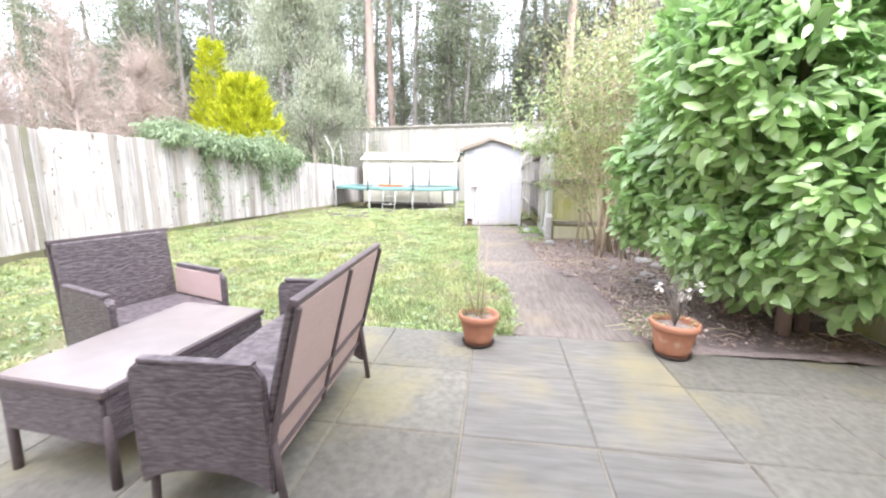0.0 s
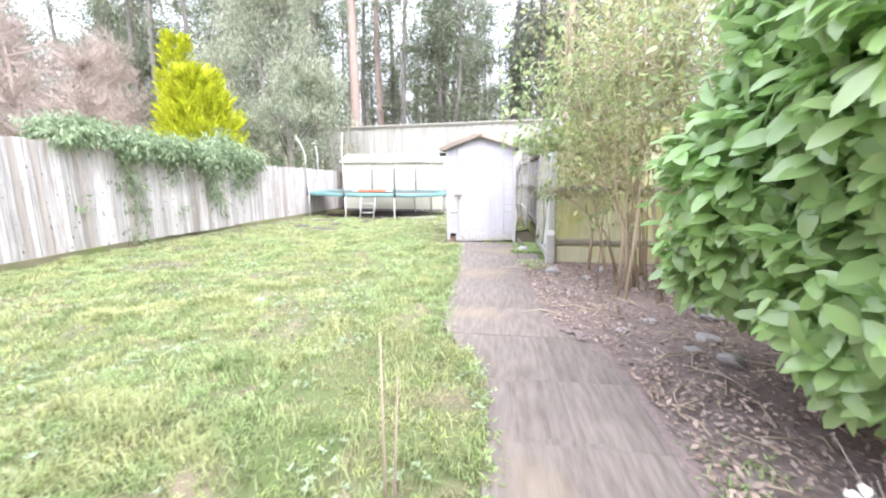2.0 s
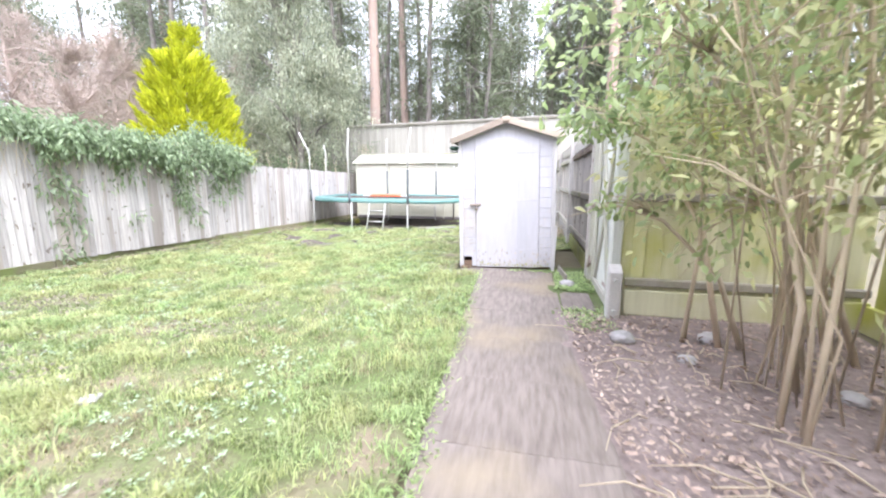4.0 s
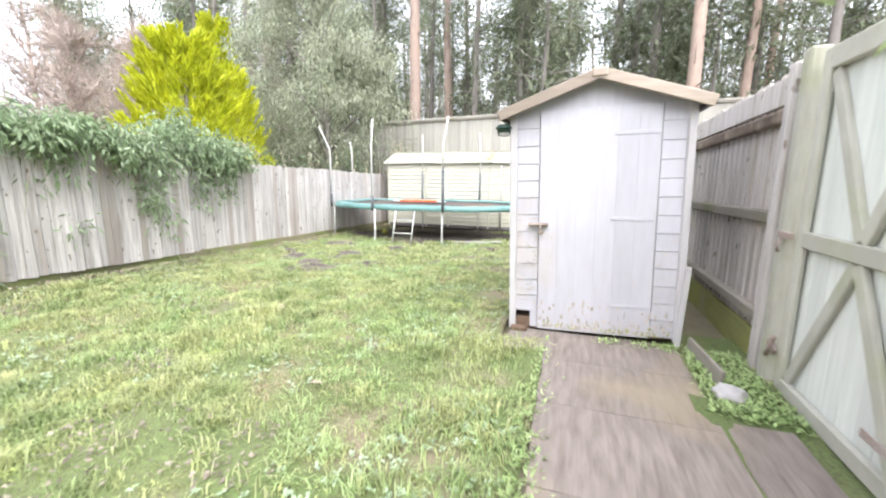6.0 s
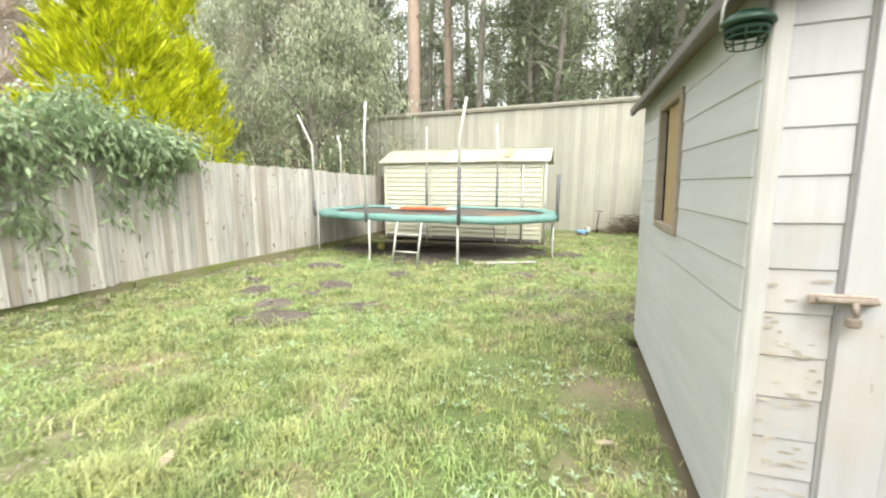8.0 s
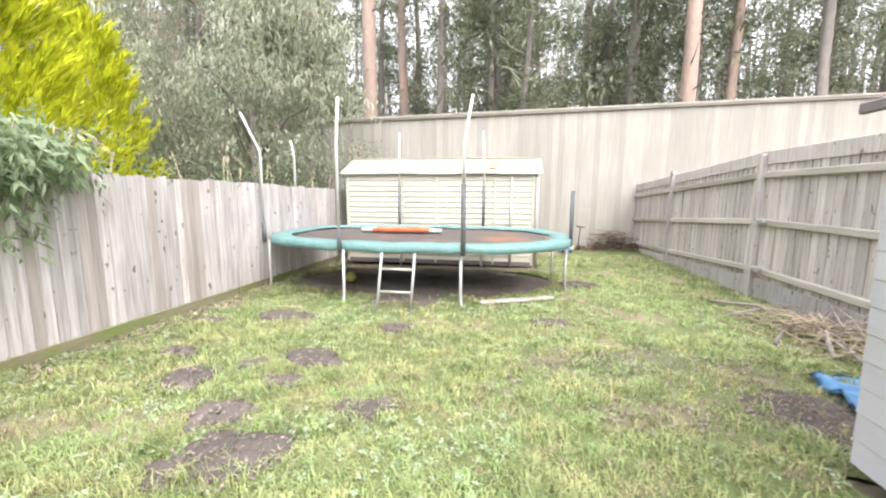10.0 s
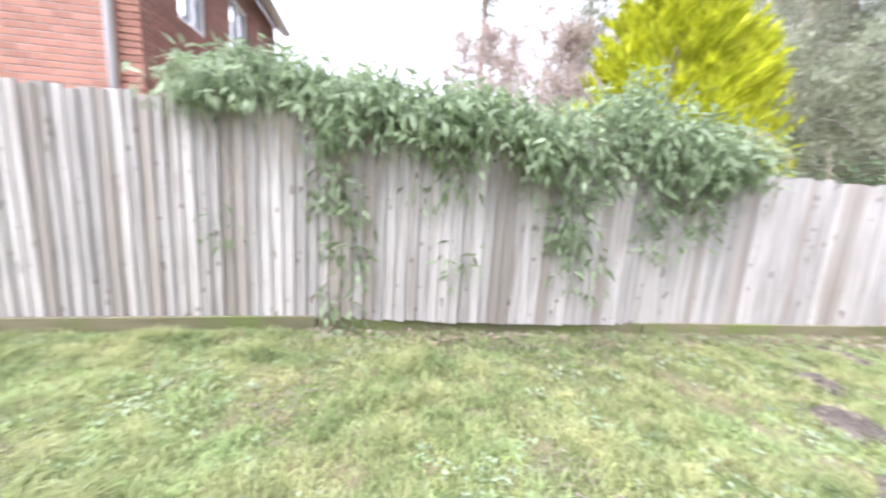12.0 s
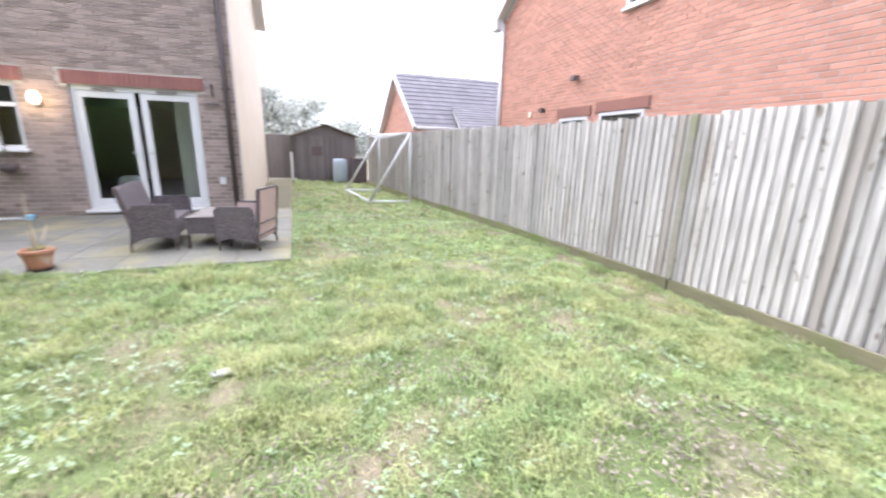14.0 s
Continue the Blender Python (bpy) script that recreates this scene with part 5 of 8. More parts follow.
# ---- trampoline ----
def trampoline():
    cx, cy, rim = -3.82, 14.85, 0.73
    a, b = 2.34, 1.50
    t = thing("trampoline", "oval trampoline with teal edge pad and bent net poles", "trampoline", pose(cx, cy, 0))

    def oval(ang, grow=0.0, p=2.6):
        c, s = math.cos(ang), math.sin(ang)
        r = (abs(c / (a + grow)) ** p + abs(s / (b + grow)) ** p) ** (-1 / p)
        return r * c, r * s

    bm = bmesh.new()
    n, prof = 120, [(-0.27, -0.02), (-0.255, 0.004), (-0.13, 0.012), (-0.02, 0.008), (0.015, -0.012), (0.025, -0.06), (0.02, -0.10), (0.005, -0.105)]
    rings = []
    for k in range(n):
        ang = 2 * math.pi * k / n
        sag = 0.022 * noise.noise(Vector((math.cos(ang) * 5, math.sin(ang) * 5, 0)))
        ring = []
        for o, z in prof:
            x, y = oval(ang, o)
            wob = 0.028 * noise.noise(Vector((ang * 9, z * 9, 3))) if z < 0 else 0
            ring.append(bm.verts.new((x + wob * math.cos(ang), y + wob * math.sin(ang), rim + z + sag)))
        rings.append(ring)
    for k in range(n):
        r0, r1 = rings[k], rings[(k + 1) % n]
        for j in range(len(prof) - 1):
            bm.faces.new((r0[j], r1[j], r1[j + 1], r0[j + 1])).smooth = True
    part("edge_pad", bm, TEAL, t, "sagging teal padded edge cover")
    bed = bmesh.new()
    rings = []
    for u in (0.0, 0.35, 0.7, 1.0):
        ring = []
        for k in range(60):
            x, y = oval(2 * math.pi * k / 60, -0.34)
            ring.append(bed.verts.new((x * max(u, 0.02), y * max(u, 0.02), rim - 0.035 - 0.03 * (1 - u * u))))
        rings.append(ring)
    for r0, r1 in zip(rings, rings[1:]):
        for k in range(60):
            bed.faces.new((r0[k], r0[(k + 1) % 60], r1[(k + 1) % 60], r1[k])).smooth = True
    bed.faces.new(rings[0])
    part("jumping_bed", bed, MAT_BLACK, t, "black jumping bed with brown leaf stains")
    part("frame_rail", tube([(*oval(2 * math.pi * k / 60, -0.02), rim - 0.07) for k in range(61)], 0.025, 8), GALV, t, "galvanised steel rim")
    legs = [(-2.25, -0.72), (-0.70, -1.5), (0.84, -1.42), (2.27, -0.32), (2.2, 0.85), (-2.4, 0.5), (-0.75, 1.5), (0.9, 1.48)]
    for i, (x, y) in enumerate(legs):
        g = gz(cx + x, cy + y)
        out = Vector((x, y, 0)).normalized() * 0.06
        part("leg", tube([(x, y, rim - 0.08), (x, y, g + 0.14), (x + out.x * 0.3, y + out.y * 0.3, g + 0.02), (x + out.x, y + out.y, g)], 0.021, 10), GALV, t, "bent galvanised leg")
        if i in (4,):
            continue
        px, py = x + out.x, y + out.y
        short = i == 3
        part("pole_sleeve", tube([(px, py, rim - 0.12), (px, py, 1.42 if short else 1.5 if i in (2, 6, 7) else rim + 0.2)], 0.03, 10), SLEEVE, t, "dark grey foam pole sleeve")
        if short:
            continue
        inward = Vector((-x, -y, 0)).normalized() if i not in (0, 5) else Vector((-1, -0.2, 0)).normalized()
        lean = 0.26 if i in (0,) else 0.05
        side = -1 if i == 0 else 1
        tip = (px + inward.x * lean + (0.12 if i == 2 else 0), py + inward.y * lean, 2.55 if i != 5 else 2.3)
        part("net_pole", tube([(px, py, 1.48 if i in (2, 6, 7) else rim + 0.18), (px, py, 1.98), (px + (tip[0] - px) * 0.25, py + (tip[1] - py) * 0.25, 2.12), tip], 0.019, 10), POLE, t, "pale bent steel net pole")
    # ladder
    l0, l1, yt, yb = -0.16, 0.27, -1.5, -1.78
    lad = thing("trampoline_ladder", "two-step white metal ladder hooked on the trampoline", "ladder", pose(cx, cy, 0))
    for x in (l0, l1):
        g = gz(cx + x, cy + yb)
        part("rail", tube([(x, yt - 0.04, rim - 0.1), (x, yb, g)], 0.018, 8), GALV, lad)
    for u in (0.28, 0.66):
        z = rim - 0.1 - (rim - 0.02) * u
        y = yt - 0.04 + (yb - yt + 0.04) * u
        part("rung", tube([(l0, y, z), (l1, y, z)], 0.017, 8), GALV, lad)


trampoline()
tagged(part("ball", lathe([(0.085 * math.sin(math.pi * k / 14) + 0.0008, -0.085 * math.cos(math.pi * k / 14)) for k in range(15)], 20), YELLOW_BALL, m=pose(-4.98, 14.7, gz(-4.98, 14.7) + 0.085)), "pale yellow ball on the ground under the trampoline", "ball")
slide = thing("play_slide", "flat orange and white plastic toy lying on the trampoline bed", "toy", pose(-4.25, 15.3, 0.705, 0, 0, 4))
bm = bmesh.new()
box(1.0, 0.26, 0.03, 0.012, (0, 0, 0.02), bm=bm, seg=2)
box(1.0, 0.03, 0.04, 0.01, (0, 0.13, 0.04), bm=bm)
box(1.0, 0.03, 0.04, 0.01, (0, -0.13, 0.04), bm=bm)
part("body", bm, ORANGE, slide)
part("end_piece", box(0.22, 0.22, 0.05, 0.015, (-0.6, 0.02, 0.03), seg=2), WHITE_PLASTIC, slide, "white plastic end piece")
part("end_piece", box(0.2, 0.18, 0.04, 0.012, (0.6, -0.02, 0.025), seg=2), WHITE_PLASTIC, slide, "white plastic end piece")
tagged(part("plank", box(1.05, 0.11, 0.03, 0.008), FENCE_WOOD, m=pose(-2.25, 13.72, gz(-2.25, 13.72) + 0.03, 0, 0, 25)), "grey plank lying in front of the trampoline", "plank")
tagged(part("rake_handle", tube([(-5.6, 12.95, gz(-5.6, 12.95) + 0.03), (-4.9, 12.95, gz(-4.9, 12.9) + 0.035)], 0.014, 8), STEM), "thin pale stick lying on the grass", "stick")


def crumpled_sheet():
    bm = bmesh.new()
    n = 14
    vs = [[bm.verts.new((-0.30 + 0.7 * i / n + 0.12 * j / n, 10.95 + 0.72 * j / n, 0)) for i in range(n + 1)] for j in range(n + 1)]
    for row in vs:
        for v in row:
            p = v.co * 6
            v.co.z = gz(v.co.x, v.co.y) + 0.06 + 0.07 * noise.noise(p) + 0.03 * noise.noise(p * 2.5)
            v.co.x += 0.06 * noise.noise(p + Vector((9, 0, 0)))
    for r0, r1 in zip(vs, vs[1:]):
        for k in range(n):
            bm.faces.new((r0[k], r0[k + 1], r1[k + 1], r1[k])).smooth = True
    bmesh.ops.solidify(bm, geom=bm.faces[:], thickness=0.004)
    tagged(part("tarpaulin", bm, BLUE_TARP), "crumpled bright blue tarpaulin on the grass", "tarpaulin")


crumpled_sheet()

# toys and a tool by the cream shed
toy = thing("toy_truck", "small blue and white toy on the grass by the shed", "toy", pose(-0.95, 19.0, gz(-0.95, 19.0), 0, 0, 20))
part("body", box(0.28, 0.16, 0.09, 0.02, (0, 0, 0.08), seg=2), BLUE_TARP, toy)
part("cab", box(0.12, 0.14, 0.12, 0.02, (0.16, 0, 0.14), seg=2), WHITE_PLASTIC, toy)
for x in (-0.09, 0.12):
    for y in (-0.08, 0.08):
        part("wheel", tube([(x, y - 0.015, 0.04), (x, y + 0.015, 0.04)], 0.04, 14), SAUCER, toy)
scoot = thing("scooter", "dark child's scooter leaning by the rear fence", "scooter", pose(-0.55, 19.5, gz(-0.55, 19.5), 0, 0, 30))
part("stem", tube([(0, 0, 0.08), (0.06, 0, 0.62)], 0.015, 8), RATTAN_FRAME, scoot)
part("handlebar", tube([(0.06, -0.16, 0.62), (0.06, 0.16, 0.62)], 0.014, 8), RATTAN_FRAME, scoot)
part("deck", box(0.5, 0.1, 0.03, 0.01, (-0.24, 0, 0.08)), RATTAN_FRAME, scoot)
for x in (0.02, -0.48):
    part("wheel", tube([(x, -0.012, 0.055), (x, 0.012, 0.055)], 0.055, 14), SAUCER, scoot)


def brush_pile(name, x, y, rx, ry, h, n, label):
    bm = bmesh.new()
    for _ in range(n):
        px, py = x + rnd.gauss(0, rx / 2), y + rnd.gauss(0, ry / 2)
        f = max(0, 1 - ((px - x) / rx) ** 2 - ((py - y) / ry) ** 2)
        z = gz(px, py) + rnd.uniform(0, h) * f + 0.01
        a, e, ln = rnd.uniform(0, 6.3), rnd.uniform(-0.25, 0.35), rnd.uniform(0.15, 0.5)
        q = (px + ln * math.cos(a), py + ln * math.sin(a), max(gz(px, py) + 0.01, z + ln * e))
        mid = ((px + q[0]) / 2 + rnd.uniform(-.04, .04), (py + q[1]) / 2 + rnd.uniform(-.04, .04), (z + q[2]) / 2 + 0.03)
        tube([(px, py, z), mid, q], [0.007, 0.005, 0.002], 4, bm)
    return tagged(part(name, bm, ROTTEN if n > 260 else STEM), label, "brushwood", kind="stuff")


brush_pile("brushwood", 0.35, 19.6, 0.8, 0.35, 0.5, 420, "heap of brown dead prunings against the rear fence")
brush_pile("brushwood", 0.55, 12.6, 0.3, 0.7, 0.2, 200, "dead cut branches lying along the side fence")


def dead_branch(x, y, turn, length, lift, seed):
    """A bowed branch with side twigs, lying on the grass by the fence."""
    rr = random.Random(seed)
    bm = bmesh.new()
    c, d = math.cos(radians(turn)), math.sin(radians(turn))
    pts = []
    for k in range(7):
        u = k / 6
        px, py = x + c * length * u - d * 0.12 * math.sin(3 * u), y + d * length * u + c * 0.12 * math.sin(3 * u)
        pts.append(Vector((px, py, gz(px, py) + 0.025 + lift * math.sin(math.pi * u) + rr.uniform(0, 0.02))))
    tube(pts, [0.02 * (1 - 0.75 * k / 6) for k in range(7)], 6, bm)
    for k in (2, 3, 4, 5):
        q = pts[k] + Vector((rr.uniform(-0.3, 0.3), rr.uniform(-0.3, 0.3), rr.uniform(0.0, 0.12)))
        tube([pts[k], pts[k].lerp(q, 0.5) + Vector((0, 0, 0.03)), q], [0.008, 0.006, 0.002], 5, bm)
    tagged(part("dead_branch", bm, BARK_GREY), "bowed brown dead branch lying on the grass by the fence", "branch", "dead branches by the side fence")


for k, b_ in enumerate(((0.2, 14.05, -62, 1.5, 0.05), (0.3, 12.1, 48, 1.0, 0.10), (0.0, 12.35, 35, 1.15, 0.06), (0.1, 13.3, -25, 0.9, 0.12), (0.35, 11.6, 75, 1.3, 0.08))):
    dead_branch(*b_, 90 + k)


# ---- terracotta pots ----
def pot(x, y, r, h, label):
    p = thing("plant_pot", label, "plant pot", pose(x, y, 0.115, 0, 0, rnd.uniform(0, 360)), "terracotta pots on the patio")
    part("saucer", lathe([(r * 0.72, 0.0), (r * 0.86, 0.025), (r * 0.82, 0.028), (r * 0.7, 0.012)], 28), SAUCER, p, "dark plastic saucer")
    body = lathe([(r * 0.68, 0.014), (r * 0.74, 0.05), (r * 0.9, h * 0.72), (r * 0.93, h * 0.80), (r * 1.0, h * 0.81), (r * 1.04, h * 0.84), (r * 1.04, h * 0.96), (r * 1.0, h), (r * 0.93, h),
                  (r * 0.90, h * 0.95), (r * 0.86, h * 0.82), (r * 0.84, h * 0.8)], 36)
    part("pot", body, TERRACOTTA, p, "terracotta pot with pale limescale marks")
    bm = bmesh.new()
    bmesh.ops.create_circle(bm, cap_ends=True, segments=24, radius=r * 0.86)
    bmesh.ops.subdivide_edges(bm, edges=bm.edges[:], cuts=3, use_grid_fill=True)
    bmesh.ops.triangulate(bm, faces=bm.faces[:])
    for v in bm.verts:
        v.co.z = h * 0.83 + 0.02 * noise.noise(v.co * 25)
    part("compost", bm, BED_SOIL, p, "dark potting soil")
    return p


p1 = pot(-0.14, 2.26, 0.134, 0.225, "terracotta pot with bare thin stems on a dark saucer")
for k in range(6):
    a, ln = rnd.uniform(0, 6.3), (0.62, 0.55, 0.24, 0.2, 0.27, 0.22)[k]
    sx, sy = 0.02 * math.cos(a), 0.02 * math.sin(a)
    lean = 0.035 if k < 2 else 0.1
    part("stem", tube([(sx, sy, 0.2), (sx + lean * 0.5 * math.cos(a), sy + lean * 0.5 * math.sin(a), 0.2 + ln * 0.5), (sx + lean * math.cos(a), sy + lean * math.sin(a), 0.2 + ln)], [0.006, 0.0045, 0.0022], 6), STEM, p1, "bare tan stem")
n = 60
d = unit(rng.normal(size=(n, 3)) * [1, 1, 0.4] + [0, 0, 0.5])
part("foliage", leaves("foliage", np.array([0.03, 0.0, 0.215]) + d * [0.06, 0.06, 0.02], d, np.tile([0, 0, 1.0], (n, 1)) + 0.01, rng.uniform(0.03, 0.06, n), rng.uniform(0.015, 0.028, n)), SHRUB_LEAF, p1, "low green leaves at the stem foot")
p2 = pot(1.14, 2.29, 0.145, 0.235, "wide terracotta pot with a bare twiggy plant and white flowers")
fl = []
for k in range(14):
    a, ln = rnd.uniform(0, 6.3), rnd.uniform(0.2, 0.5)
    lean = rnd.uniform(0.05, 0.24)
    tip = Vector((lean * math.cos(a), lean * math.sin(a), 0.2 + ln))
    part("stem", tube([(0, 0, 0.2), (tip.x * 0.4, tip.y * 0.4, 0.2 + ln * 0.55), tip], [0.0035, 0.0025, 0.001], 5), BARK_GREY, p2, "thin grey twig")
    fl.append(tip)
for c in ((-0.10, -0.07, 0.40), (-0.14, -0.02, 0.46), (0.1, -0.04, 0.45), (-0.06, -0.1, 0.37)):
    n = 9
    d = unit(rng.normal(size=(n, 3)) + [0, 0, 0.4])
    part("flower", leaves("flower", np.array(c) + d * 0.005, d, np.tile([0.1, 0, 1.0], (n, 1)), 0.038, 0.027, rows=((0.35, 0.8), (0.7, 1.0))), FLOWER, p2, "white papery flower", pose(0, 0, 0))
n = 40
d = unit(rng.normal(size=(n, 3)) * [1, 1, 0.4] + [0, 0, 0.4])
part("foliage", leaves("foliage", np.array([0.0, 0.0, 0.225]) + d * [0.1, 0.1, 0.02], d, np.tile([0, 0, 1.0], (n, 1)) + 0.01, rng.uniform(0.03, 0.05, n), rng.uniform(0.012, 0.022, n)), SHRUB_LEAF, p2, "low green leaves")


# ---- rattan garden furniture ----
def arm_mesh(sx, deep, h0, h1):
    """An arm side: a panel with a rolled top and a curved front, in its own y-z plane."""
    bm = bmesh.new()
    arch = [(-deep / 2 + deep * k / 8, h0 - 0.07 + 0.075 * math.sin(math.pi * k / 8) ** 0.6) for k in range(9)]
    outline = [*arch, (deep / 2 - 0.01, h1 - 0.05), (deep / 2 - 0.05, h1), (-deep / 2 + 0.04, h1 - 0.015), (-deep / 2, h1 - 0.05)]
    a = [bm.verts.new((-sx / 2, y, z)) for y, z in outline]
    b = [bm.verts.new((sx / 2, y, z)) for y, z in outline]
    bm.faces.new(a), bm.faces.new(b[::-1])
    for k in range(len(a)):
        bm.faces.new((a[k], b[k], b[(k + 1) % len(a)], a[(k + 1) % len(a)]))
    bmesh.ops.recalc_face_normals(bm, faces=bm.faces[:])
    bmesh.ops.bevel(bm, geom=bm.edges[:], offset=0.008, segments=2, affect="EDGES")
    return bm


def rattan_sofa(m, w, label, group, lean=-14, d=0.56, name="garden_sofa"):
    """Local x along the seat, y to the back, base at z 0."""
    s = thing(name, label, name.replace("_", " "), m, group)
    seat = box(w - 0.08, d - 0.06, 0.06, 0.015, (0, -0.01, 0.345), seg=2)
    part("seat", seat, RATTAN, s, "woven dark brown seat")
    bm = box(w - 0.06, 0.03, 0.20, 0.006, (0, -d / 2 + 0.03, 0.25))
    for v in bm.verts:
        if v.co.z < 0.25:
            v.co.z += 0.07 * (1 - (v.co.x / (w / 2)) ** 2)
    part("front_apron", bm, RATTAN, s)
    for sx in (-1, 1):
        part("arm", arm_mesh(0.032, d, 0.17, 0.575), RATTAN, s, m=pose(sx * (w / 2 - 0.01), 0, 0))
        part("arm_rest", box(0.036, d - 0.09, 0.016, 0.006, (sx * (w / 2 - 0.01), 0.0, 0.568), seg=2), RATTAN, s, "pale worn arm top")
        if w < 0.8:
            part("arm_panel", box(0.006, d - 0.05, 0.17, 0.002, (sx * (w / 2 - 0.029), 0.0, 0.462)), RATTAN_TAN, s, "pinkish inner arm panel")
    # reclined back with a frame outside
    h = 0.47
    back = part("backrest", box(w - 0.03, 0.03, h, 0.008), RATTAN, s, "reclined woven back", pose(0, d / 2 + 0.03, 0.335 + h / 2 - 0.02, lean, 0, 0))
    part("back_panel", box(w - 0.07, 0.008, h + 0.16, 0.002, (0, 0.022, -0.09)), RATTAN_TAN, back, "pinkish tan woven rear panel")
    fr = lambda bm_, nm: part(nm, bm_, RATTAN_FRAME, back, "dark woven frame bar")
    fr(box(w, 0.028, 0.026, 0.009, (0, 0.012, h / 2 + 0.005), seg=2), "top_bar")
    fr(box(w - 0.03, 0.018, 0.02, 0.006, (0, 0.03, -0.19)), "lower_bar")
    fr(box(w - 0.03, 0.018, 0.02, 0.006, (0, 0.03, -0.34)), "bottom_bar")
    for x in ((-w / 2 + 0.015, 0.0, w / 2 - 0.015) if w > 0.8 else (-w / 2 + 0.015, w / 2 - 0.015)):
        fr(box(0.02, 0.02, h + 0.16, 0.006, (x, 0.03, -0.085)), "upright")
    for sx in (-1, 1):
        part("leg", tube([(sx * (w / 2 - 0.02), -d / 2 + 0.04, 0.22), (sx * (w / 2 - 0.015), -d / 2 + 0.03, 0.0)], 0.014, 8), RATTAN_FRAME, s)
        part("leg", tube([(sx * (w / 2 - 0.02), d / 2 - 0.01, 0.36), (sx * (w / 2 - 0.015), d / 2 + 0.03, 0.0)], 0.014, 8), RATTAN_FRAME, s)
    return s


# the one with its back to the path, and its twin across the table
rattan_sofa(pose(-1.0, 1.19, 0.115, 0, 0, -88), 1.0, "dark brown rattan garden sofa with a pinkish tan back panel", "rattan garden set", d=0.48)
rattan_sofa(pose(-2.03, 1.62, 0.10, 0, 0, 72), 0.62, "dark brown rattan garden armchair facing the glass table", "rattan garden set", -5, 0.5, "garden_armchair")
tb = thing("coffee_table", "low dark rattan coffee table with a frosted glass top", "table", pose(-1.62, 1.2, 0.11, 0, 0, -4), "rattan garden set")
part("glass_top", box(0.5, 0.88, 0.01, 0.003, (0, 0, 0.405)), FROST, tb, "frosted glass table top")
part("rim", frame_bm(0.52, 0.9, 0.025, 0.03, pose(0, 0, 0.39)), RATTAN_FRAME, tb)
for sx in (-1, 1):
    part("apron", box(0.02, 0.86, 0.19, 0.005, (sx * 0.245, 0, 0.285)), RATTAN, tb)
for sy in (-1, 1):
    bm = box(0.48, 0.02, 0.19, 0.005, (0, sy * 0.435, 0.285))
    part("apron", bm, RATTAN, tb)
    for sx in (-1, 1):
        part("leg", tube([(sx * 0.235, sy * 0.425, 0.3), (sx * 0.24, sy * 0.43, 0.0)], 0.018, 8), RATTAN_FRAME, tb)


# ---- goal by the side passage ----
def goal():
    g = thing("football_goal", "white tubular football goal frame without a net", "goal", pose(0, 0, 0))
    A, B = Vector((-5.45, -2.75, 0)), Vector((-5.2, -5.6, 0))
    C, D = Vector((-4.4, -2.8, 0)), Vector((-4.15, -5.7, 0))
    h = 1.72
    for v in (A, B, C, D):
        v.z = gz(v.x, v.y) + 0.03
    up = Vector((0, 0, h))
    r = 0.035
    for nm, p, q in (("post", A, A + up), ("post", B, B + up), ("crossbar", A + up, B + up), ("back_strut", A + up, C), ("back_strut", B + up, D), ("ground_bar", A, C), ("ground_bar", B, D), ("ground_bar", C, D)):
        part(nm, tube([p, q], r, 10), WHITE_PLASTIC, g)
    part("net_rail", tube([A + up * 0.98 + Vector((0.25, 0, 0)), (A + B) / 2 + up * 0.94 + Vector((0.3, 0, 0)), B + up * 0.98 + Vector((0.25, 0, 0))], 0.02, 8), WHITE_PLASTIC, g)


goal()
tagged(part("slab_fragment", box(0.11, 0.08, 0.025, 0.008), STONE, m=pose(-2.2, 4.93, gz(-2.2, 4.93) + 0.03, 3, -4, 20)), "pale broken slab lying in the lawn", "slab")
for k, (x, y) in enumerate(((-1.11, 9.03), (-2.8, 8.33), (-1.6, 7.3), (-3.4, 8.9))):
    me = leaves("fallen_leaf", np.array([[x, y, gz(x, y) + 0.05]]), np.array([[math.cos(k * 2), math.sin(k * 2), 0.1]]), np.array([[0, 0.1, 1.0]]), 0.09, 0.05, rows=((0.3, 0.8), (0.65, 0.9)), droop=-0.15)
    tagged(part("fallen_leaf", me, LITTER), "single dry tan leaf on the grass", "leaf", "fallen leaves")
# ---- houses ----
def brick_faces(origin, along, w, h, holes=(), limit=None, course=0.075, length=0.225):
    """Places of stretcher bricks on a wall, cut at the openings: (centre, height, length)."""
    out = []
    for r in range(int(h / course)):
        v = (r + 0.5) * course
        u = 0.0 if r % 2 == 0 else -length / 2
        cuts = [(a, c) for a, b, c, d in holes if b < v < d]
        while u < w:
            pieces = [(max(u, 0), min(u + length - 0.01, w))]
            for a, c in cuts:
                pieces = [q for p0, p1 in pieces for q in ((p0, min(p1, a)), (max(p0, c), p1)) if q[1] - q[0] > 0.03]
            for u0, u1 in pieces:
                if u1 - u0 > 0.03 and (limit is None or limit((u0 + u1) / 2, v)):
                    out.append(((u0 + u1) / 2, v, u1 - u0))
            u += length
    return out


def prism(points, off):
    """A flat polygon given thickness by the vector off."""
    bm = bmesh.new()
    a = [bm.verts.new(p) for p in points]
    b = [bm.verts.new(Vector(p) + Vector(off)) for p in points]
    bm.faces.new(a), bm.faces.new(b[::-1])
    for k in range(len(a)):
        bm.faces.new((a[k], b[k], b[(k + 1) % len(a)], a[(k + 1) % len(a)]))
    bmesh.ops.recalc_face_normals(bm, faces=bm.faces[:])
    return bm


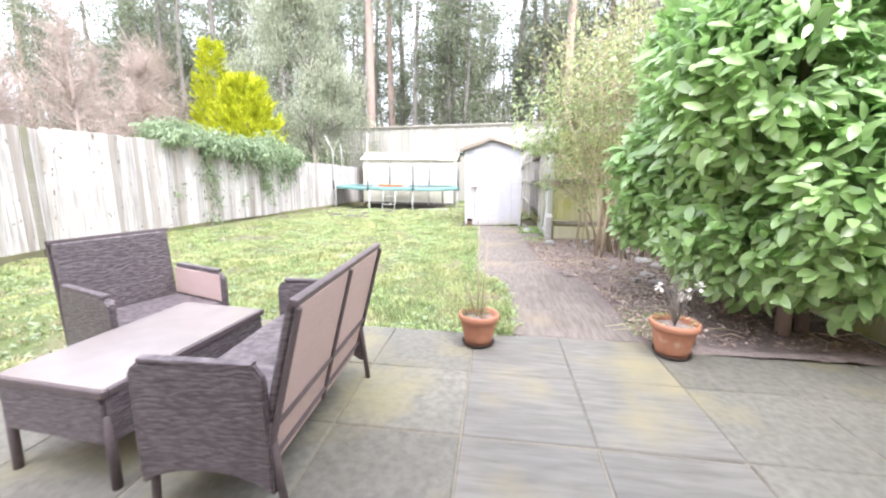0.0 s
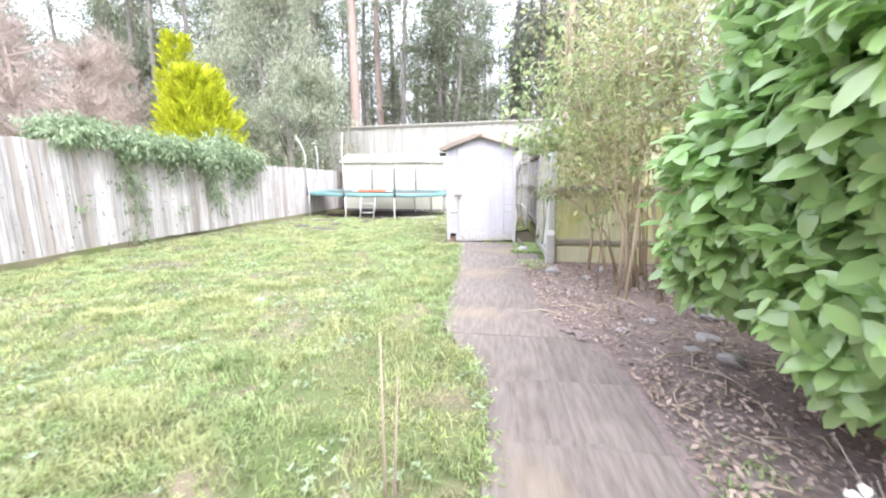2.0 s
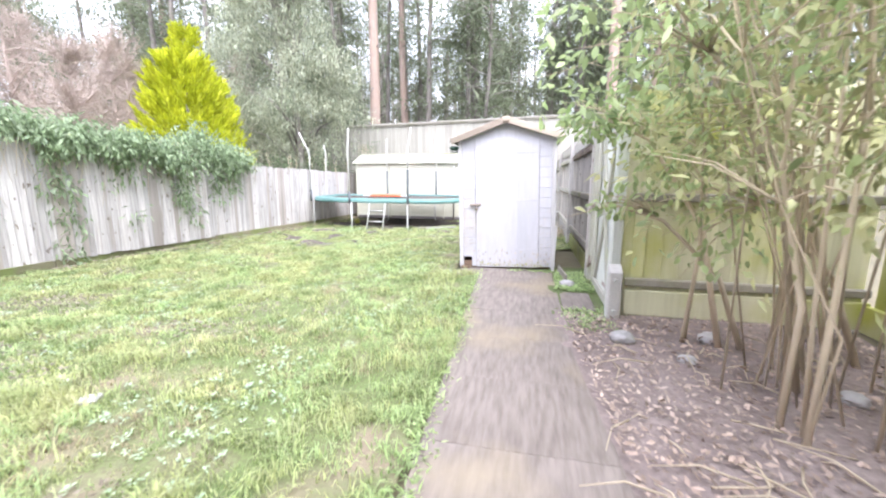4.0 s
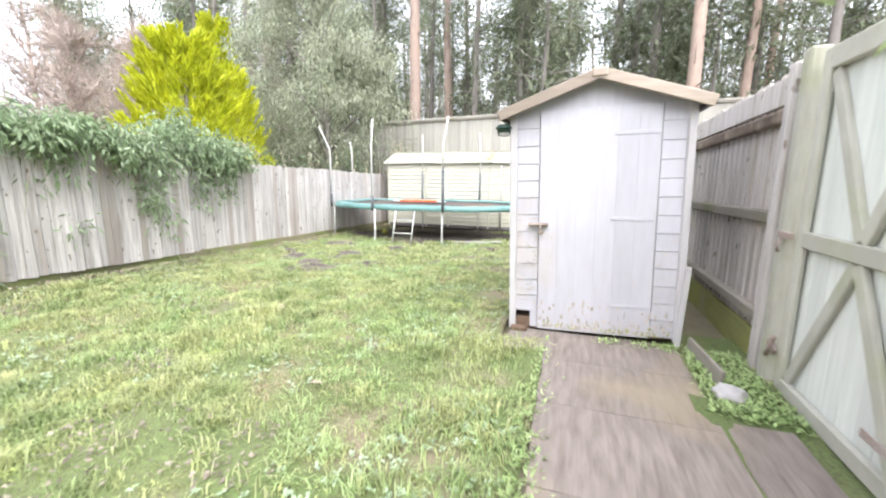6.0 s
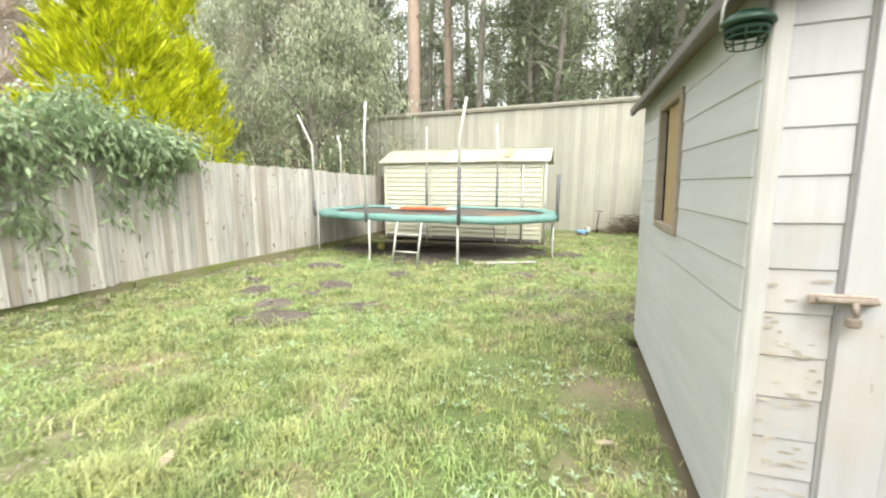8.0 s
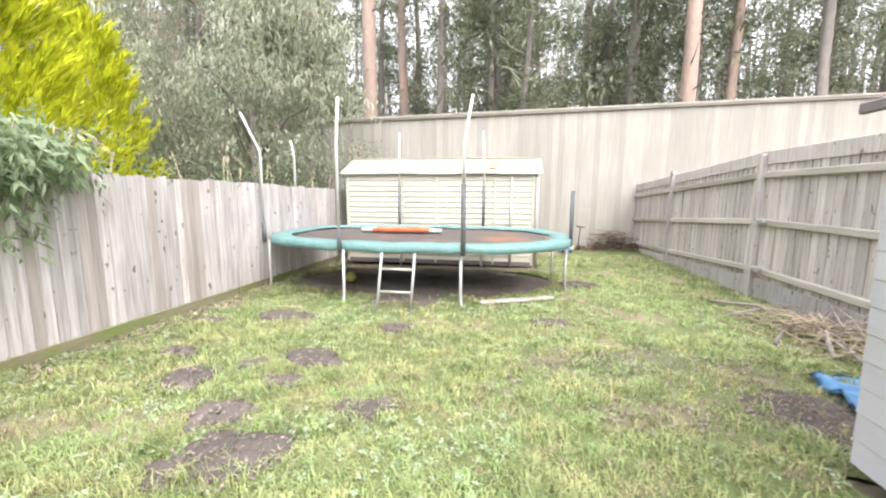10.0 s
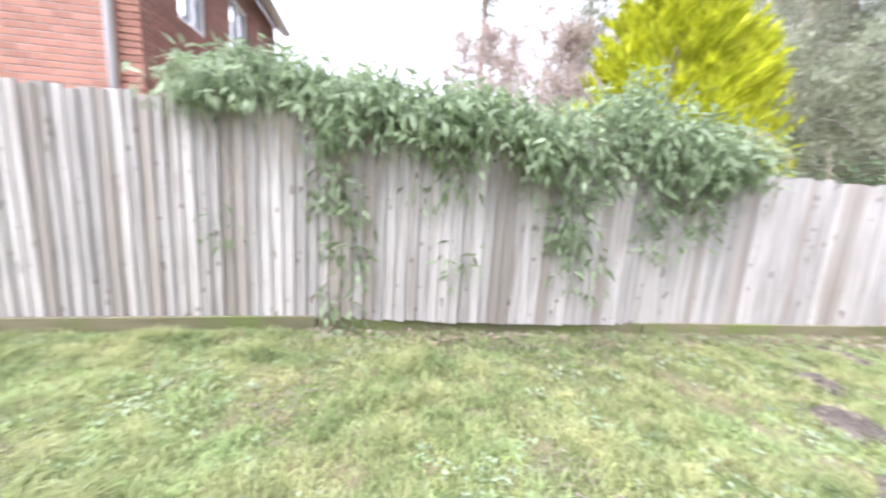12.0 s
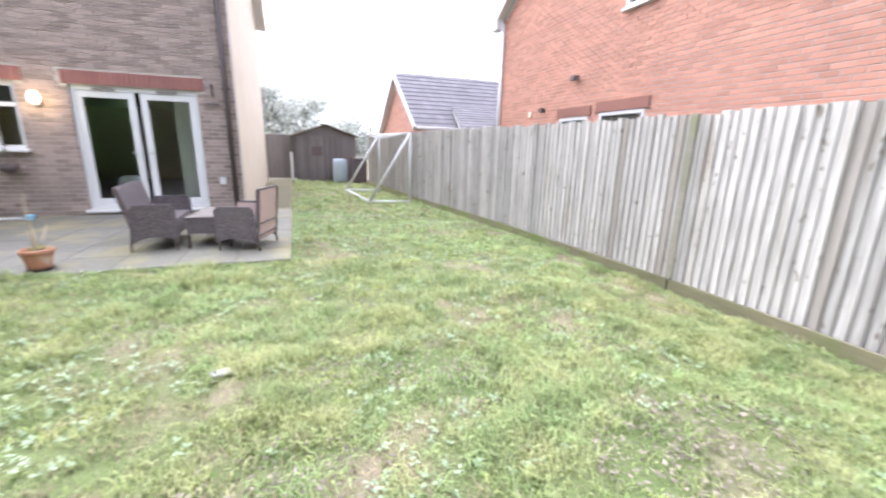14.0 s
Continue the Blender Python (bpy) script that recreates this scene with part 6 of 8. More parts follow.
def lay_bricks(parent, origin, along, w, h, material, joined, holes=(), limit=None, near=None):
    """Bricks proud of the mortar: those inside `near` (u0, v0, u1, v1) as parts, the rest as one mesh."""
    origin, along = Vector(origin), Vector(along).normalized()
    out = along.cross(Vector((0, 0, 1)))
    sites = brick_faces(origin, along, w, h, holes, limit)
    one = box(0.215, 0.03, 0.065, 0.004)
    me = bpy.data.meshes.new("brick")
    one.to_mesh(me)
    one.free()
    me.materials.append(material)
    turn = math.degrees(math.atan2(along.y, along.x))
    verts, faces, count = [], [], 0
    for c, v, ln in sites:
        p = origin + along * c + Vector((0, 0, v)) - out * 0.008
        if near and near[0] < c < near[2] and near[1] < v < near[3] and ln > 0.2 and count < 290:
            part("brick", me, None, parent, m=pose(*p, 0, 0, turn))
            count += 1
            continue
        k = len(verts)
        jut = out * (0.015 + rnd.uniform(-0.002, 0.002))
        for du, dv in ((-1, -1), (1, -1), (1, 1), (-1, 1)):
            verts.append(p + along * du * ln / 2 + Vector((0, 0, dv * 0.0325)) + jut)
        for du, dv in ((-1, -1), (1, -1), (1, 1), (-1, 1)):
            verts.append(p + along * du * ln / 2 + Vector((0, 0, dv * 0.0325)) - out * 0.015)
        faces += [(k, k + 1, k + 2, k + 3), (k, k + 4, k + 5, k + 1), (k + 1, k + 5, k + 6, k + 2), (k + 2, k + 6, k + 7, k + 3), (k + 3, k + 7, k + 4, k)]
    ob = part("brickwork", raw_mesh("brickwork", [tuple(v) for v in verts], faces), joined, parent)
    ob["kind"] = "stuff"


def tiled_roof(parent, e0, e1, r1, r0, name="roof", label="", course=0.3):
    """A tiled slope between eave e0-e1 and ridge r0-r1, in lapped courses of interlocking tiles."""
    e0, e1, r0, r1 = (Vector(v) for v in (e0, e1, r0, r1))
    n = max(2, int((r0 - e0).length / course))
    normal = (e1 - e0).cross(r0 - e0).normalized()
    if normal.z < 0:
        normal = -normal
    verts, faces = [], []
    for i in range(n):
        a0, a1 = e0.lerp(r0, i / n), e1.lerp(r1, i / n)
        b0, b1 = e0.lerp(r0, min(1, (i + 1.15) / n)), e1.lerp(r1, min(1, (i + 1.15) / n))
        m = max(1, int((a1 - a0).length / 0.33))
        for k in range(m):
            u0, u1 = k / m + 0.004, (k + 1) / m - 0.004
            j = len(verts)
            lo, hi = normal * 0.035, normal * 0.008
            for p, off in ((a0.lerp(a1, u0), lo), (a0.lerp(a1, u1), lo), (b0.lerp(b1, u1), hi), (b0.lerp(b1, u0), hi)):
                verts.append(p + off)
            for p in (a0.lerp(a1, u0), a0.lerp(a1, u1)):
                verts.append(p)
            faces += [(j, j + 1, j + 2, j + 3), (j, j + 4, j + 5, j + 1)]
    part(name, raw_mesh(name, [tuple(v) for v in verts], faces), TILE, parent, label)
    part("roof_underlay", prism((e0, e1, r1, r0), -normal * 0.03), TILE, parent)
    low = [p - normal * 0.031 for p in (e0, e1, r1, r0)]
    part("roof_deck", prism(low, -normal * 0.06), UPVC, parent, "white soffit and roof edge")


def window_unit(parent, m, w, h, mid=(), name="window", room=True):
    """A white window in its own x-y plane, facing +z."""
    win = part(name, frame_bm(w, h, 0.07, 0.08, None, mid), UPVC, parent, "white plastic window frame", m)
    part("pane", box(w - 0.1, h - 0.1, 0.012), PANE, win, m=pose(0, 0, -0.01))
    return win


def own_house():
    h = thing("house", "two-storey mixed brown brick house with white French doors", "house")
    x0, x1, y, top = -1.68, 6.5, -1.5, 5.3
    holes = [(0.62, 0.16, 2.52, 2.28), (3.22, 1.2, 4.42, 2.28)]     # from the corner x0 towards +x
    flip = [(x1 - x0 - c, b, x1 - x0 - a, d) for a, b, c, d in holes]
    bm = bmesh.new()
    wall_rect(bm, (x1, y, 0.05), (-1, 0, 0), (0, 0, 1), x1 - x0, top, 0.28, flip)
    part("wall", bm, MORTAR, h)
    lint = [(a - 0.12, d, c + 0.12, d + 0.26) for a, b, c, d in flip]
    lay_bricks(h, (x1, y, 0.05), (-1, 0, 0), x1 - x0, top, BRICK_BROWN, BRICK_BROWN_J, [*flip, *lint], near=(3.9, 0.1, 8.2, 2.2))
    # soldier-course lintels
    for a, b, c, d in holes:
        xa, xb = x0 + a - 0.12, x0 + c + 0.12
        k = int((xb - xa) / 0.075)
        for i in range(k):
            part("lintel_brick", box(0.068, 0.05, 0.215, 0.004), LINTEL, h, m=pose(xa + 0.0375 + 0.075 * i, y - 0.005, 0.05 + d + 0.125))
    # side wall in pale buff brick, with its gable
    part("side_wall", box(0.28, 7.2, top, at=(x0 + 0.14 + 0.0, -1.78 - 3.6, top / 2 + 0.05)), BUFF, h, "pale buff side wall")
    part("back_wall", box(x1 - x0, 0.28, top, at=((x0 + x1) / 2, -9.0, top / 2 + 0.05)), BUFF, h)
    part("end_wall", box(0.28, 7.2, top, at=(x1 - 0.14, -5.38, top / 2 + 0.05)), BUFF, h)
    part("ceiling_slab", box(x1 - x0 - 0.3, 7.2, 0.2, at=((x0 + x1) / 2, -5.3, 2.55)), DARK_ROOM, h)
    part("room_floor", box(x1 - x0 - 0.3, 7.2, 0.1, at=((x0 + x1) / 2, -5.3, 0.16)), DARK_ROOM, h)
    tiled_roof(h, (x0 - 0.3, y + 0.35, top), (x1 + 0.3, y + 0.35, top), (x1 + 0.3, -5.2, top + 2.7), (x0 - 0.3, -5.2, top + 2.7))
    tiled_roof(h, (x1 + 0.3, -9.3, top), (x0 - 0.3, -9.3, top), (x0 - 0.3, -5.2, top + 2.7), (x1 + 0.3, -5.2, top + 2.7))
    part("gable", prism(((x0, y, top), (x0, -9.1, top), (x0, -5.2, top + 2.6)), (0.2, 0, 0)), BUFF, h)
    for ya, yb in ((y + 0.4, -5.2), (-9.35, -5.2)):
        ln = math.hypot(yb - ya, 2.7)
        part("bargeboard", box(0.04, ln, 0.2, 0.01), BUFF, h, "cream bargeboard", pose(x0 - 0.3, (ya + yb) / 2, top + 1.3, math.degrees(math.atan2(2.7, yb - ya)), 0, 0))
    part("fascia", box(x1 - x0 + 0.6, 0.03, 0.2, 0.005, at=((x0 + x1) / 2, y + 0.34, top - 0.08)), UPVC, h)
    # French doors
    xa, xb = x0 + 0.62, x0 + 2.52
    cx, w, hh = (xa + xb) / 2, xb - xa, 2.12
    fd = part("french_doors", frame_bm(w, hh, 0.075, 0.1, pose(0, 0, 0, 90, 0, 180)), UPVC, h, "white plastic double French doors, shut", pose(cx, y - 0.09, 0.05 + 0.16 + hh / 2))
    for sx in (-1, 1):
        leaf = part("door_leaf", frame_bm(w / 2 - 0.09, hh - 0.16, 0.105, 0.06, pose(0, 0, 0, 90, 0, 180)), UPVC, fd, "white glazed door leaf", pose(sx * (w / 4 - 0.005), 0.01, 0))
        part("pane", box(w / 2 - 0.28, 0.012, hh - 0.34), PANE, leaf)
        part("vent", box(0.32, 0.02, 0.03, 0.004, (0, 0.06, hh / 2 - 0.045)), DARK_TIMBER, leaf, "dark trickle vent")
        part("handle", tube([(-sx * (w / 4 - 0.1), 0.05, -0.05), (-sx * (w / 4 - 0.1), 0.09, -0.05), (-sx * (w / 4 - 0.22), 0.09, -0.05)], 0.01, 8), GALV, leaf, "steel lever handle")
    part("door_sill", box(w + 0.1, 0.16, 0.05, 0.008, (cx, y + 0.0, 0.18)), UPVC, h, "white door sill")
    # window
    wx = x0 + 3.82
    win = window_unit(h, pose(wx, y - 0.09, 0.05 + 1.74, 90, 0, 180), 1.2, 1.08, (("v", 0.2), ("h", 0.18)))
    part("window_sill", box(1.3, 0.18, 0.05, 0.01, (wx, y + 0.03, 1.23)), UPVC, h, "white window sill")
    part("curtain", box(0.32, 0.03, 2.0, 0.01, (xa + 0.35, y - 0.5, 1.2)), CURTAIN, h, "pale curtain inside the doors")
    part("chair_inside", box(0.4, 0.4, 0.5, 0.05, (xb - 0.45, y - 0.8, 0.5)), WHITE_PLASTIC, h, "white seat seen inside")
    # downpipe at the corner
    dp = bmesh.new()
    tube([(x0 + 0.13, y + 0.06, 0.1), (x0 + 0.13, y + 0.06, 5.1)], 0.045, 12, dp)
    part("downpipe", dp, PIPE_DARK, h, "dark brown plastic downpipe")
    for z in (0.6, 2.4, 4.2):
        part("pipe_clip", box(0.13, 0.06, 0.04, 0.006, (x0 + 0.13, y + 0.04, z)), PIPE_DARK, h)
    part("socket_box", box(0.1, 0.07, 0.13, 0.015, (x0 + 0.34, y + 0.03, 0.72), seg=2), UPVC, h, "white outdoor socket box")
    part("alarm_bracket", box(0.03, 0.14, 0.22, 0.01, (x0 + 0.36, y + 0.07, 2.36)), RATTAN_FRAME, h, "black hanging basket bracket")
    part("bracket_arm", box(0.22, 0.05, 0.04, 0.01, (x0 + 0.36, y + 0.07, 2.12)), RATTAN_FRAME, h)


own_house()

lamp = thing("wall_lamp", "lit outdoor wall lamp beside the French doors", "lamp", pose(1.26, -1.5, 2.02))
part("backplate", box(0.1, 0.03, 0.16, 0.01, (0, 0.012, 0)), RATTAN_FRAME, lamp)
part("arm", tube([(0, 0.02, 0), (0, 0.1, 0.02), (0, 0.12, 0.0)], 0.012, 8), RATTAN_FRAME, lamp)
part("shade", lathe([(0.03, -0.02), (0.07, 0.02), (0.075, 0.1), (0.05, 0.17), (0.02, 0.19)], 18), LAMP_GLOW, lamp, "glowing warm glass shade", pose(0, 0.13, -0.02))
glow = bpy.data.lights.new("lamp_light", "POINT")
glow.energy, glow.color, glow.shadow_soft_size = 3, (1.0, 0.75, 0.45), 0.08
g_ob = new("lamp_light", glow)
g_ob.location = (1.26, -1.24, 2.06)
basket = thing("hanging_basket", "dark empty hanging basket with faded pink flower by the wall", "basket", pose(1.78, -1.36, 1.0))
part("bowl", lathe([(0.03, -0.14), (0.1, -0.1), (0.14, 0.0), (0.13, 0.0), (0.09, -0.08)], 20), RATTAN_FRAME, basket)
part("bracket", tube([(0, -0.14, 0.3), (0, 0.0, 0.32), (0, 0.0, 0.2)], 0.01, 6), RATTAN_FRAME, basket)
for k in range(3):
    a = 2.1 * k
    part("chain", tube([(0.13 * math.cos(a), 0.13 * math.sin(a), 0), (0, 0, 0.22)], 0.004, 5), RATTAN_FRAME, basket)
part("flower", leaves("flower", np.array([[-0.2, 0.02, -0.02]] * 9), rng.normal(size=(9, 3)), np.tile([0, 0.3, 1.0], (9, 1)), 0.05, 0.035), RATTAN_TAN, basket, "faded pink flower head")
hose = thing("garden_hose", "white pipe with a blue end lying at the house wall", "pipe", pose(0, 0, 0))
part("pipe", tube([(2.6, -1.3, 0.62), (2.45, -1.25, 0.2), (2.3, -1.1, 0.145), (1.6, -1.05, 0.14)], 0.025, 8), WHITE_PLASTIC, hose)
part("connector", box(0.12, 0.1, 0.1, 0.02, (1.5, -1.05, 0.165)), BLUE_TARP, hose, "blue pipe end")


def neighbour_house():
    h = thing("neighbour_house", "orange-red brick two-storey house end behind the fence", "house")
    x, ya, yb, eave, ridge = -8.5, -3.85, 5.45, 4.95, 8.2
    ln = yb - ya
    mid = ln / 2
    holes = [(3.05, 0.9, 4.0, 2.16), (4.35, 0.9, 5.5, 2.2), (4.75, 3.95, 5.45, 5.0)]
    bm = bmesh.new()
    wall_rect(bm, (x, ya, 0.0), (0, 1, 0), (0, 0, 1), ln, eave, 0.28, holes[:2] + [(4.75, 3.95, 5.45, eave)])
    part("wall", bm, MORTAR, h)
    part("gable", prism(((x, ya, eave), (x, yb, eave), (x, ya + mid, ridge)), (-0.2, 0, 0)), MORTAR, h)
    heads = [(a - 0.1, d, c + 0.1, d + 0.2) for a, b, c, d in holes[:2]]
    lay_bricks(h, (x, ya, 0.0), (0, 1, 0), ln, ridge, BRICK_RED, BRICK_RED_J, [*holes, *heads],
               limit=lambda u, v: v > 1.2 and v < eave + (ridge - eave) * min(u, ln - u) / mid - 0.06, near=(5.6, 1.75, 9.0, 3.3))
    for a, b, c, d in heads:
        part("lintel", box(0.06, c - a, 0.2, 0.006, (x + 0.01, ya + (a + c) / 2, (b + d) / 2)), BRICK_DARK, h, "dull red lintel")
    for a, b, c, d in holes:
        w = window_unit(h, pose(x - 0.02, ya + (a + c) / 2, (b + d) / 2, 90, 0, 90), c - a, d - b, (("h", d - b - (d - b) / 2 - 0.3),))
        part("window_sill", box(0.12, c - a + 0.1, 0.05, 0.008, (x + 0.02, ya + (a + c) / 2, b - 0.02)), UPVC, h, "white window sill")
    part("room_back", box(0.1, ln - 0.6, 4.8, at=(x - 1.6, ya + mid, 2.5)), DARK_ROOM, h)
    # return wall: its shade is put into the darker brick colour
    bm = bmesh.new()
    wall_rect(bm, (x, yb, 0.0), (-1, 0, 0), (0, 0, 1), 7.0, eave, 0.28, [(1.0, 3.2, 2.0, 4.4), (3.2, 3.2, 4.4, 4.4)])
    part("side_wall", bm, BRICK_DARK, h, "red brown brick return wall, its shade in the colour")
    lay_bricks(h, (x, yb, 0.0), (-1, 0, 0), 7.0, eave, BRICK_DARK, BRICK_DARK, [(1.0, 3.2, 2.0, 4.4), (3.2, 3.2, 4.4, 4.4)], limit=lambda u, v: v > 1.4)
    for u in (1.5, 3.8):
        w = window_unit(h, pose(x - u, yb - 0.06, 3.8, 90, 0, 180), 1.0 if u < 2 else 1.2, 1.2, (("v", 0.0),))
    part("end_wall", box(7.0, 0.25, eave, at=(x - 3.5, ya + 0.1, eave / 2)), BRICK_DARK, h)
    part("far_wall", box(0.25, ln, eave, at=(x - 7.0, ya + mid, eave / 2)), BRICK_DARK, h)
    tiled_roof(h, (x + 0.2, yb + 0.35, eave - 0.1), (x - 7.2, yb + 0.35, eave - 0.1), (x - 7.2, ya + mid, ridge + 0.1), (x + 0.2, ya + mid, ridge + 0.1))
    tiled_roof(h, (x - 7.2, ya - 0.35, eave - 0.1), (x + 0.2, ya - 0.35, eave - 0.1), (x + 0.2, ya + mid, ridge + 0.1), (x - 7.2, ya + mid, ridge + 0.1))
    for y0 in (ya - 0.35, yb + 0.35):
        rise, run = ridge - eave + 0.2, ya + mid - y0
        part("bargeboard", box(0.05, math.hypot(rise, run), 0.22, 0.01), UPVC, h, "white bargeboard", pose(x + 0.22, (y0 + ya + mid) / 2, (ridge + eave) / 2, math.degrees(math.atan2(rise, run)), 0, 0))
        part("soffit_box", box(0.25, 0.36, 0.26, 0.01), UPVC, h, "white boxed eave end", pose(x + 0.1, y0 + (0.16 if y0 < 0 else -0.16), eave - 0.1))
    part("gutter", box(7.2, 0.12, 0.1, 0.02, (x - 3.5, yb + 0.38, eave - 0.1)), UPVC, h, "white gutter")
    part("downpipe", tube([(x + 0.06, yb - 0.28, 0.1), (x + 0.06, yb - 0.28, eave - 0.2), (x + 0.06, yb - 0.05, eave)], 0.05, 10), UPVC, h, "white plastic downpipe")
    part("downpipe", tube([(x + 0.05, ya + 0.06, 0.1), (x + 0.05, ya + 0.06, eave - 0.1)], 0.045, 10), UPVC, h, "white plastic downpipe")
    lampb = part("flood_lamp", box(0.12, 0.16, 0.1, 0.02, (x + 0.1, ya + 3.55, 2.95), seg=2), RATTAN_FRAME, h, "small dark security lamp")
    part("flue", tube([(x, ya + 2.35, 2.38), (x + 0.14, ya + 2.35, 2.38)], 0.05, 12), RATTAN_FRAME, h, "dark boiler flue")
    part("vent_cover", box(0.04, 0.14, 0.14, 0.01, (x + 0.02, ya + 1.75, 2.32)), BUFF, h, "pale square vent")


neighbour_house()


def garage():
    h = thing("garage", "red brick garage with a grey tiled pitched roof", "garage")
    x, ya, yb, eave, ridge = -7.0, -13.6, -6.9, 2.15, 4.45
    mid = (ya + yb) / 2
    part("wall", box(7.0, yb - ya - 0.5, eave, at=(x - 3.5, mid, eave / 2)), BRICK_RED_J, h)
    part("gable", prism(((x + 0.02, ya + 0.2, eave - 0.1), (x + 0.02, yb - 0.2, eave - 0.1), (x + 0.02, mid, ridge - 0.12)), (-0.2, 0, 0)), MORTAR, h)
    lay_bricks(h, (x + 0.02, ya, 0.0), (0, 1, 0), yb - ya, ridge, BRICK_RED, BRICK_RED_J, limit=lambda u, v: v > 1.5 and (v < eave or v < eave + (ridge - eave) * (min(u, yb - ya - u)) / (mid - ya) - 0.15))
    tiled_roof(h, (x + 0.25, yb, eave - 0.05), (x - 7.4, yb, eave - 0.05), (x - 7.4, mid, ridge), (x + 0.25, mid, ridge))
    tiled_roof(h, (x - 7.4, ya, eave - 0.05), (x + 0.25, ya, eave - 0.05), (x + 0.25, mid, ridge), (x - 7.4, mid, ridge))
    for y0 in (ya, yb):
        rise, run = ridge - eave, mid - y0
        part("bargeboard", box(0.05, math.hypot(rise, run), 0.18, 0.01), UPVC, h, "white bargeboard", pose(x + 0.27, (y0 + mid) / 2, (ridge + eave) / 2 - 0.06, math.degrees(math.atan2(rise, run)), 0, 0))
    part("gutter", box(7.4, 0.12, 0.1, 0.02, (x - 3.5, yb + 0.05, eave - 0.05)), UPVC, h, "white gutter")
    # lower roof joining in front
    tiled_roof(h, (x - 1.0, yb + 1.3, eave - 0.1), (x - 3.8, yb + 1.3, eave - 0.1), (x - 3.2, yb - 1.2, eave + 0.85), (x - 1.6, yb - 1.2, eave + 0.85), "porch_roof")
    part("porch_wall", box(2.6, 1.4, eave - 0.1, at=(x - 2.4, yb + 0.55, eave / 2 - 0.05)), BRICK_RED_J, h)
    part("porch_gutter", box(2.9, 0.1, 0.09, 0.02, (x - 2.4, yb + 1.34, eave - 0.12)), UPVC, h)


garage()


def far_shed():
    s = thing("dark_shed", "dark timber shed at the end of the side passage", "shed")
    x0, x1, y, eave, ridge = -5.0, -2.7, -9.5, 1.75, 2.15
    n = 22
    for k in range(n):
        w = (x1 - x0) / n
        part("board", box(w - 0.006, 0.03, eave - 0.03, 0.004, (x0 + w * (k + 0.5), y, eave / 2 + 0.04)), DARK_TIMBER, s)
    part("gable", gable_tri(x0, x1, y, eave, ridge), DARK_TIMBER, s)
    part("body", box(x1 - x0 - 0.04, 1.8, eave - 0.05, at=((x0 + x1) / 2, y - 0.95, eave / 2)), DARK_TIMBER, s)
    for sd in (-1, 1):
        run = (x1 - x0) / 2 + 0.12
        a = math.degrees(math.atan2(ridge - eave, (x1 - x0) / 2))
        ln = run / math.cos(radians(a))
        part("roof_panel", box(ln, 2.1, 0.04, 0.006, ((x0 + x1) / 2 + sd * run / 2, y - 0.9, (ridge + eave) / 2 + 0.04), (0, sd * a, 0)), FELT, s)
    part("window", box(0.4, 0.02, 0.35, 0.004, (x0 + 1.5, y + 0.02, 1.2)), RATTAN_FRAME, s, "small dark window")


def gable_tri(x0, x1, y, z0, z1):
    bm = bmesh.new()
    pts = [(x0, z0), (x1, z0), ((x0 + x1) / 2, z1)]
    a = [bm.verts.new((x, y, z)) for x, z in pts]
    b = [bm.verts.new((x, y - 0.1, z)) for x, z in pts]
    bm.faces.new(a), bm.faces.new(b[::-1])
    for k in range(3):
        bm.faces.new((a[k], b[k], b[(k + 1) % 3], a[(k + 1) % 3]))
    bmesh.ops.recalc_face_normals(bm, faces=bm.faces[:])
    return bm


far_shed()
bins = thing("wheelie_bin", "dark wheeled bin with a pale front by the far shed", "bin", pose(-5.0, -8.6, 0.03))
part("body", box(0.5, 0.55, 0.85, 0.04, (0, 0, 0.45), seg=2), RATTAN_FRAME, bins)
part("lid", box(0.54, 0.6, 0.06, 0.02, (0, 0, 0.92), seg=2), RATTAN_FRAME, bins)
drum = thing("barrel", "pale blue plastic barrel at the side passage end", "barrel", pose(-4.3, -8.9, 0.03))
part("body", lathe([(0.24, 0), (0.27, 0.1), (0.28, 0.45), (0.27, 0.8), (0.24, 0.88), (0.2, 0.9)], 24), surface("pale_blue_plastic", (0.42, 0.48, 0.55), (0.38, 0.44, 0.5), (0.3, 0.35, 0.4), rough=0.4), drum)
pf = thing("fence_passage", "dark board fence closing the side passage", "fence", kind="structure")
for k in range(15):
    part("board", box(0.1, 0.025, 1.7, 0.004, (-1.4 - 0.105 * k * 0.9 + 0.0, -10.2, 0.95)), DARK_TIMBER, pf)
pp = tagged(part("white_post", box(0.09, 0.09, 1.1, 0.01, (-2.55, -9.3, 0.6)), WHITE_PLASTIC), "white post before the dark shed", "post")

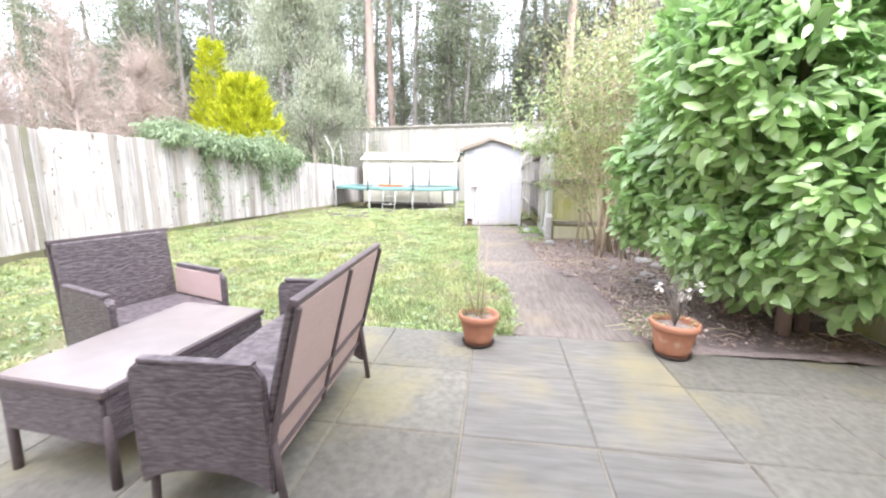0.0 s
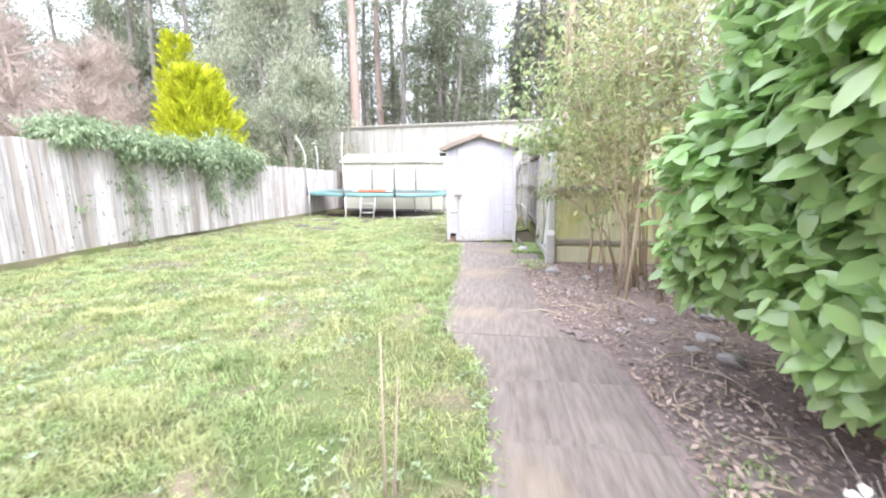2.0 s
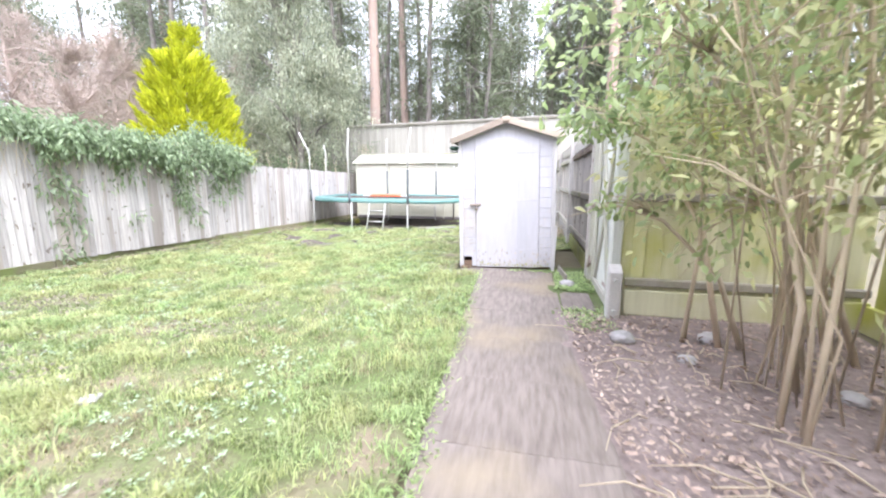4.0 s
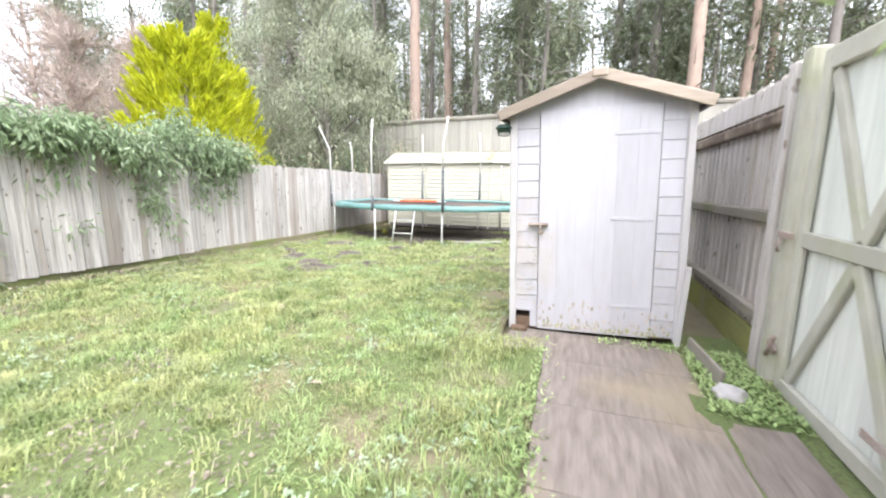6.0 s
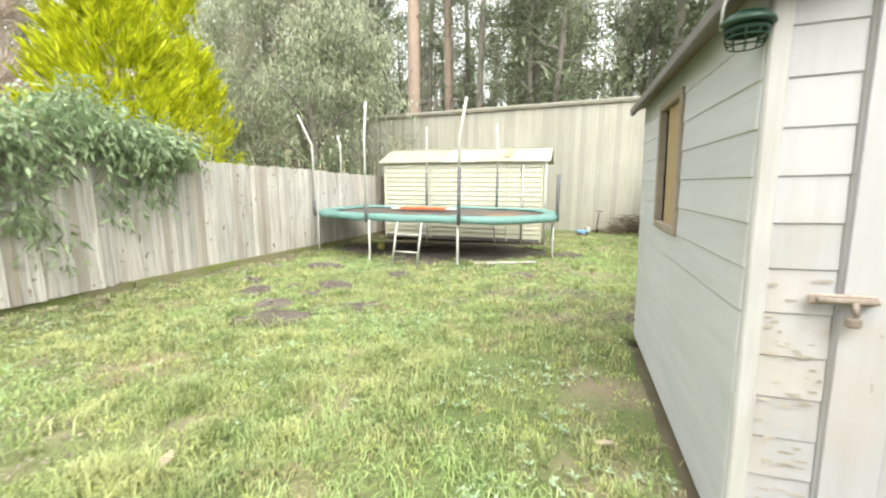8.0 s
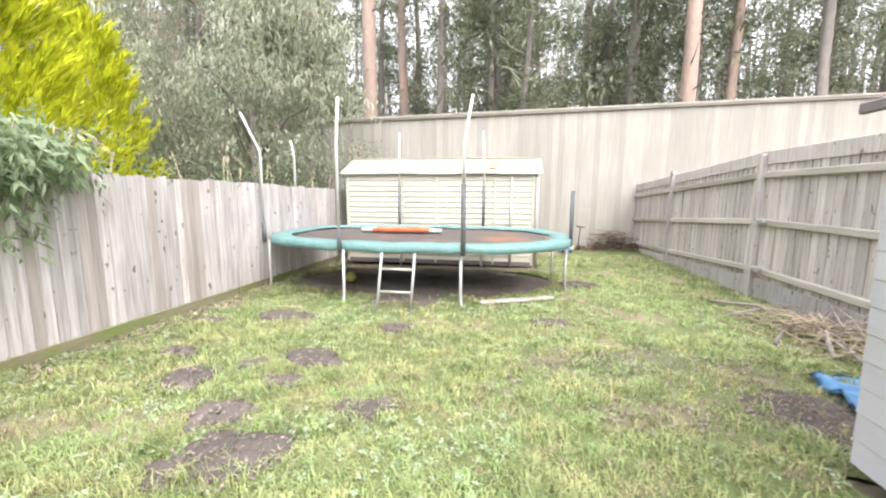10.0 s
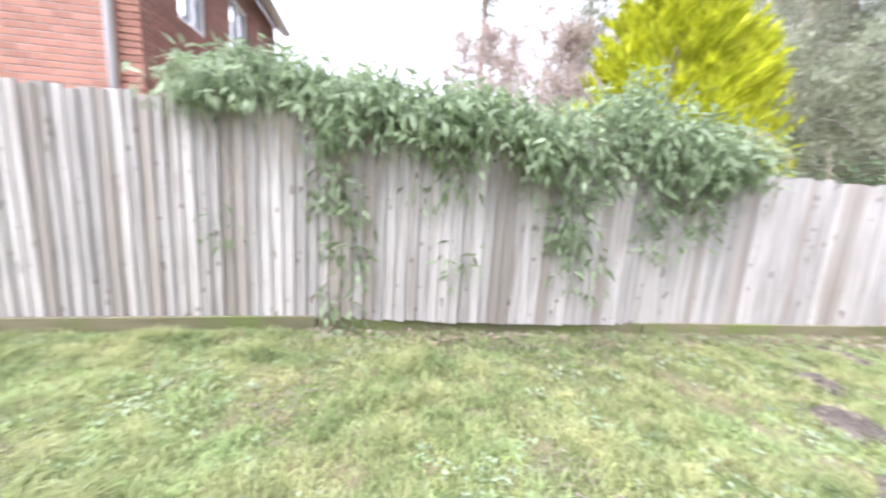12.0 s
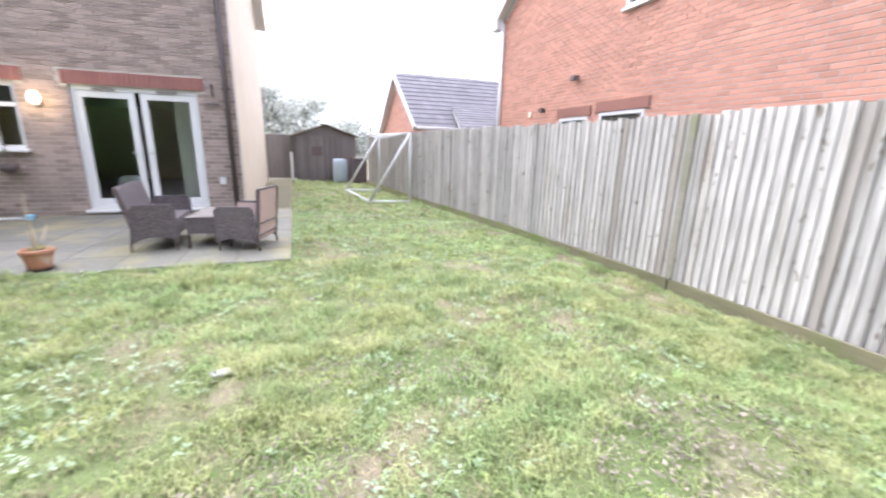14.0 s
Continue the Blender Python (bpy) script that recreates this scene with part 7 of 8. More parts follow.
# ---- plants ----
def laurel():
    s = thing("laurel_bush", "large dense glossy-leaved laurel bush leaning over the path", "bush")
    for k, (x, y, r) in enumerate(((2.1, 2.75, 0.05), (2.3, 2.85, 0.045), (1.95, 3.2, 0.04), (2.35, 3.3, 0.05), (2.2, 3.7, 0.04))):
        z = gz(x, y)
        lean = Vector((rnd.uniform(-0.3, 0.1), rnd.uniform(-0.1, 0.3), 0))
        part("trunk", tube([(x, y, z - 0.05), (x + lean.x * 0.3, y + lean.y * 0.3, z + 0.6), (x + lean.x, y + lean.y, z + 1.6), (x + lean.x * 1.4, y + lean.y * 1.4, z + 2.5)], [r, r * 0.9, r * 0.6, r * 0.3], 8), BARK_RED, s)
    # twigs end in whorls of leaves, thickest at the outside of a lumpy body
    lumps = [((2.1, 3.2, 1.75), (0.95, 0.85, 1.0)), ((1.6, 3.65, 1.35), (0.55, 0.5, 0.6)), ((1.65, 2.75, 1.9), (0.55, 0.5, 0.7)), ((2.2, 3.0, 2.7), (0.8, 0.75, 0.6)),
             ((1.65, 3.4, 2.2), (0.5, 0.5, 0.5)), ((2.2, 2.45, 1.2), (0.6, 0.4, 0.6)), ((1.75, 3.05, 0.95), (0.5, 0.5, 0.4)), ((1.55, 3.75, 0.95), (0.4, 0.35, 0.35)), ((2.15, 2.55, 0.85), (0.55, 0.4, 0.42)), ((1.85, 2.95, 0.7), (0.45, 0.4, 0.36))]
    bases, dirs = [], []
    for c, r in lumps:
        n = int(520 * r[0] * r[1] * r[2] / 0.35 + 170)
        p, d = ball_points(n, 1.0, 0.78)
        bases.append(np.array(c) + p * np.array(r))
        dirs.append(d)
    b, d = np.concatenate(bases), np.concatenate(dirs)
    ok = b[:, 2] > 0.34 + 0.25 * rng.random(len(b))
    b, d = b[ok], d[ok]
    k = 5
    b, d = np.repeat(b, k, 0), np.repeat(d, k, 0)
    n = len(b)
    ahead = unit(d * 0.45 + rng.normal(0, 0.6, (n, 3)) + [-0.1, -0.1, -0.15])
    up = unit(d * 0.9 + rng.normal(0, 0.3, (n, 3)) + [-0.25, -0.3, 0.9])
    L = rng.uniform(0.09, 0.165, n)
    W = L * rng.uniform(0.38, 0.5, n)
    b = b + rng.normal(0, 0.035, (n, 3))
    # the leaves that the path passes nearest are leaves of their own
    score = (b[:, 0] - 1.05) ** 2 + (b[:, 1] - 3.2) ** 2 * 0.4 + (b[:, 2] - 1.3) ** 2 * 0.3
    order = np.argsort(score)
    own, rest = order[:290], order[290:]
    shape = ((0.12, 0.45), (0.35, 0.95), (0.6, 1.0), (0.85, 0.6))
    kinds = []
    for i in range(4):
        me = leaves("leaf", np.array([[0, 0, 0.0]]), np.array([[0, 1.0, 0]]), np.array([[0.0, 0, 1.0]]), 0.12, 0.055, shape, 0.1 + 0.12 * i, 0.12)
        me.materials.append(LAUREL_ONE)
        kinds.append(me)
    for i in own:
        a, u = Vector(ahead[i]), Vector(up[i])
        side = a.cross(u).normalized()
        m3 = Matrix((side, a, side.cross(a))).transposed().to_4x4()
        part("leaf", rnd.choice(kinds), None, s, m=Matrix.Translation(Vector(b[i])) @ m3 @ Matrix.Scale(float(L[i]) / 0.12, 4))
    me = leaves("foliage", b[rest], ahead[rest], up[rest], L[rest], W[rest], ((0.15, 0.55), (0.45, 1.0), (0.8, 0.7)), 0.18, 0.12)
    ob = part("foliage", me, LAUREL, s)
    ob["kind"] = "stuff"


LAUREL_ONE = LAUREL.copy()
laurel()


def crown_leaves(name, clumps, per, spread, length, width, material, parent, hang=0.0, out=0.6, rows=((0.4, 1.0),), droop=0.15, label=""):
    """Leaves round clump centres; hang pulls them downwards."""
    c = np.repeat(np.array(clumps), per, 0)
    n = len(c)
    p = np.clip(rng.normal(0, 1, (n, 3)), -1.6, 1.6) * np.array(spread)
    d = unit(unit(p) * out + rng.normal(0, 0.6, (n, 3)) + [0, 0, -hang])
    up = unit(rng.normal(0, 0.6, (n, 3)) + [0, 0, 1.0])
    me = leaves(name, c + p, d, up, rng.uniform(*length, n), rng.uniform(*width, n), rows, droop)
    return part(name, me, material, parent, label)


def leggy_shrubs():
    feet = [(1.38, 5.36), (1.44, 5.27), (1.72, 5.28), (1.33, 6.5), (2.0, 5.46), (2.1, 5.55), (2.2, 5.0), (1.9, 6.3)]
    for i, (x, y) in enumerate(feet):
        s = thing("leggy_shrub", "tall thin-stemmed shrub with sparse olive leaves in the bed", "shrub", pose(x, y, gz(x, y)), "thin shrubs along the fence")
        tips = []
        for k in range(2):
            a = rnd.uniform(0, 6.3)
            h = rnd.uniform(2.1, 3.3)
            lx, ly = rnd.uniform(-0.75, 0.15), rnd.uniform(-0.4, 0.4)
            pts = [(0.05 * math.cos(a), 0.05 * math.sin(a), -0.03)]
            for u in (0.25, 0.5, 0.75, 1.0):
                pts.append((lx * u ** 1.4 + rnd.uniform(-0.06, 0.06), ly * u ** 1.2 + rnd.uniform(-0.06, 0.06), h * u))
            r = rnd.uniform(0.006, 0.012) if k else 0.0165
            part("stem", tube(pts, [r, r * 0.85, r * 0.7, r * 0.5, r * 0.2], 7), STEM, s)
            for u in range(2, 5):
                for _ in range(3):
                    a2, ln = rnd.uniform(0, 6.3), rnd.uniform(0.25, 0.6)
                    p0 = Vector(pts[u])
                    p1 = p0 + Vector((ln * math.cos(a2), ln * math.sin(a2), rnd.uniform(0.0, 0.4)))
                    tips.append((p0, p1))
        bm = bmesh.new()
        clumps = []
        for p0, p1 in tips:
            tube([p0, (p0 + p1) / 2 + Vector((0, 0, 0.05)), p1], [0.006, 0.004, 0.0015], 5, bm)
            clumps += [tuple(p1), tuple((p0 + p1) / 2)]
        part("twig_spray", bm, STEM, s)["kind"] = "stuff"
        ob = crown_leaves("foliage", clumps, 30, (0.2, 0.2, 0.2), (0.04, 0.085), (0.017, 0.034), SHRUB_LEAF, s, hang=0.25)
        ob["kind"] = "stuff"


leggy_shrubs()


def overhang():
    """Leafy boughs that reach over the path from the corner of the bed."""
    for x, y, z, sp, n in ((0.75, 5.9, 2.15, (0.35, 0.45, 0.28), 700), (1.35, 5.3, 2.4, (0.45, 0.5, 0.4), 420), (0.6, 6.5, 1.75, (0.15, 0.16, 0.09), 300), (0.74, 6.5, 1.12, (0.08, 0.08, 0.05), 60), (1.5, 6.2, 2.5, (0.4, 0.4, 0.45), 700), (1.2, 6.35, 1.8, (0.3, 0.3, 0.32), 520), (1.9, 4.9, 2.2, (0.45, 0.45, 0.5), 800), (1.3, 6.3, 1.25, (0.25, 0.25, 0.3), 260)):
        s = thing("shrub_bough", "arching bough of small olive-green leaves over the path", "shrub", pose(0, 0, 0), "boughs over the path")
        bm = bmesh.new()
        tube([(x + 0.9, y - 0.1, gz(x + 0.9, y)), (x + 0.75, y, z * 0.55), (x + 0.35, y, z * 0.9), (x, y, z), (x - 0.3, y + 0.05, z - 0.1)], [0.022, 0.018, 0.013, 0.008, 0.003], 7, bm)
        for _ in range(26):
            q = Vector((x + rnd.gauss(0, sp[0]), y + rnd.gauss(0, sp[1]), z + rnd.gauss(0, sp[2])))
            w = Vector((x + 0.3, y, z * 0.92))
            tube([w, w.lerp(q, 0.5) + Vector((0, 0, 0.06)), q], [0.006, 0.004, 0.0015], 4, bm)
        part("branch", bm, STEM, s)["kind"] = "stuff"
        ob = crown_leaves("foliage", [(x, y, z)], int(n * 0.95), sp, (0.05, 0.1), (0.024, 0.046), BOUGH_LEAF, s, hang=0.35, rows=((0.3, 0.85), (0.65, 0.9)))
        ob["kind"] = "stuff"


overhang()


def straw_bush():
    """Pale upright dry canes above the shrubs."""
    s = thing("bare_cane_bush", "tall pale bare canes rising above the fence corner", "bush", pose(1.65, 5.75, gz(1.65, 5.75)))
    for g in range(4):
        bm = bmesh.new()
        for _ in range(6):
            a, h, r = rnd.uniform(0, 6.3), rnd.uniform(2.4, 4.3), rnd.uniform(0.05, 0.42)
            lx, ly = rnd.gauss(-0.15, 0.35), rnd.gauss(0, 0.3)
            tube([(r * math.cos(a), r * math.sin(a), -0.02), (r * 0.8 * math.cos(a) + lx * 0.4, r * 0.8 * math.sin(a) + ly * 0.4, h * 0.45), (lx, ly, h * 0.85), (lx * 1.3 + rnd.gauss(0, 0.1), ly * 1.3, h)], [0.006, 0.006, 0.005, 0.0015], 4, bm)
        part("dry_cane", bm, STEM, s)["kind"] = "stuff"


straw_bush()


def vine():
    s = thing("climbing_vine", "dusty green climbing vine hanging over the fence top", "vine", pose(0, 0, 0))
    cl = []
    for _ in range(620):
        y = rnd.uniform(6.6, 11.4)
        if noise.noise(Vector((y * 2.2, 0, 3))) < -0.42:
            continue
        top = float(np.interp(y, [6.55, 6.8, 7.25, 7.8, 8.4, 8.9, 9.3, 9.8, 10.35, 10.8, 11.2, 11.7], [0.12, 0.42, 0.48, 0.4, 0.3, 0.32, 0.16, 0.22, 0.52, 0.28, 0.2, -0.05]))
        low = float(np.interp(y, [6.6, 7.4, 7.7, 8.1, 8.6, 9.1, 9.3, 10.0, 10.8, 11.3, 11.7], [0.0, 0.0, 0.3, 0.2, 0.36, 0.2, 0.42, 0.5, 0.52, 0.45, 0.35]))
        z = 1.80 + rnd.triangular(-low * 0.85, top, (top - low) * 0.5)
        x = float(fence_x(y)) + rnd.uniform(-0.3, 0.26) - (0.2 if z > 2.0 else 0) + (0.06 if z < 1.8 else 0)
        cl.append((x, y, z))
    for y, low, many in ((7.72, 0.95, 0.45), (7.78, 0.35, 0.22), (8.62, 1.3, 0.7), (9.35, 1.25, 0.8), (9.8, 0.62, 0.75), (9.65, 0.85, 0.7), (10.5, 0.8, 0.75), (10.9, 0.95, 0.7), (11.2, 1.15, 0.7)):
        z = 1.7
        while z > low:
            if rnd.random() < many:
                cl.append((float(fence_x(y)) + 0.09 + rnd.uniform(-0.03, 0.05), y + rnd.gauss(0, 0.07), z))
            z -= 0.07
    for y, z in ((8.73, 0.6), (8.76, 0.7), (9.93, 0.45), (7.76, 0.34), (7.74, 0.22), (7.82, 0.2), (8.4, 1.2), (6.9, 0.85)):
        cl.append((float(fence_x(y)) + 0.07, y, z))
    ob = crown_leaves("foliage", cl, 24, (0.085, 0.095, 0.085), (0.075, 0.15), (0.022, 0.042), VINE_LEAF, s, hang=0.9, out=0.5)
    ob["kind"] = "stuff"
    bm = bmesh.new()
    for _ in range(60):
        y = rnd.uniform(6.8, 11.7)
        x = float(fence_x(y))
        tube([(x - 0.1, y, 1.7), (x - 0.05, y + rnd.uniform(-0.2, 0.2), 1.95), (x + 0.12, y + rnd.uniform(-0.3, 0.3), 1.75), (x + 0.08, y + rnd.uniform(-0.3, 0.3), rnd.uniform(0.8, 1.6))], [0.007, 0.006, 0.004, 0.002], 5, bm)
    part("stem_tangle", bm, STEM, s)["kind"] = "stuff"


vine()


def far_hedge(name, y0, y1, x, z0, z1, n, material, label):
    s = thing(name, label, "hedge", pose(0, 0, 0))
    cl = [(x + rnd.uniform(-0.5, 0.2), rnd.uniform(y0, y1), rnd.uniform(z0, z1)) for _ in range(n)]
    ob = crown_leaves("foliage", cl, 30, (0.16, 0.16, 0.12), (0.05, 0.09), (0.025, 0.045), material, s)
    ob["kind"] = "stuff"
    bm = bmesh.new()
    for _ in range(14):
        y = rnd.uniform(y0, y1)
        tube([(x - 0.2, y, -0.1), (x - 0.15, y + 0.1, z0), (x - 0.1, y + rnd.uniform(-0.3, 0.3), z1)], [0.02, 0.014, 0.004], 5, bm)
    part("stem_tangle", bm, STEM, s)["kind"] = "stuff"


far_hedge("bramble_hedge", 12.2, 18.8, -6.95, 1.1, 1.95, 110, BRAMBLE, "dark green brambles showing above the low fence")
far_hedge("corner_shrub", 17.2, 18.6, -5.9, 1.2, 2.5, 26, BRAMBLE, "small dark shrub between the fence corner and the cream shed")


def golden_conifer(x, y, h, r, label):
    s = thing("golden_conifer", label, "conifer", pose(x, y, 0.0), "golden conifers behind the fence")
    part("trunk", tube([(0, 0, -0.05), (0, 0, h * 0.5), (0.03, 0, h * 0.95)], [0.09, 0.06, 0.01], 8), BARK_GREY, s)
    bases, aheads, ups, sizes = [], [], [], []
    n_sp = int(300 * r * h / 5.6)
    for _ in range(n_sp):
        u = rnd.random() ** 0.8
        z = 0.5 + (h - 0.75) * u
        rad = r * (1 - u) ** 0.5 * rnd.uniform(0.72, 1.02) * min(1, 0.45 + z / 2.2)
        a = rnd.uniform(0, 6.283)
        root = np.array([rad * math.cos(a) * 0.6, rad * math.sin(a) * 0.6, z - 0.3])
        d = np.array([math.cos(a), math.sin(a), rnd.uniform(0.6, 1.25)])
        d /= np.linalg.norm(d)
        ln = rnd.uniform(0.55, 0.95) * (0.45 + 0.55 * (1 - u))
        m = 62 if h < 4.5 else 48
        t = np.sort(np.array([rnd.random() for _ in range(m)]))
        side = np.cross(d, [0, 0, 1])
        fan = (np.array([rnd.uniform(-1, 1) for _ in range(m)]) * (1 - t) * 0.42 * ln)[:, None] * side
        pos = root + d * (t * ln)[:, None] + fan + rng.normal(0, 0.012, (m, 3))
        pos[:, 2] += 0.12 * ln * t ** 2
        bases.append(pos)
        aheads.append(np.tile(d, (m, 1)) + fan * 2.2 / ln + rng.normal(0, 0.22, (m, 3)) + [0, 0, 0.15])
        ups.append(np.tile([0, 0, 1.0], (m, 1)) + rng.normal(0, 0.5, (m, 3)))
    b = np.concatenate(bases)
    n = len(b)
    me = leaves("foliage", b, np.concatenate(aheads), np.concatenate(ups), rng.uniform(0.10, 0.21, n), rng.uniform(0.022, 0.042, n), ((0.45, 1.0),), -0.1, 0.2)
    ob = part("foliage", me, GOLD_LEAF, s, "bright yellow-green feathery sprays")
    ob["kind"] = "stuff"


golden_conifer(-8.0, 11.9, 4.45, 1.75, "bright golden-yellow feathery conifer behind the fence")
golden_conifer(-13.2, 17.6, 7.35, 1.55, "slender golden-yellow conifer farther back")
golden_conifer(-9.6, 14.6, 4.6, 1.1, "low golden conifer beside the eucalyptus")


def eucalyptus():
    s = thing("eucalyptus_tree", "tall grey-green eucalyptus with drooping leaves at the garden corner", "tree", pose(-8.4, 17.3, -0.1))
    part("trunk", tube([(0, 0, 0), (0.1, 0, 2), (-0.1, 0.1, 4.5), (0.1, 0.1, 8)], [0.16, 0.13, 0.09, 0.03], 10), BARK_GREY, s)
    clumps = []
    for _ in range(95):
        u = rnd.random()
        z = 2.3 + 6.2 * u
        rad = (2.5 if z < 6.5 else 1.9) * rnd.uniform(0.3, 1.0)
        a = rnd.uniform(0, 6.283)
        c = Vector((1.2 * rad * math.cos(a) - 0.9, rad * math.sin(a) * 0.5, z))
        clumps.append(c)
    for c in clumps[:22]:
        part("limb", tube([(0, 0, max(0.6, c.z - 1.5)), (c.x * 0.5, c.y * 0.5, c.z - 0.4), tuple(c)], [0.05, 0.03, 0.008], 6), BARK_GREY, s)
    pts = []
    for c in clumps:
        for _ in range(9):
            pts.append(tuple(c + Vector((rnd.gauss(0, 0.36), rnd.gauss(0, 0.3), rnd.gauss(0, 0.26)))))
    ob = crown_leaves("foliage", pts, 46, (0.17, 0.17, 0.22), (0.12, 0.22), (0.026, 0.046), EUC_LEAF, s, hang=1.1, out=0.4, droop=0.1)
    ob["kind"] = "stuff"


eucalyptus()


# ---- the wood behind the garden ----
def pine_kind(seed, h, r, bark, low):
    """A tall pine: straight trunk, dead stubs, needle sprays from `low` upwards. Built once for each kind."""
    rr = random.Random(seed)
    t = thing("pine_tree", "tall straight pine with a bare trunk and dull green needles" if bark == BARK_GREY else "tall pine with a reddish bare trunk and dead branch stubs", "tree", pose(0, 0, 0), "pines of the wood")
    bend = rr.uniform(-0.5, 0.5)
    pts = [(bend * (u ** 2) + 0.05 * rr.uniform(-1, 1), 0.1 * rr.uniform(-1, 1), h * u) for u in (0, 0.15, 0.3, 0.5, 0.7, 0.85, 1)]
    part("trunk", tube(pts, [r * 1.15, r, r * 0.93, r * 0.8, r * 0.6, r * 0.4, r * 0.1], 10), bark, t)
    bm = bmesh.new()
    sprays = []
    for _ in range(52):
        z = rr.uniform(3.0, h * 0.95)
        a, ln = rr.uniform(0, 6.3), rr.uniform(0.5, 2.3) * (1.0 if z > low else 0.6)
        x0 = bend * (z / h) ** 2
        q = Vector((x0 + ln * math.cos(a), ln * math.sin(a), z + rr.uniform(-0.3, 0.5)))
        tube([(x0, 0, z), ((x0 + q.x) / 2, q.y / 2, z + 0.12), q], [0.03, 0.02, 0.005], 4, bm)
        if z > low:
            for u in (0.35, 0.6, 0.8, 1.0):
                sprays.append((x0 + (q.x - x0) * u, q.y * u, z + (q.z - z) * u))
                sprays.append((x0 + (q.x - x0) * u + rr.gauss(0, 0.3), q.y * u + rr.gauss(0, 0.3), z + (q.z - z) * u + rr.gauss(0, 0.2)))
    part("branch_whorl", bm, BARK_GREY, t)["kind"] = "stuff"
    ob = crown_leaves("crown", sprays, 9, (0.28, 0.28, 0.18), (0.25, 0.45), (0.045, 0.085), PINE_LEAF, t, hang=0.1, out=0.9)
    ob["kind"] = "stuff"
    return t


kinds = [pine_kind(1, 17, 0.20, BARK_GREY, 5.0), pine_kind(2, 19, 0.16, BARK_GREY, 6.0), pine_kind(3, 15, 0.13, BARK_GREY, 3.6), pine_kind(4, 18, 0.24, BARK_RED, 9.0), pine_kind(5, 12, 0.1, BARK_GREY, 3.2)]
spots = []
wr = random.Random(11)
for row_y, count in ((23.5, 10), (26.0, 15), (29.5, 20), (33.5, 24), (40.0, 28), (48.0, 30)):
    wide = 14 + row_y * 0.62
    for k in range(count):
        spots.append((-3 - wide + 2 * wide * (k + wr.uniform(0.1, 0.9)) / count, row_y + wr.uniform(-1.4, 1.4)))
homes = [(-3.0, 26.0), (2.0, 29.0), (-12.5, 27.0), (-6.95, 21.6), (5.0, 27.0)]
for k, (t, (x, y)) in enumerate(zip(kinds, homes)):
    t.matrix_basis = pose(x, y, -0.2, 0, 0, wr.uniform(0, 360))
for x, y in spots:
    if math.hypot(x + 6.95, y - 21.6) < 1.6:
        continue
    kind_ = wr.choice((0, 0, 1, 1, 2, 2, 3, 4)) if y > 23 else wr.choice((0, 1, 2, 4))
    m = pose(x, y, -0.2, wr.uniform(-1.5, 1.5), wr.uniform(-1.5, 1.5), wr.uniform(0, 360)) @ Matrix.Scale(wr.uniform(0.85, 1.15), 4)
    c = copy_thing(kinds[kind_], m)
    c.scale = m.to_scale()


def far_wood():
    verts, faces = [], []
    for _ in range(640):
        y = rnd.uniform(50, 95)
        x = rnd.uniform(-75, 70)
        r, h, lean = rnd.uniform(0.12, 0.28), rnd.uniform(15, 22), rnd.uniform(-0.8, 0.8)
        k = len(verts)
        for z, f in ((0, 1.0), (h * 0.6, 0.75), (h, 0.2)):
            for s in range(5):
                a = 2 * math.pi * s / 5
                verts.append((x + lean * z / h + r * f * math.cos(a), y + r * f * math.sin(a), z - 0.3))
        for lv in range(2):
            for s in range(5):
                faces.append((k + lv * 5 + s, k + lv * 5 + (s + 1) % 5, k + lv * 5 + 5 + (s + 1) % 5, k + lv * 5 + 5 + s))
    tagged(part("distant_trunks", raw_mesh("distant_trunks", verts, faces, True), BARK_GREY), "grey trunks of the distant wood", "trees", kind="stuff")
    n = 1500
    cl = np.stack([rng.uniform(-75, 70, n), rng.uniform(46, 92, n), rng.uniform(4, 20, n)], 1)
    ob = crown_leaves("distant_foliage", cl, 26, (0.9, 0.9, 0.5), (0.35, 0.7), (0.08, 0.16), PINE_LEAF, None, out=0.8)
    tagged(ob, "hazy dull green foliage of the distant wood", "trees", kind="stuff")


far_wood()


def bare_tree(x, y, h, seed, spread):
    rr = random.Random(seed)
    s = thing("bare_tree", "leafless pinkish-brown twiggy birch beyond the fence", "tree", pose(x, y, -0.1), "bare trees beyond the fence")
    part("trunk", tube([(0, 0, 0), (0.1, 0, h * 0.4), (-0.1, 0.1, h * 0.75), (0, 0, h)], [0.09, 0.07, 0.04, 0.01], 8), TWIG_PINK, s)
    bm = bmesh.new()
    for _ in range(70):
        z = rr.uniform(0.18, 0.95) * h
        a, ln = rr.uniform(0, 6.3), rr.uniform(0.4, 1.0) * spread * (1.15 - z / h)
        q = Vector((ln * math.cos(a), ln * math.sin(a), z + ln * rr.uniform(0.3, 0.9)))
        tube([(0, 0, z), (q.x * 0.5, q.y * 0.5, z + (q.z - z) * 0.4), q], [0.022, 0.014, 0.004], 4, bm, cap=False)
        for _ in range(22):
            u = rr.uniform(0.2, 1)
            p = Vector((q.x * u, q.y * u, z + (q.z - z) * u))
            e = p + Vector((rr.gauss(0, 0.3), rr.gauss(0, 0.3), rr.uniform(-0.1, 0.6)))
            tube([p, e], [0.009, 0.003], 3, bm, cap=False)
    part("twig_crown", bm, TWIG_PINK, s)["kind"] = "stuff"


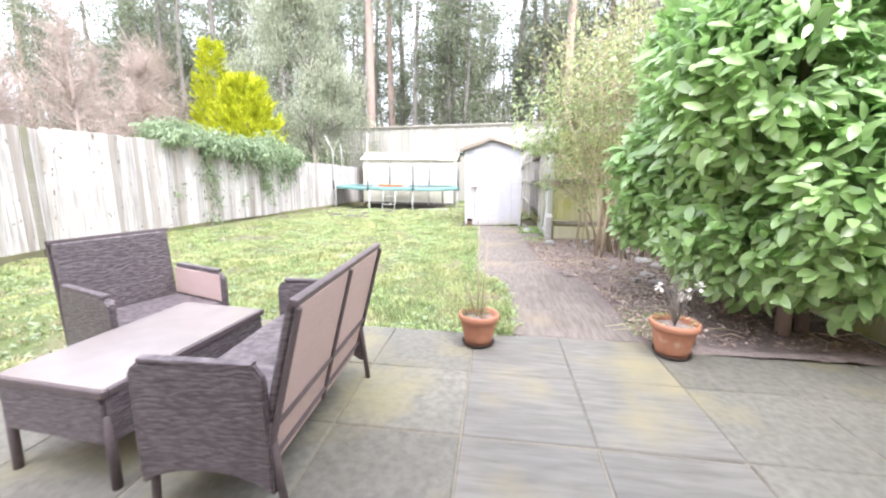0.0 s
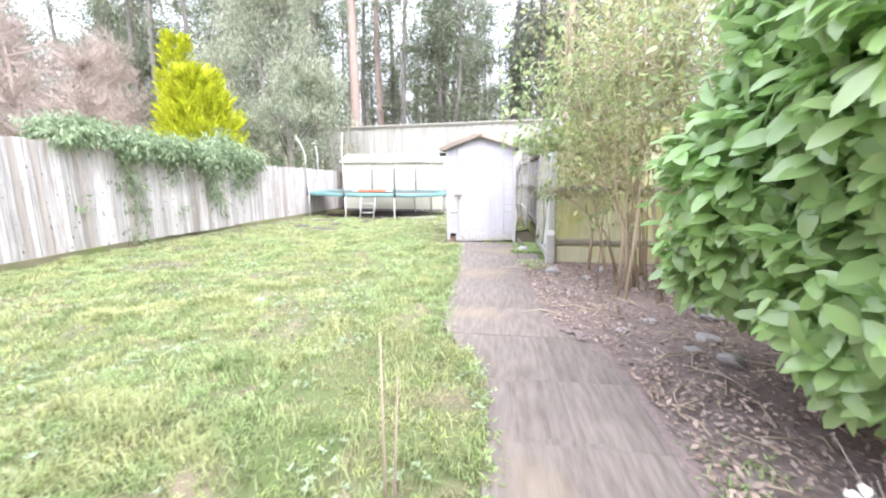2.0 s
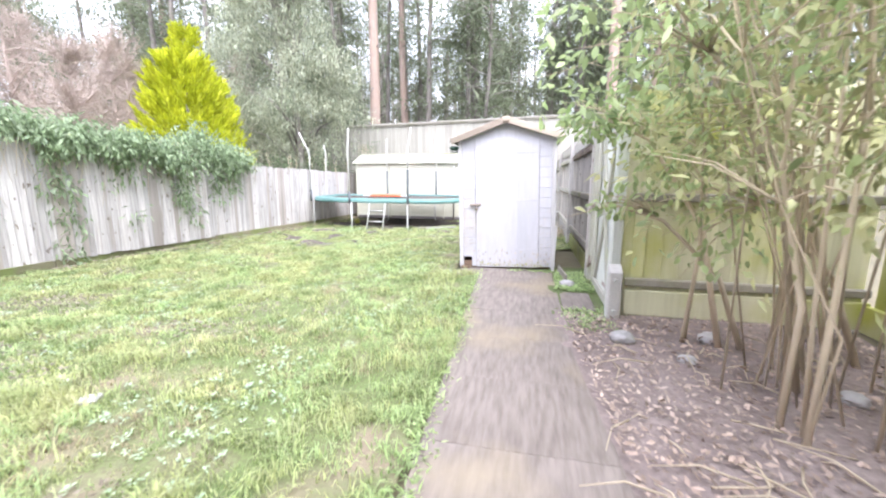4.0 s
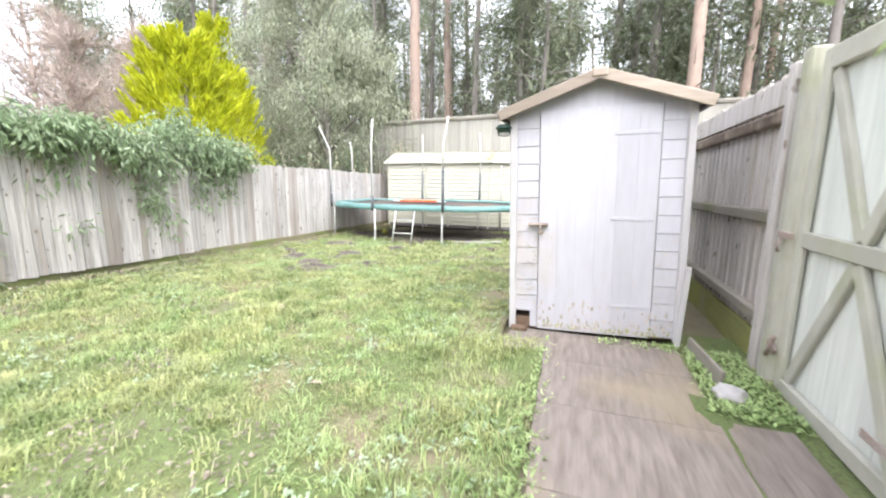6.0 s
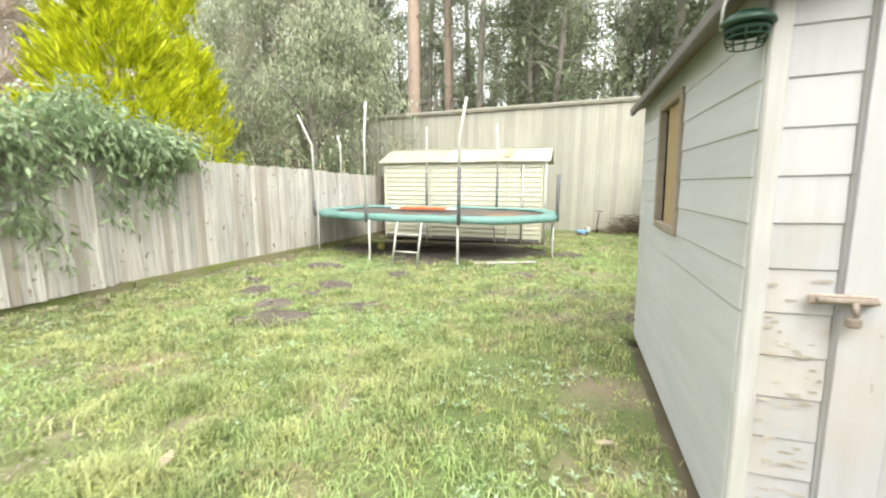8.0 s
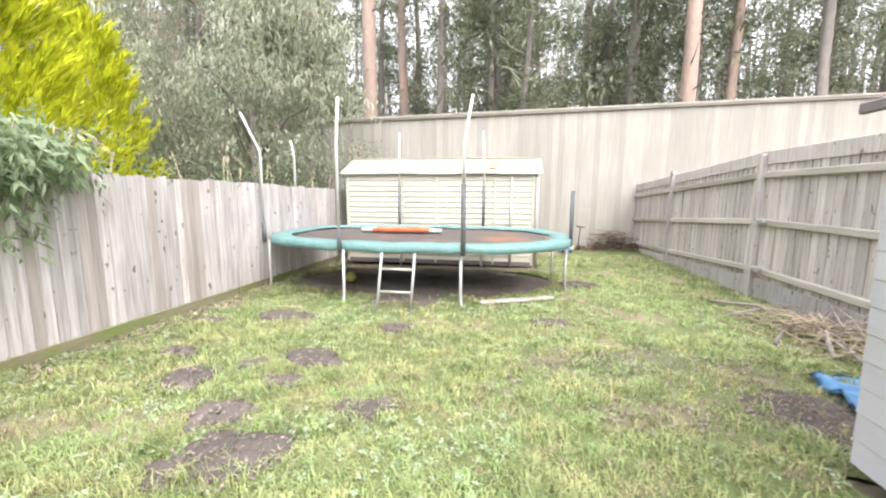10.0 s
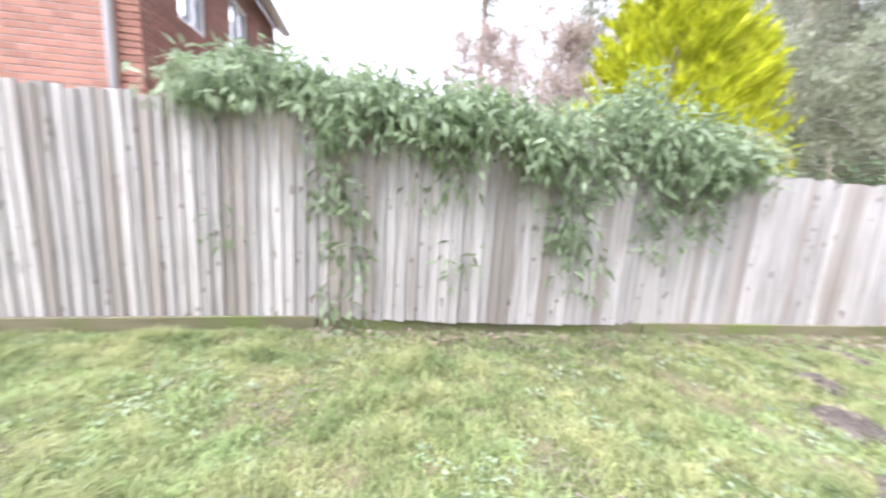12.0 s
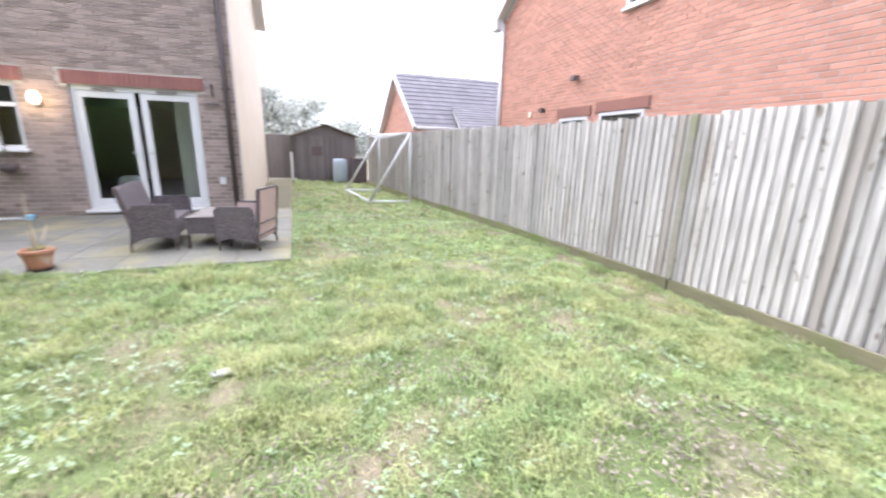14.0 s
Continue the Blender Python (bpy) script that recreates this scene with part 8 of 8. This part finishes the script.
for k, (x, y, h, sp) in enumerate(((-14.5, 15.5, 6.0, 2.4), (-12.2, 12.5, 5.0, 2.0), (-17.5, 18.0, 7.5, 2.8), (-13.0, 20.0, 7.0, 2.4), (-20.5, 14.0, 7.5, 2.8), (-16.5, 11.0, 6.0, 2.4), (-22, 20, 8, 3.0), (-18.5, 12.5, 7.0, 3.0), (-15.5, 17.0, 7.0, 2.8), (-19, 16, 7.5, 3.0), (-24, 15, 8, 3.2), (-16.2, 13.6, 7.5, 3.0))):
    bare_tree(x, y, h, 40 + k, sp)
for k, (x, y) in enumerate(((-20.0, 24.0), (-24.0, 19.0), (-26.0, 27.0), (-29.0, 22.0), (-17.0, 26.5), (-31.0, 30.0), (-34.0, 17.0), (-27.0, 14.5))):
    m = pose(x, y, -0.2, 0, 0, wr.uniform(0, 360)) @ Matrix.Scale(wr.uniform(0.8, 1.05), 4)
    c = copy_thing(kinds[(0, 4, 2, 3)[k % 4]], m)
    c.scale = m.to_scale()


def broad_tree(x, y, h, r, seed):
    """A leafy garden tree: short trunk, forked limbs, an uneven crown of small leaves paled for haze."""
    rr = random.Random(seed)
    t = thing("broad_tree", "grey-green garden tree beyond the side passage, haze in its leaf colour", "tree", pose(x, y, -0.1), "trees beyond the side passage")
    part("trunk", tube([(0, 0, 0), (0.06, 0, h * 0.25), (0.0, 0.05, h * 0.5), (0.05, 0, h * 0.85)], [0.16, 0.13, 0.09, 0.02], 8), BARK_GREY, t)
    clumps = []
    for _ in range(95):
        a, u = rr.uniform(0, 6.283), rr.random()
        q = r * math.sqrt(rr.random()) * (1.0 - 0.55 * abs(u - 0.35))
        clumps.append((q * math.cos(a), q * math.sin(a), h * (0.22 + 0.76 * u)))
    for c in clumps[:12]:
        part("limb", tube([(0, 0, max(0.5, c[2] * 0.55)), (c[0] * 0.5, c[1] * 0.5, c[2] * 0.85), c], [0.05, 0.03, 0.008], 5), BARK_GREY, t)
    ob = crown_leaves("crown", clumps, 34, (0.36, 0.36, 0.3), (0.22, 0.4), (0.12, 0.22), HAZE_LEAF, t)
    ob["kind"] = "stuff"


TREES_BEYOND = [(-3.4, -24.0, 4.6, 2.2), (-6.9, -27.0, 3.8, 2.2), (-1.2, -21.5, 5.0, 1.9)]
for k, (x, y, h, r) in enumerate(TREES_BEYOND):
    broad_tree(x, y, h, r, 70 + k)
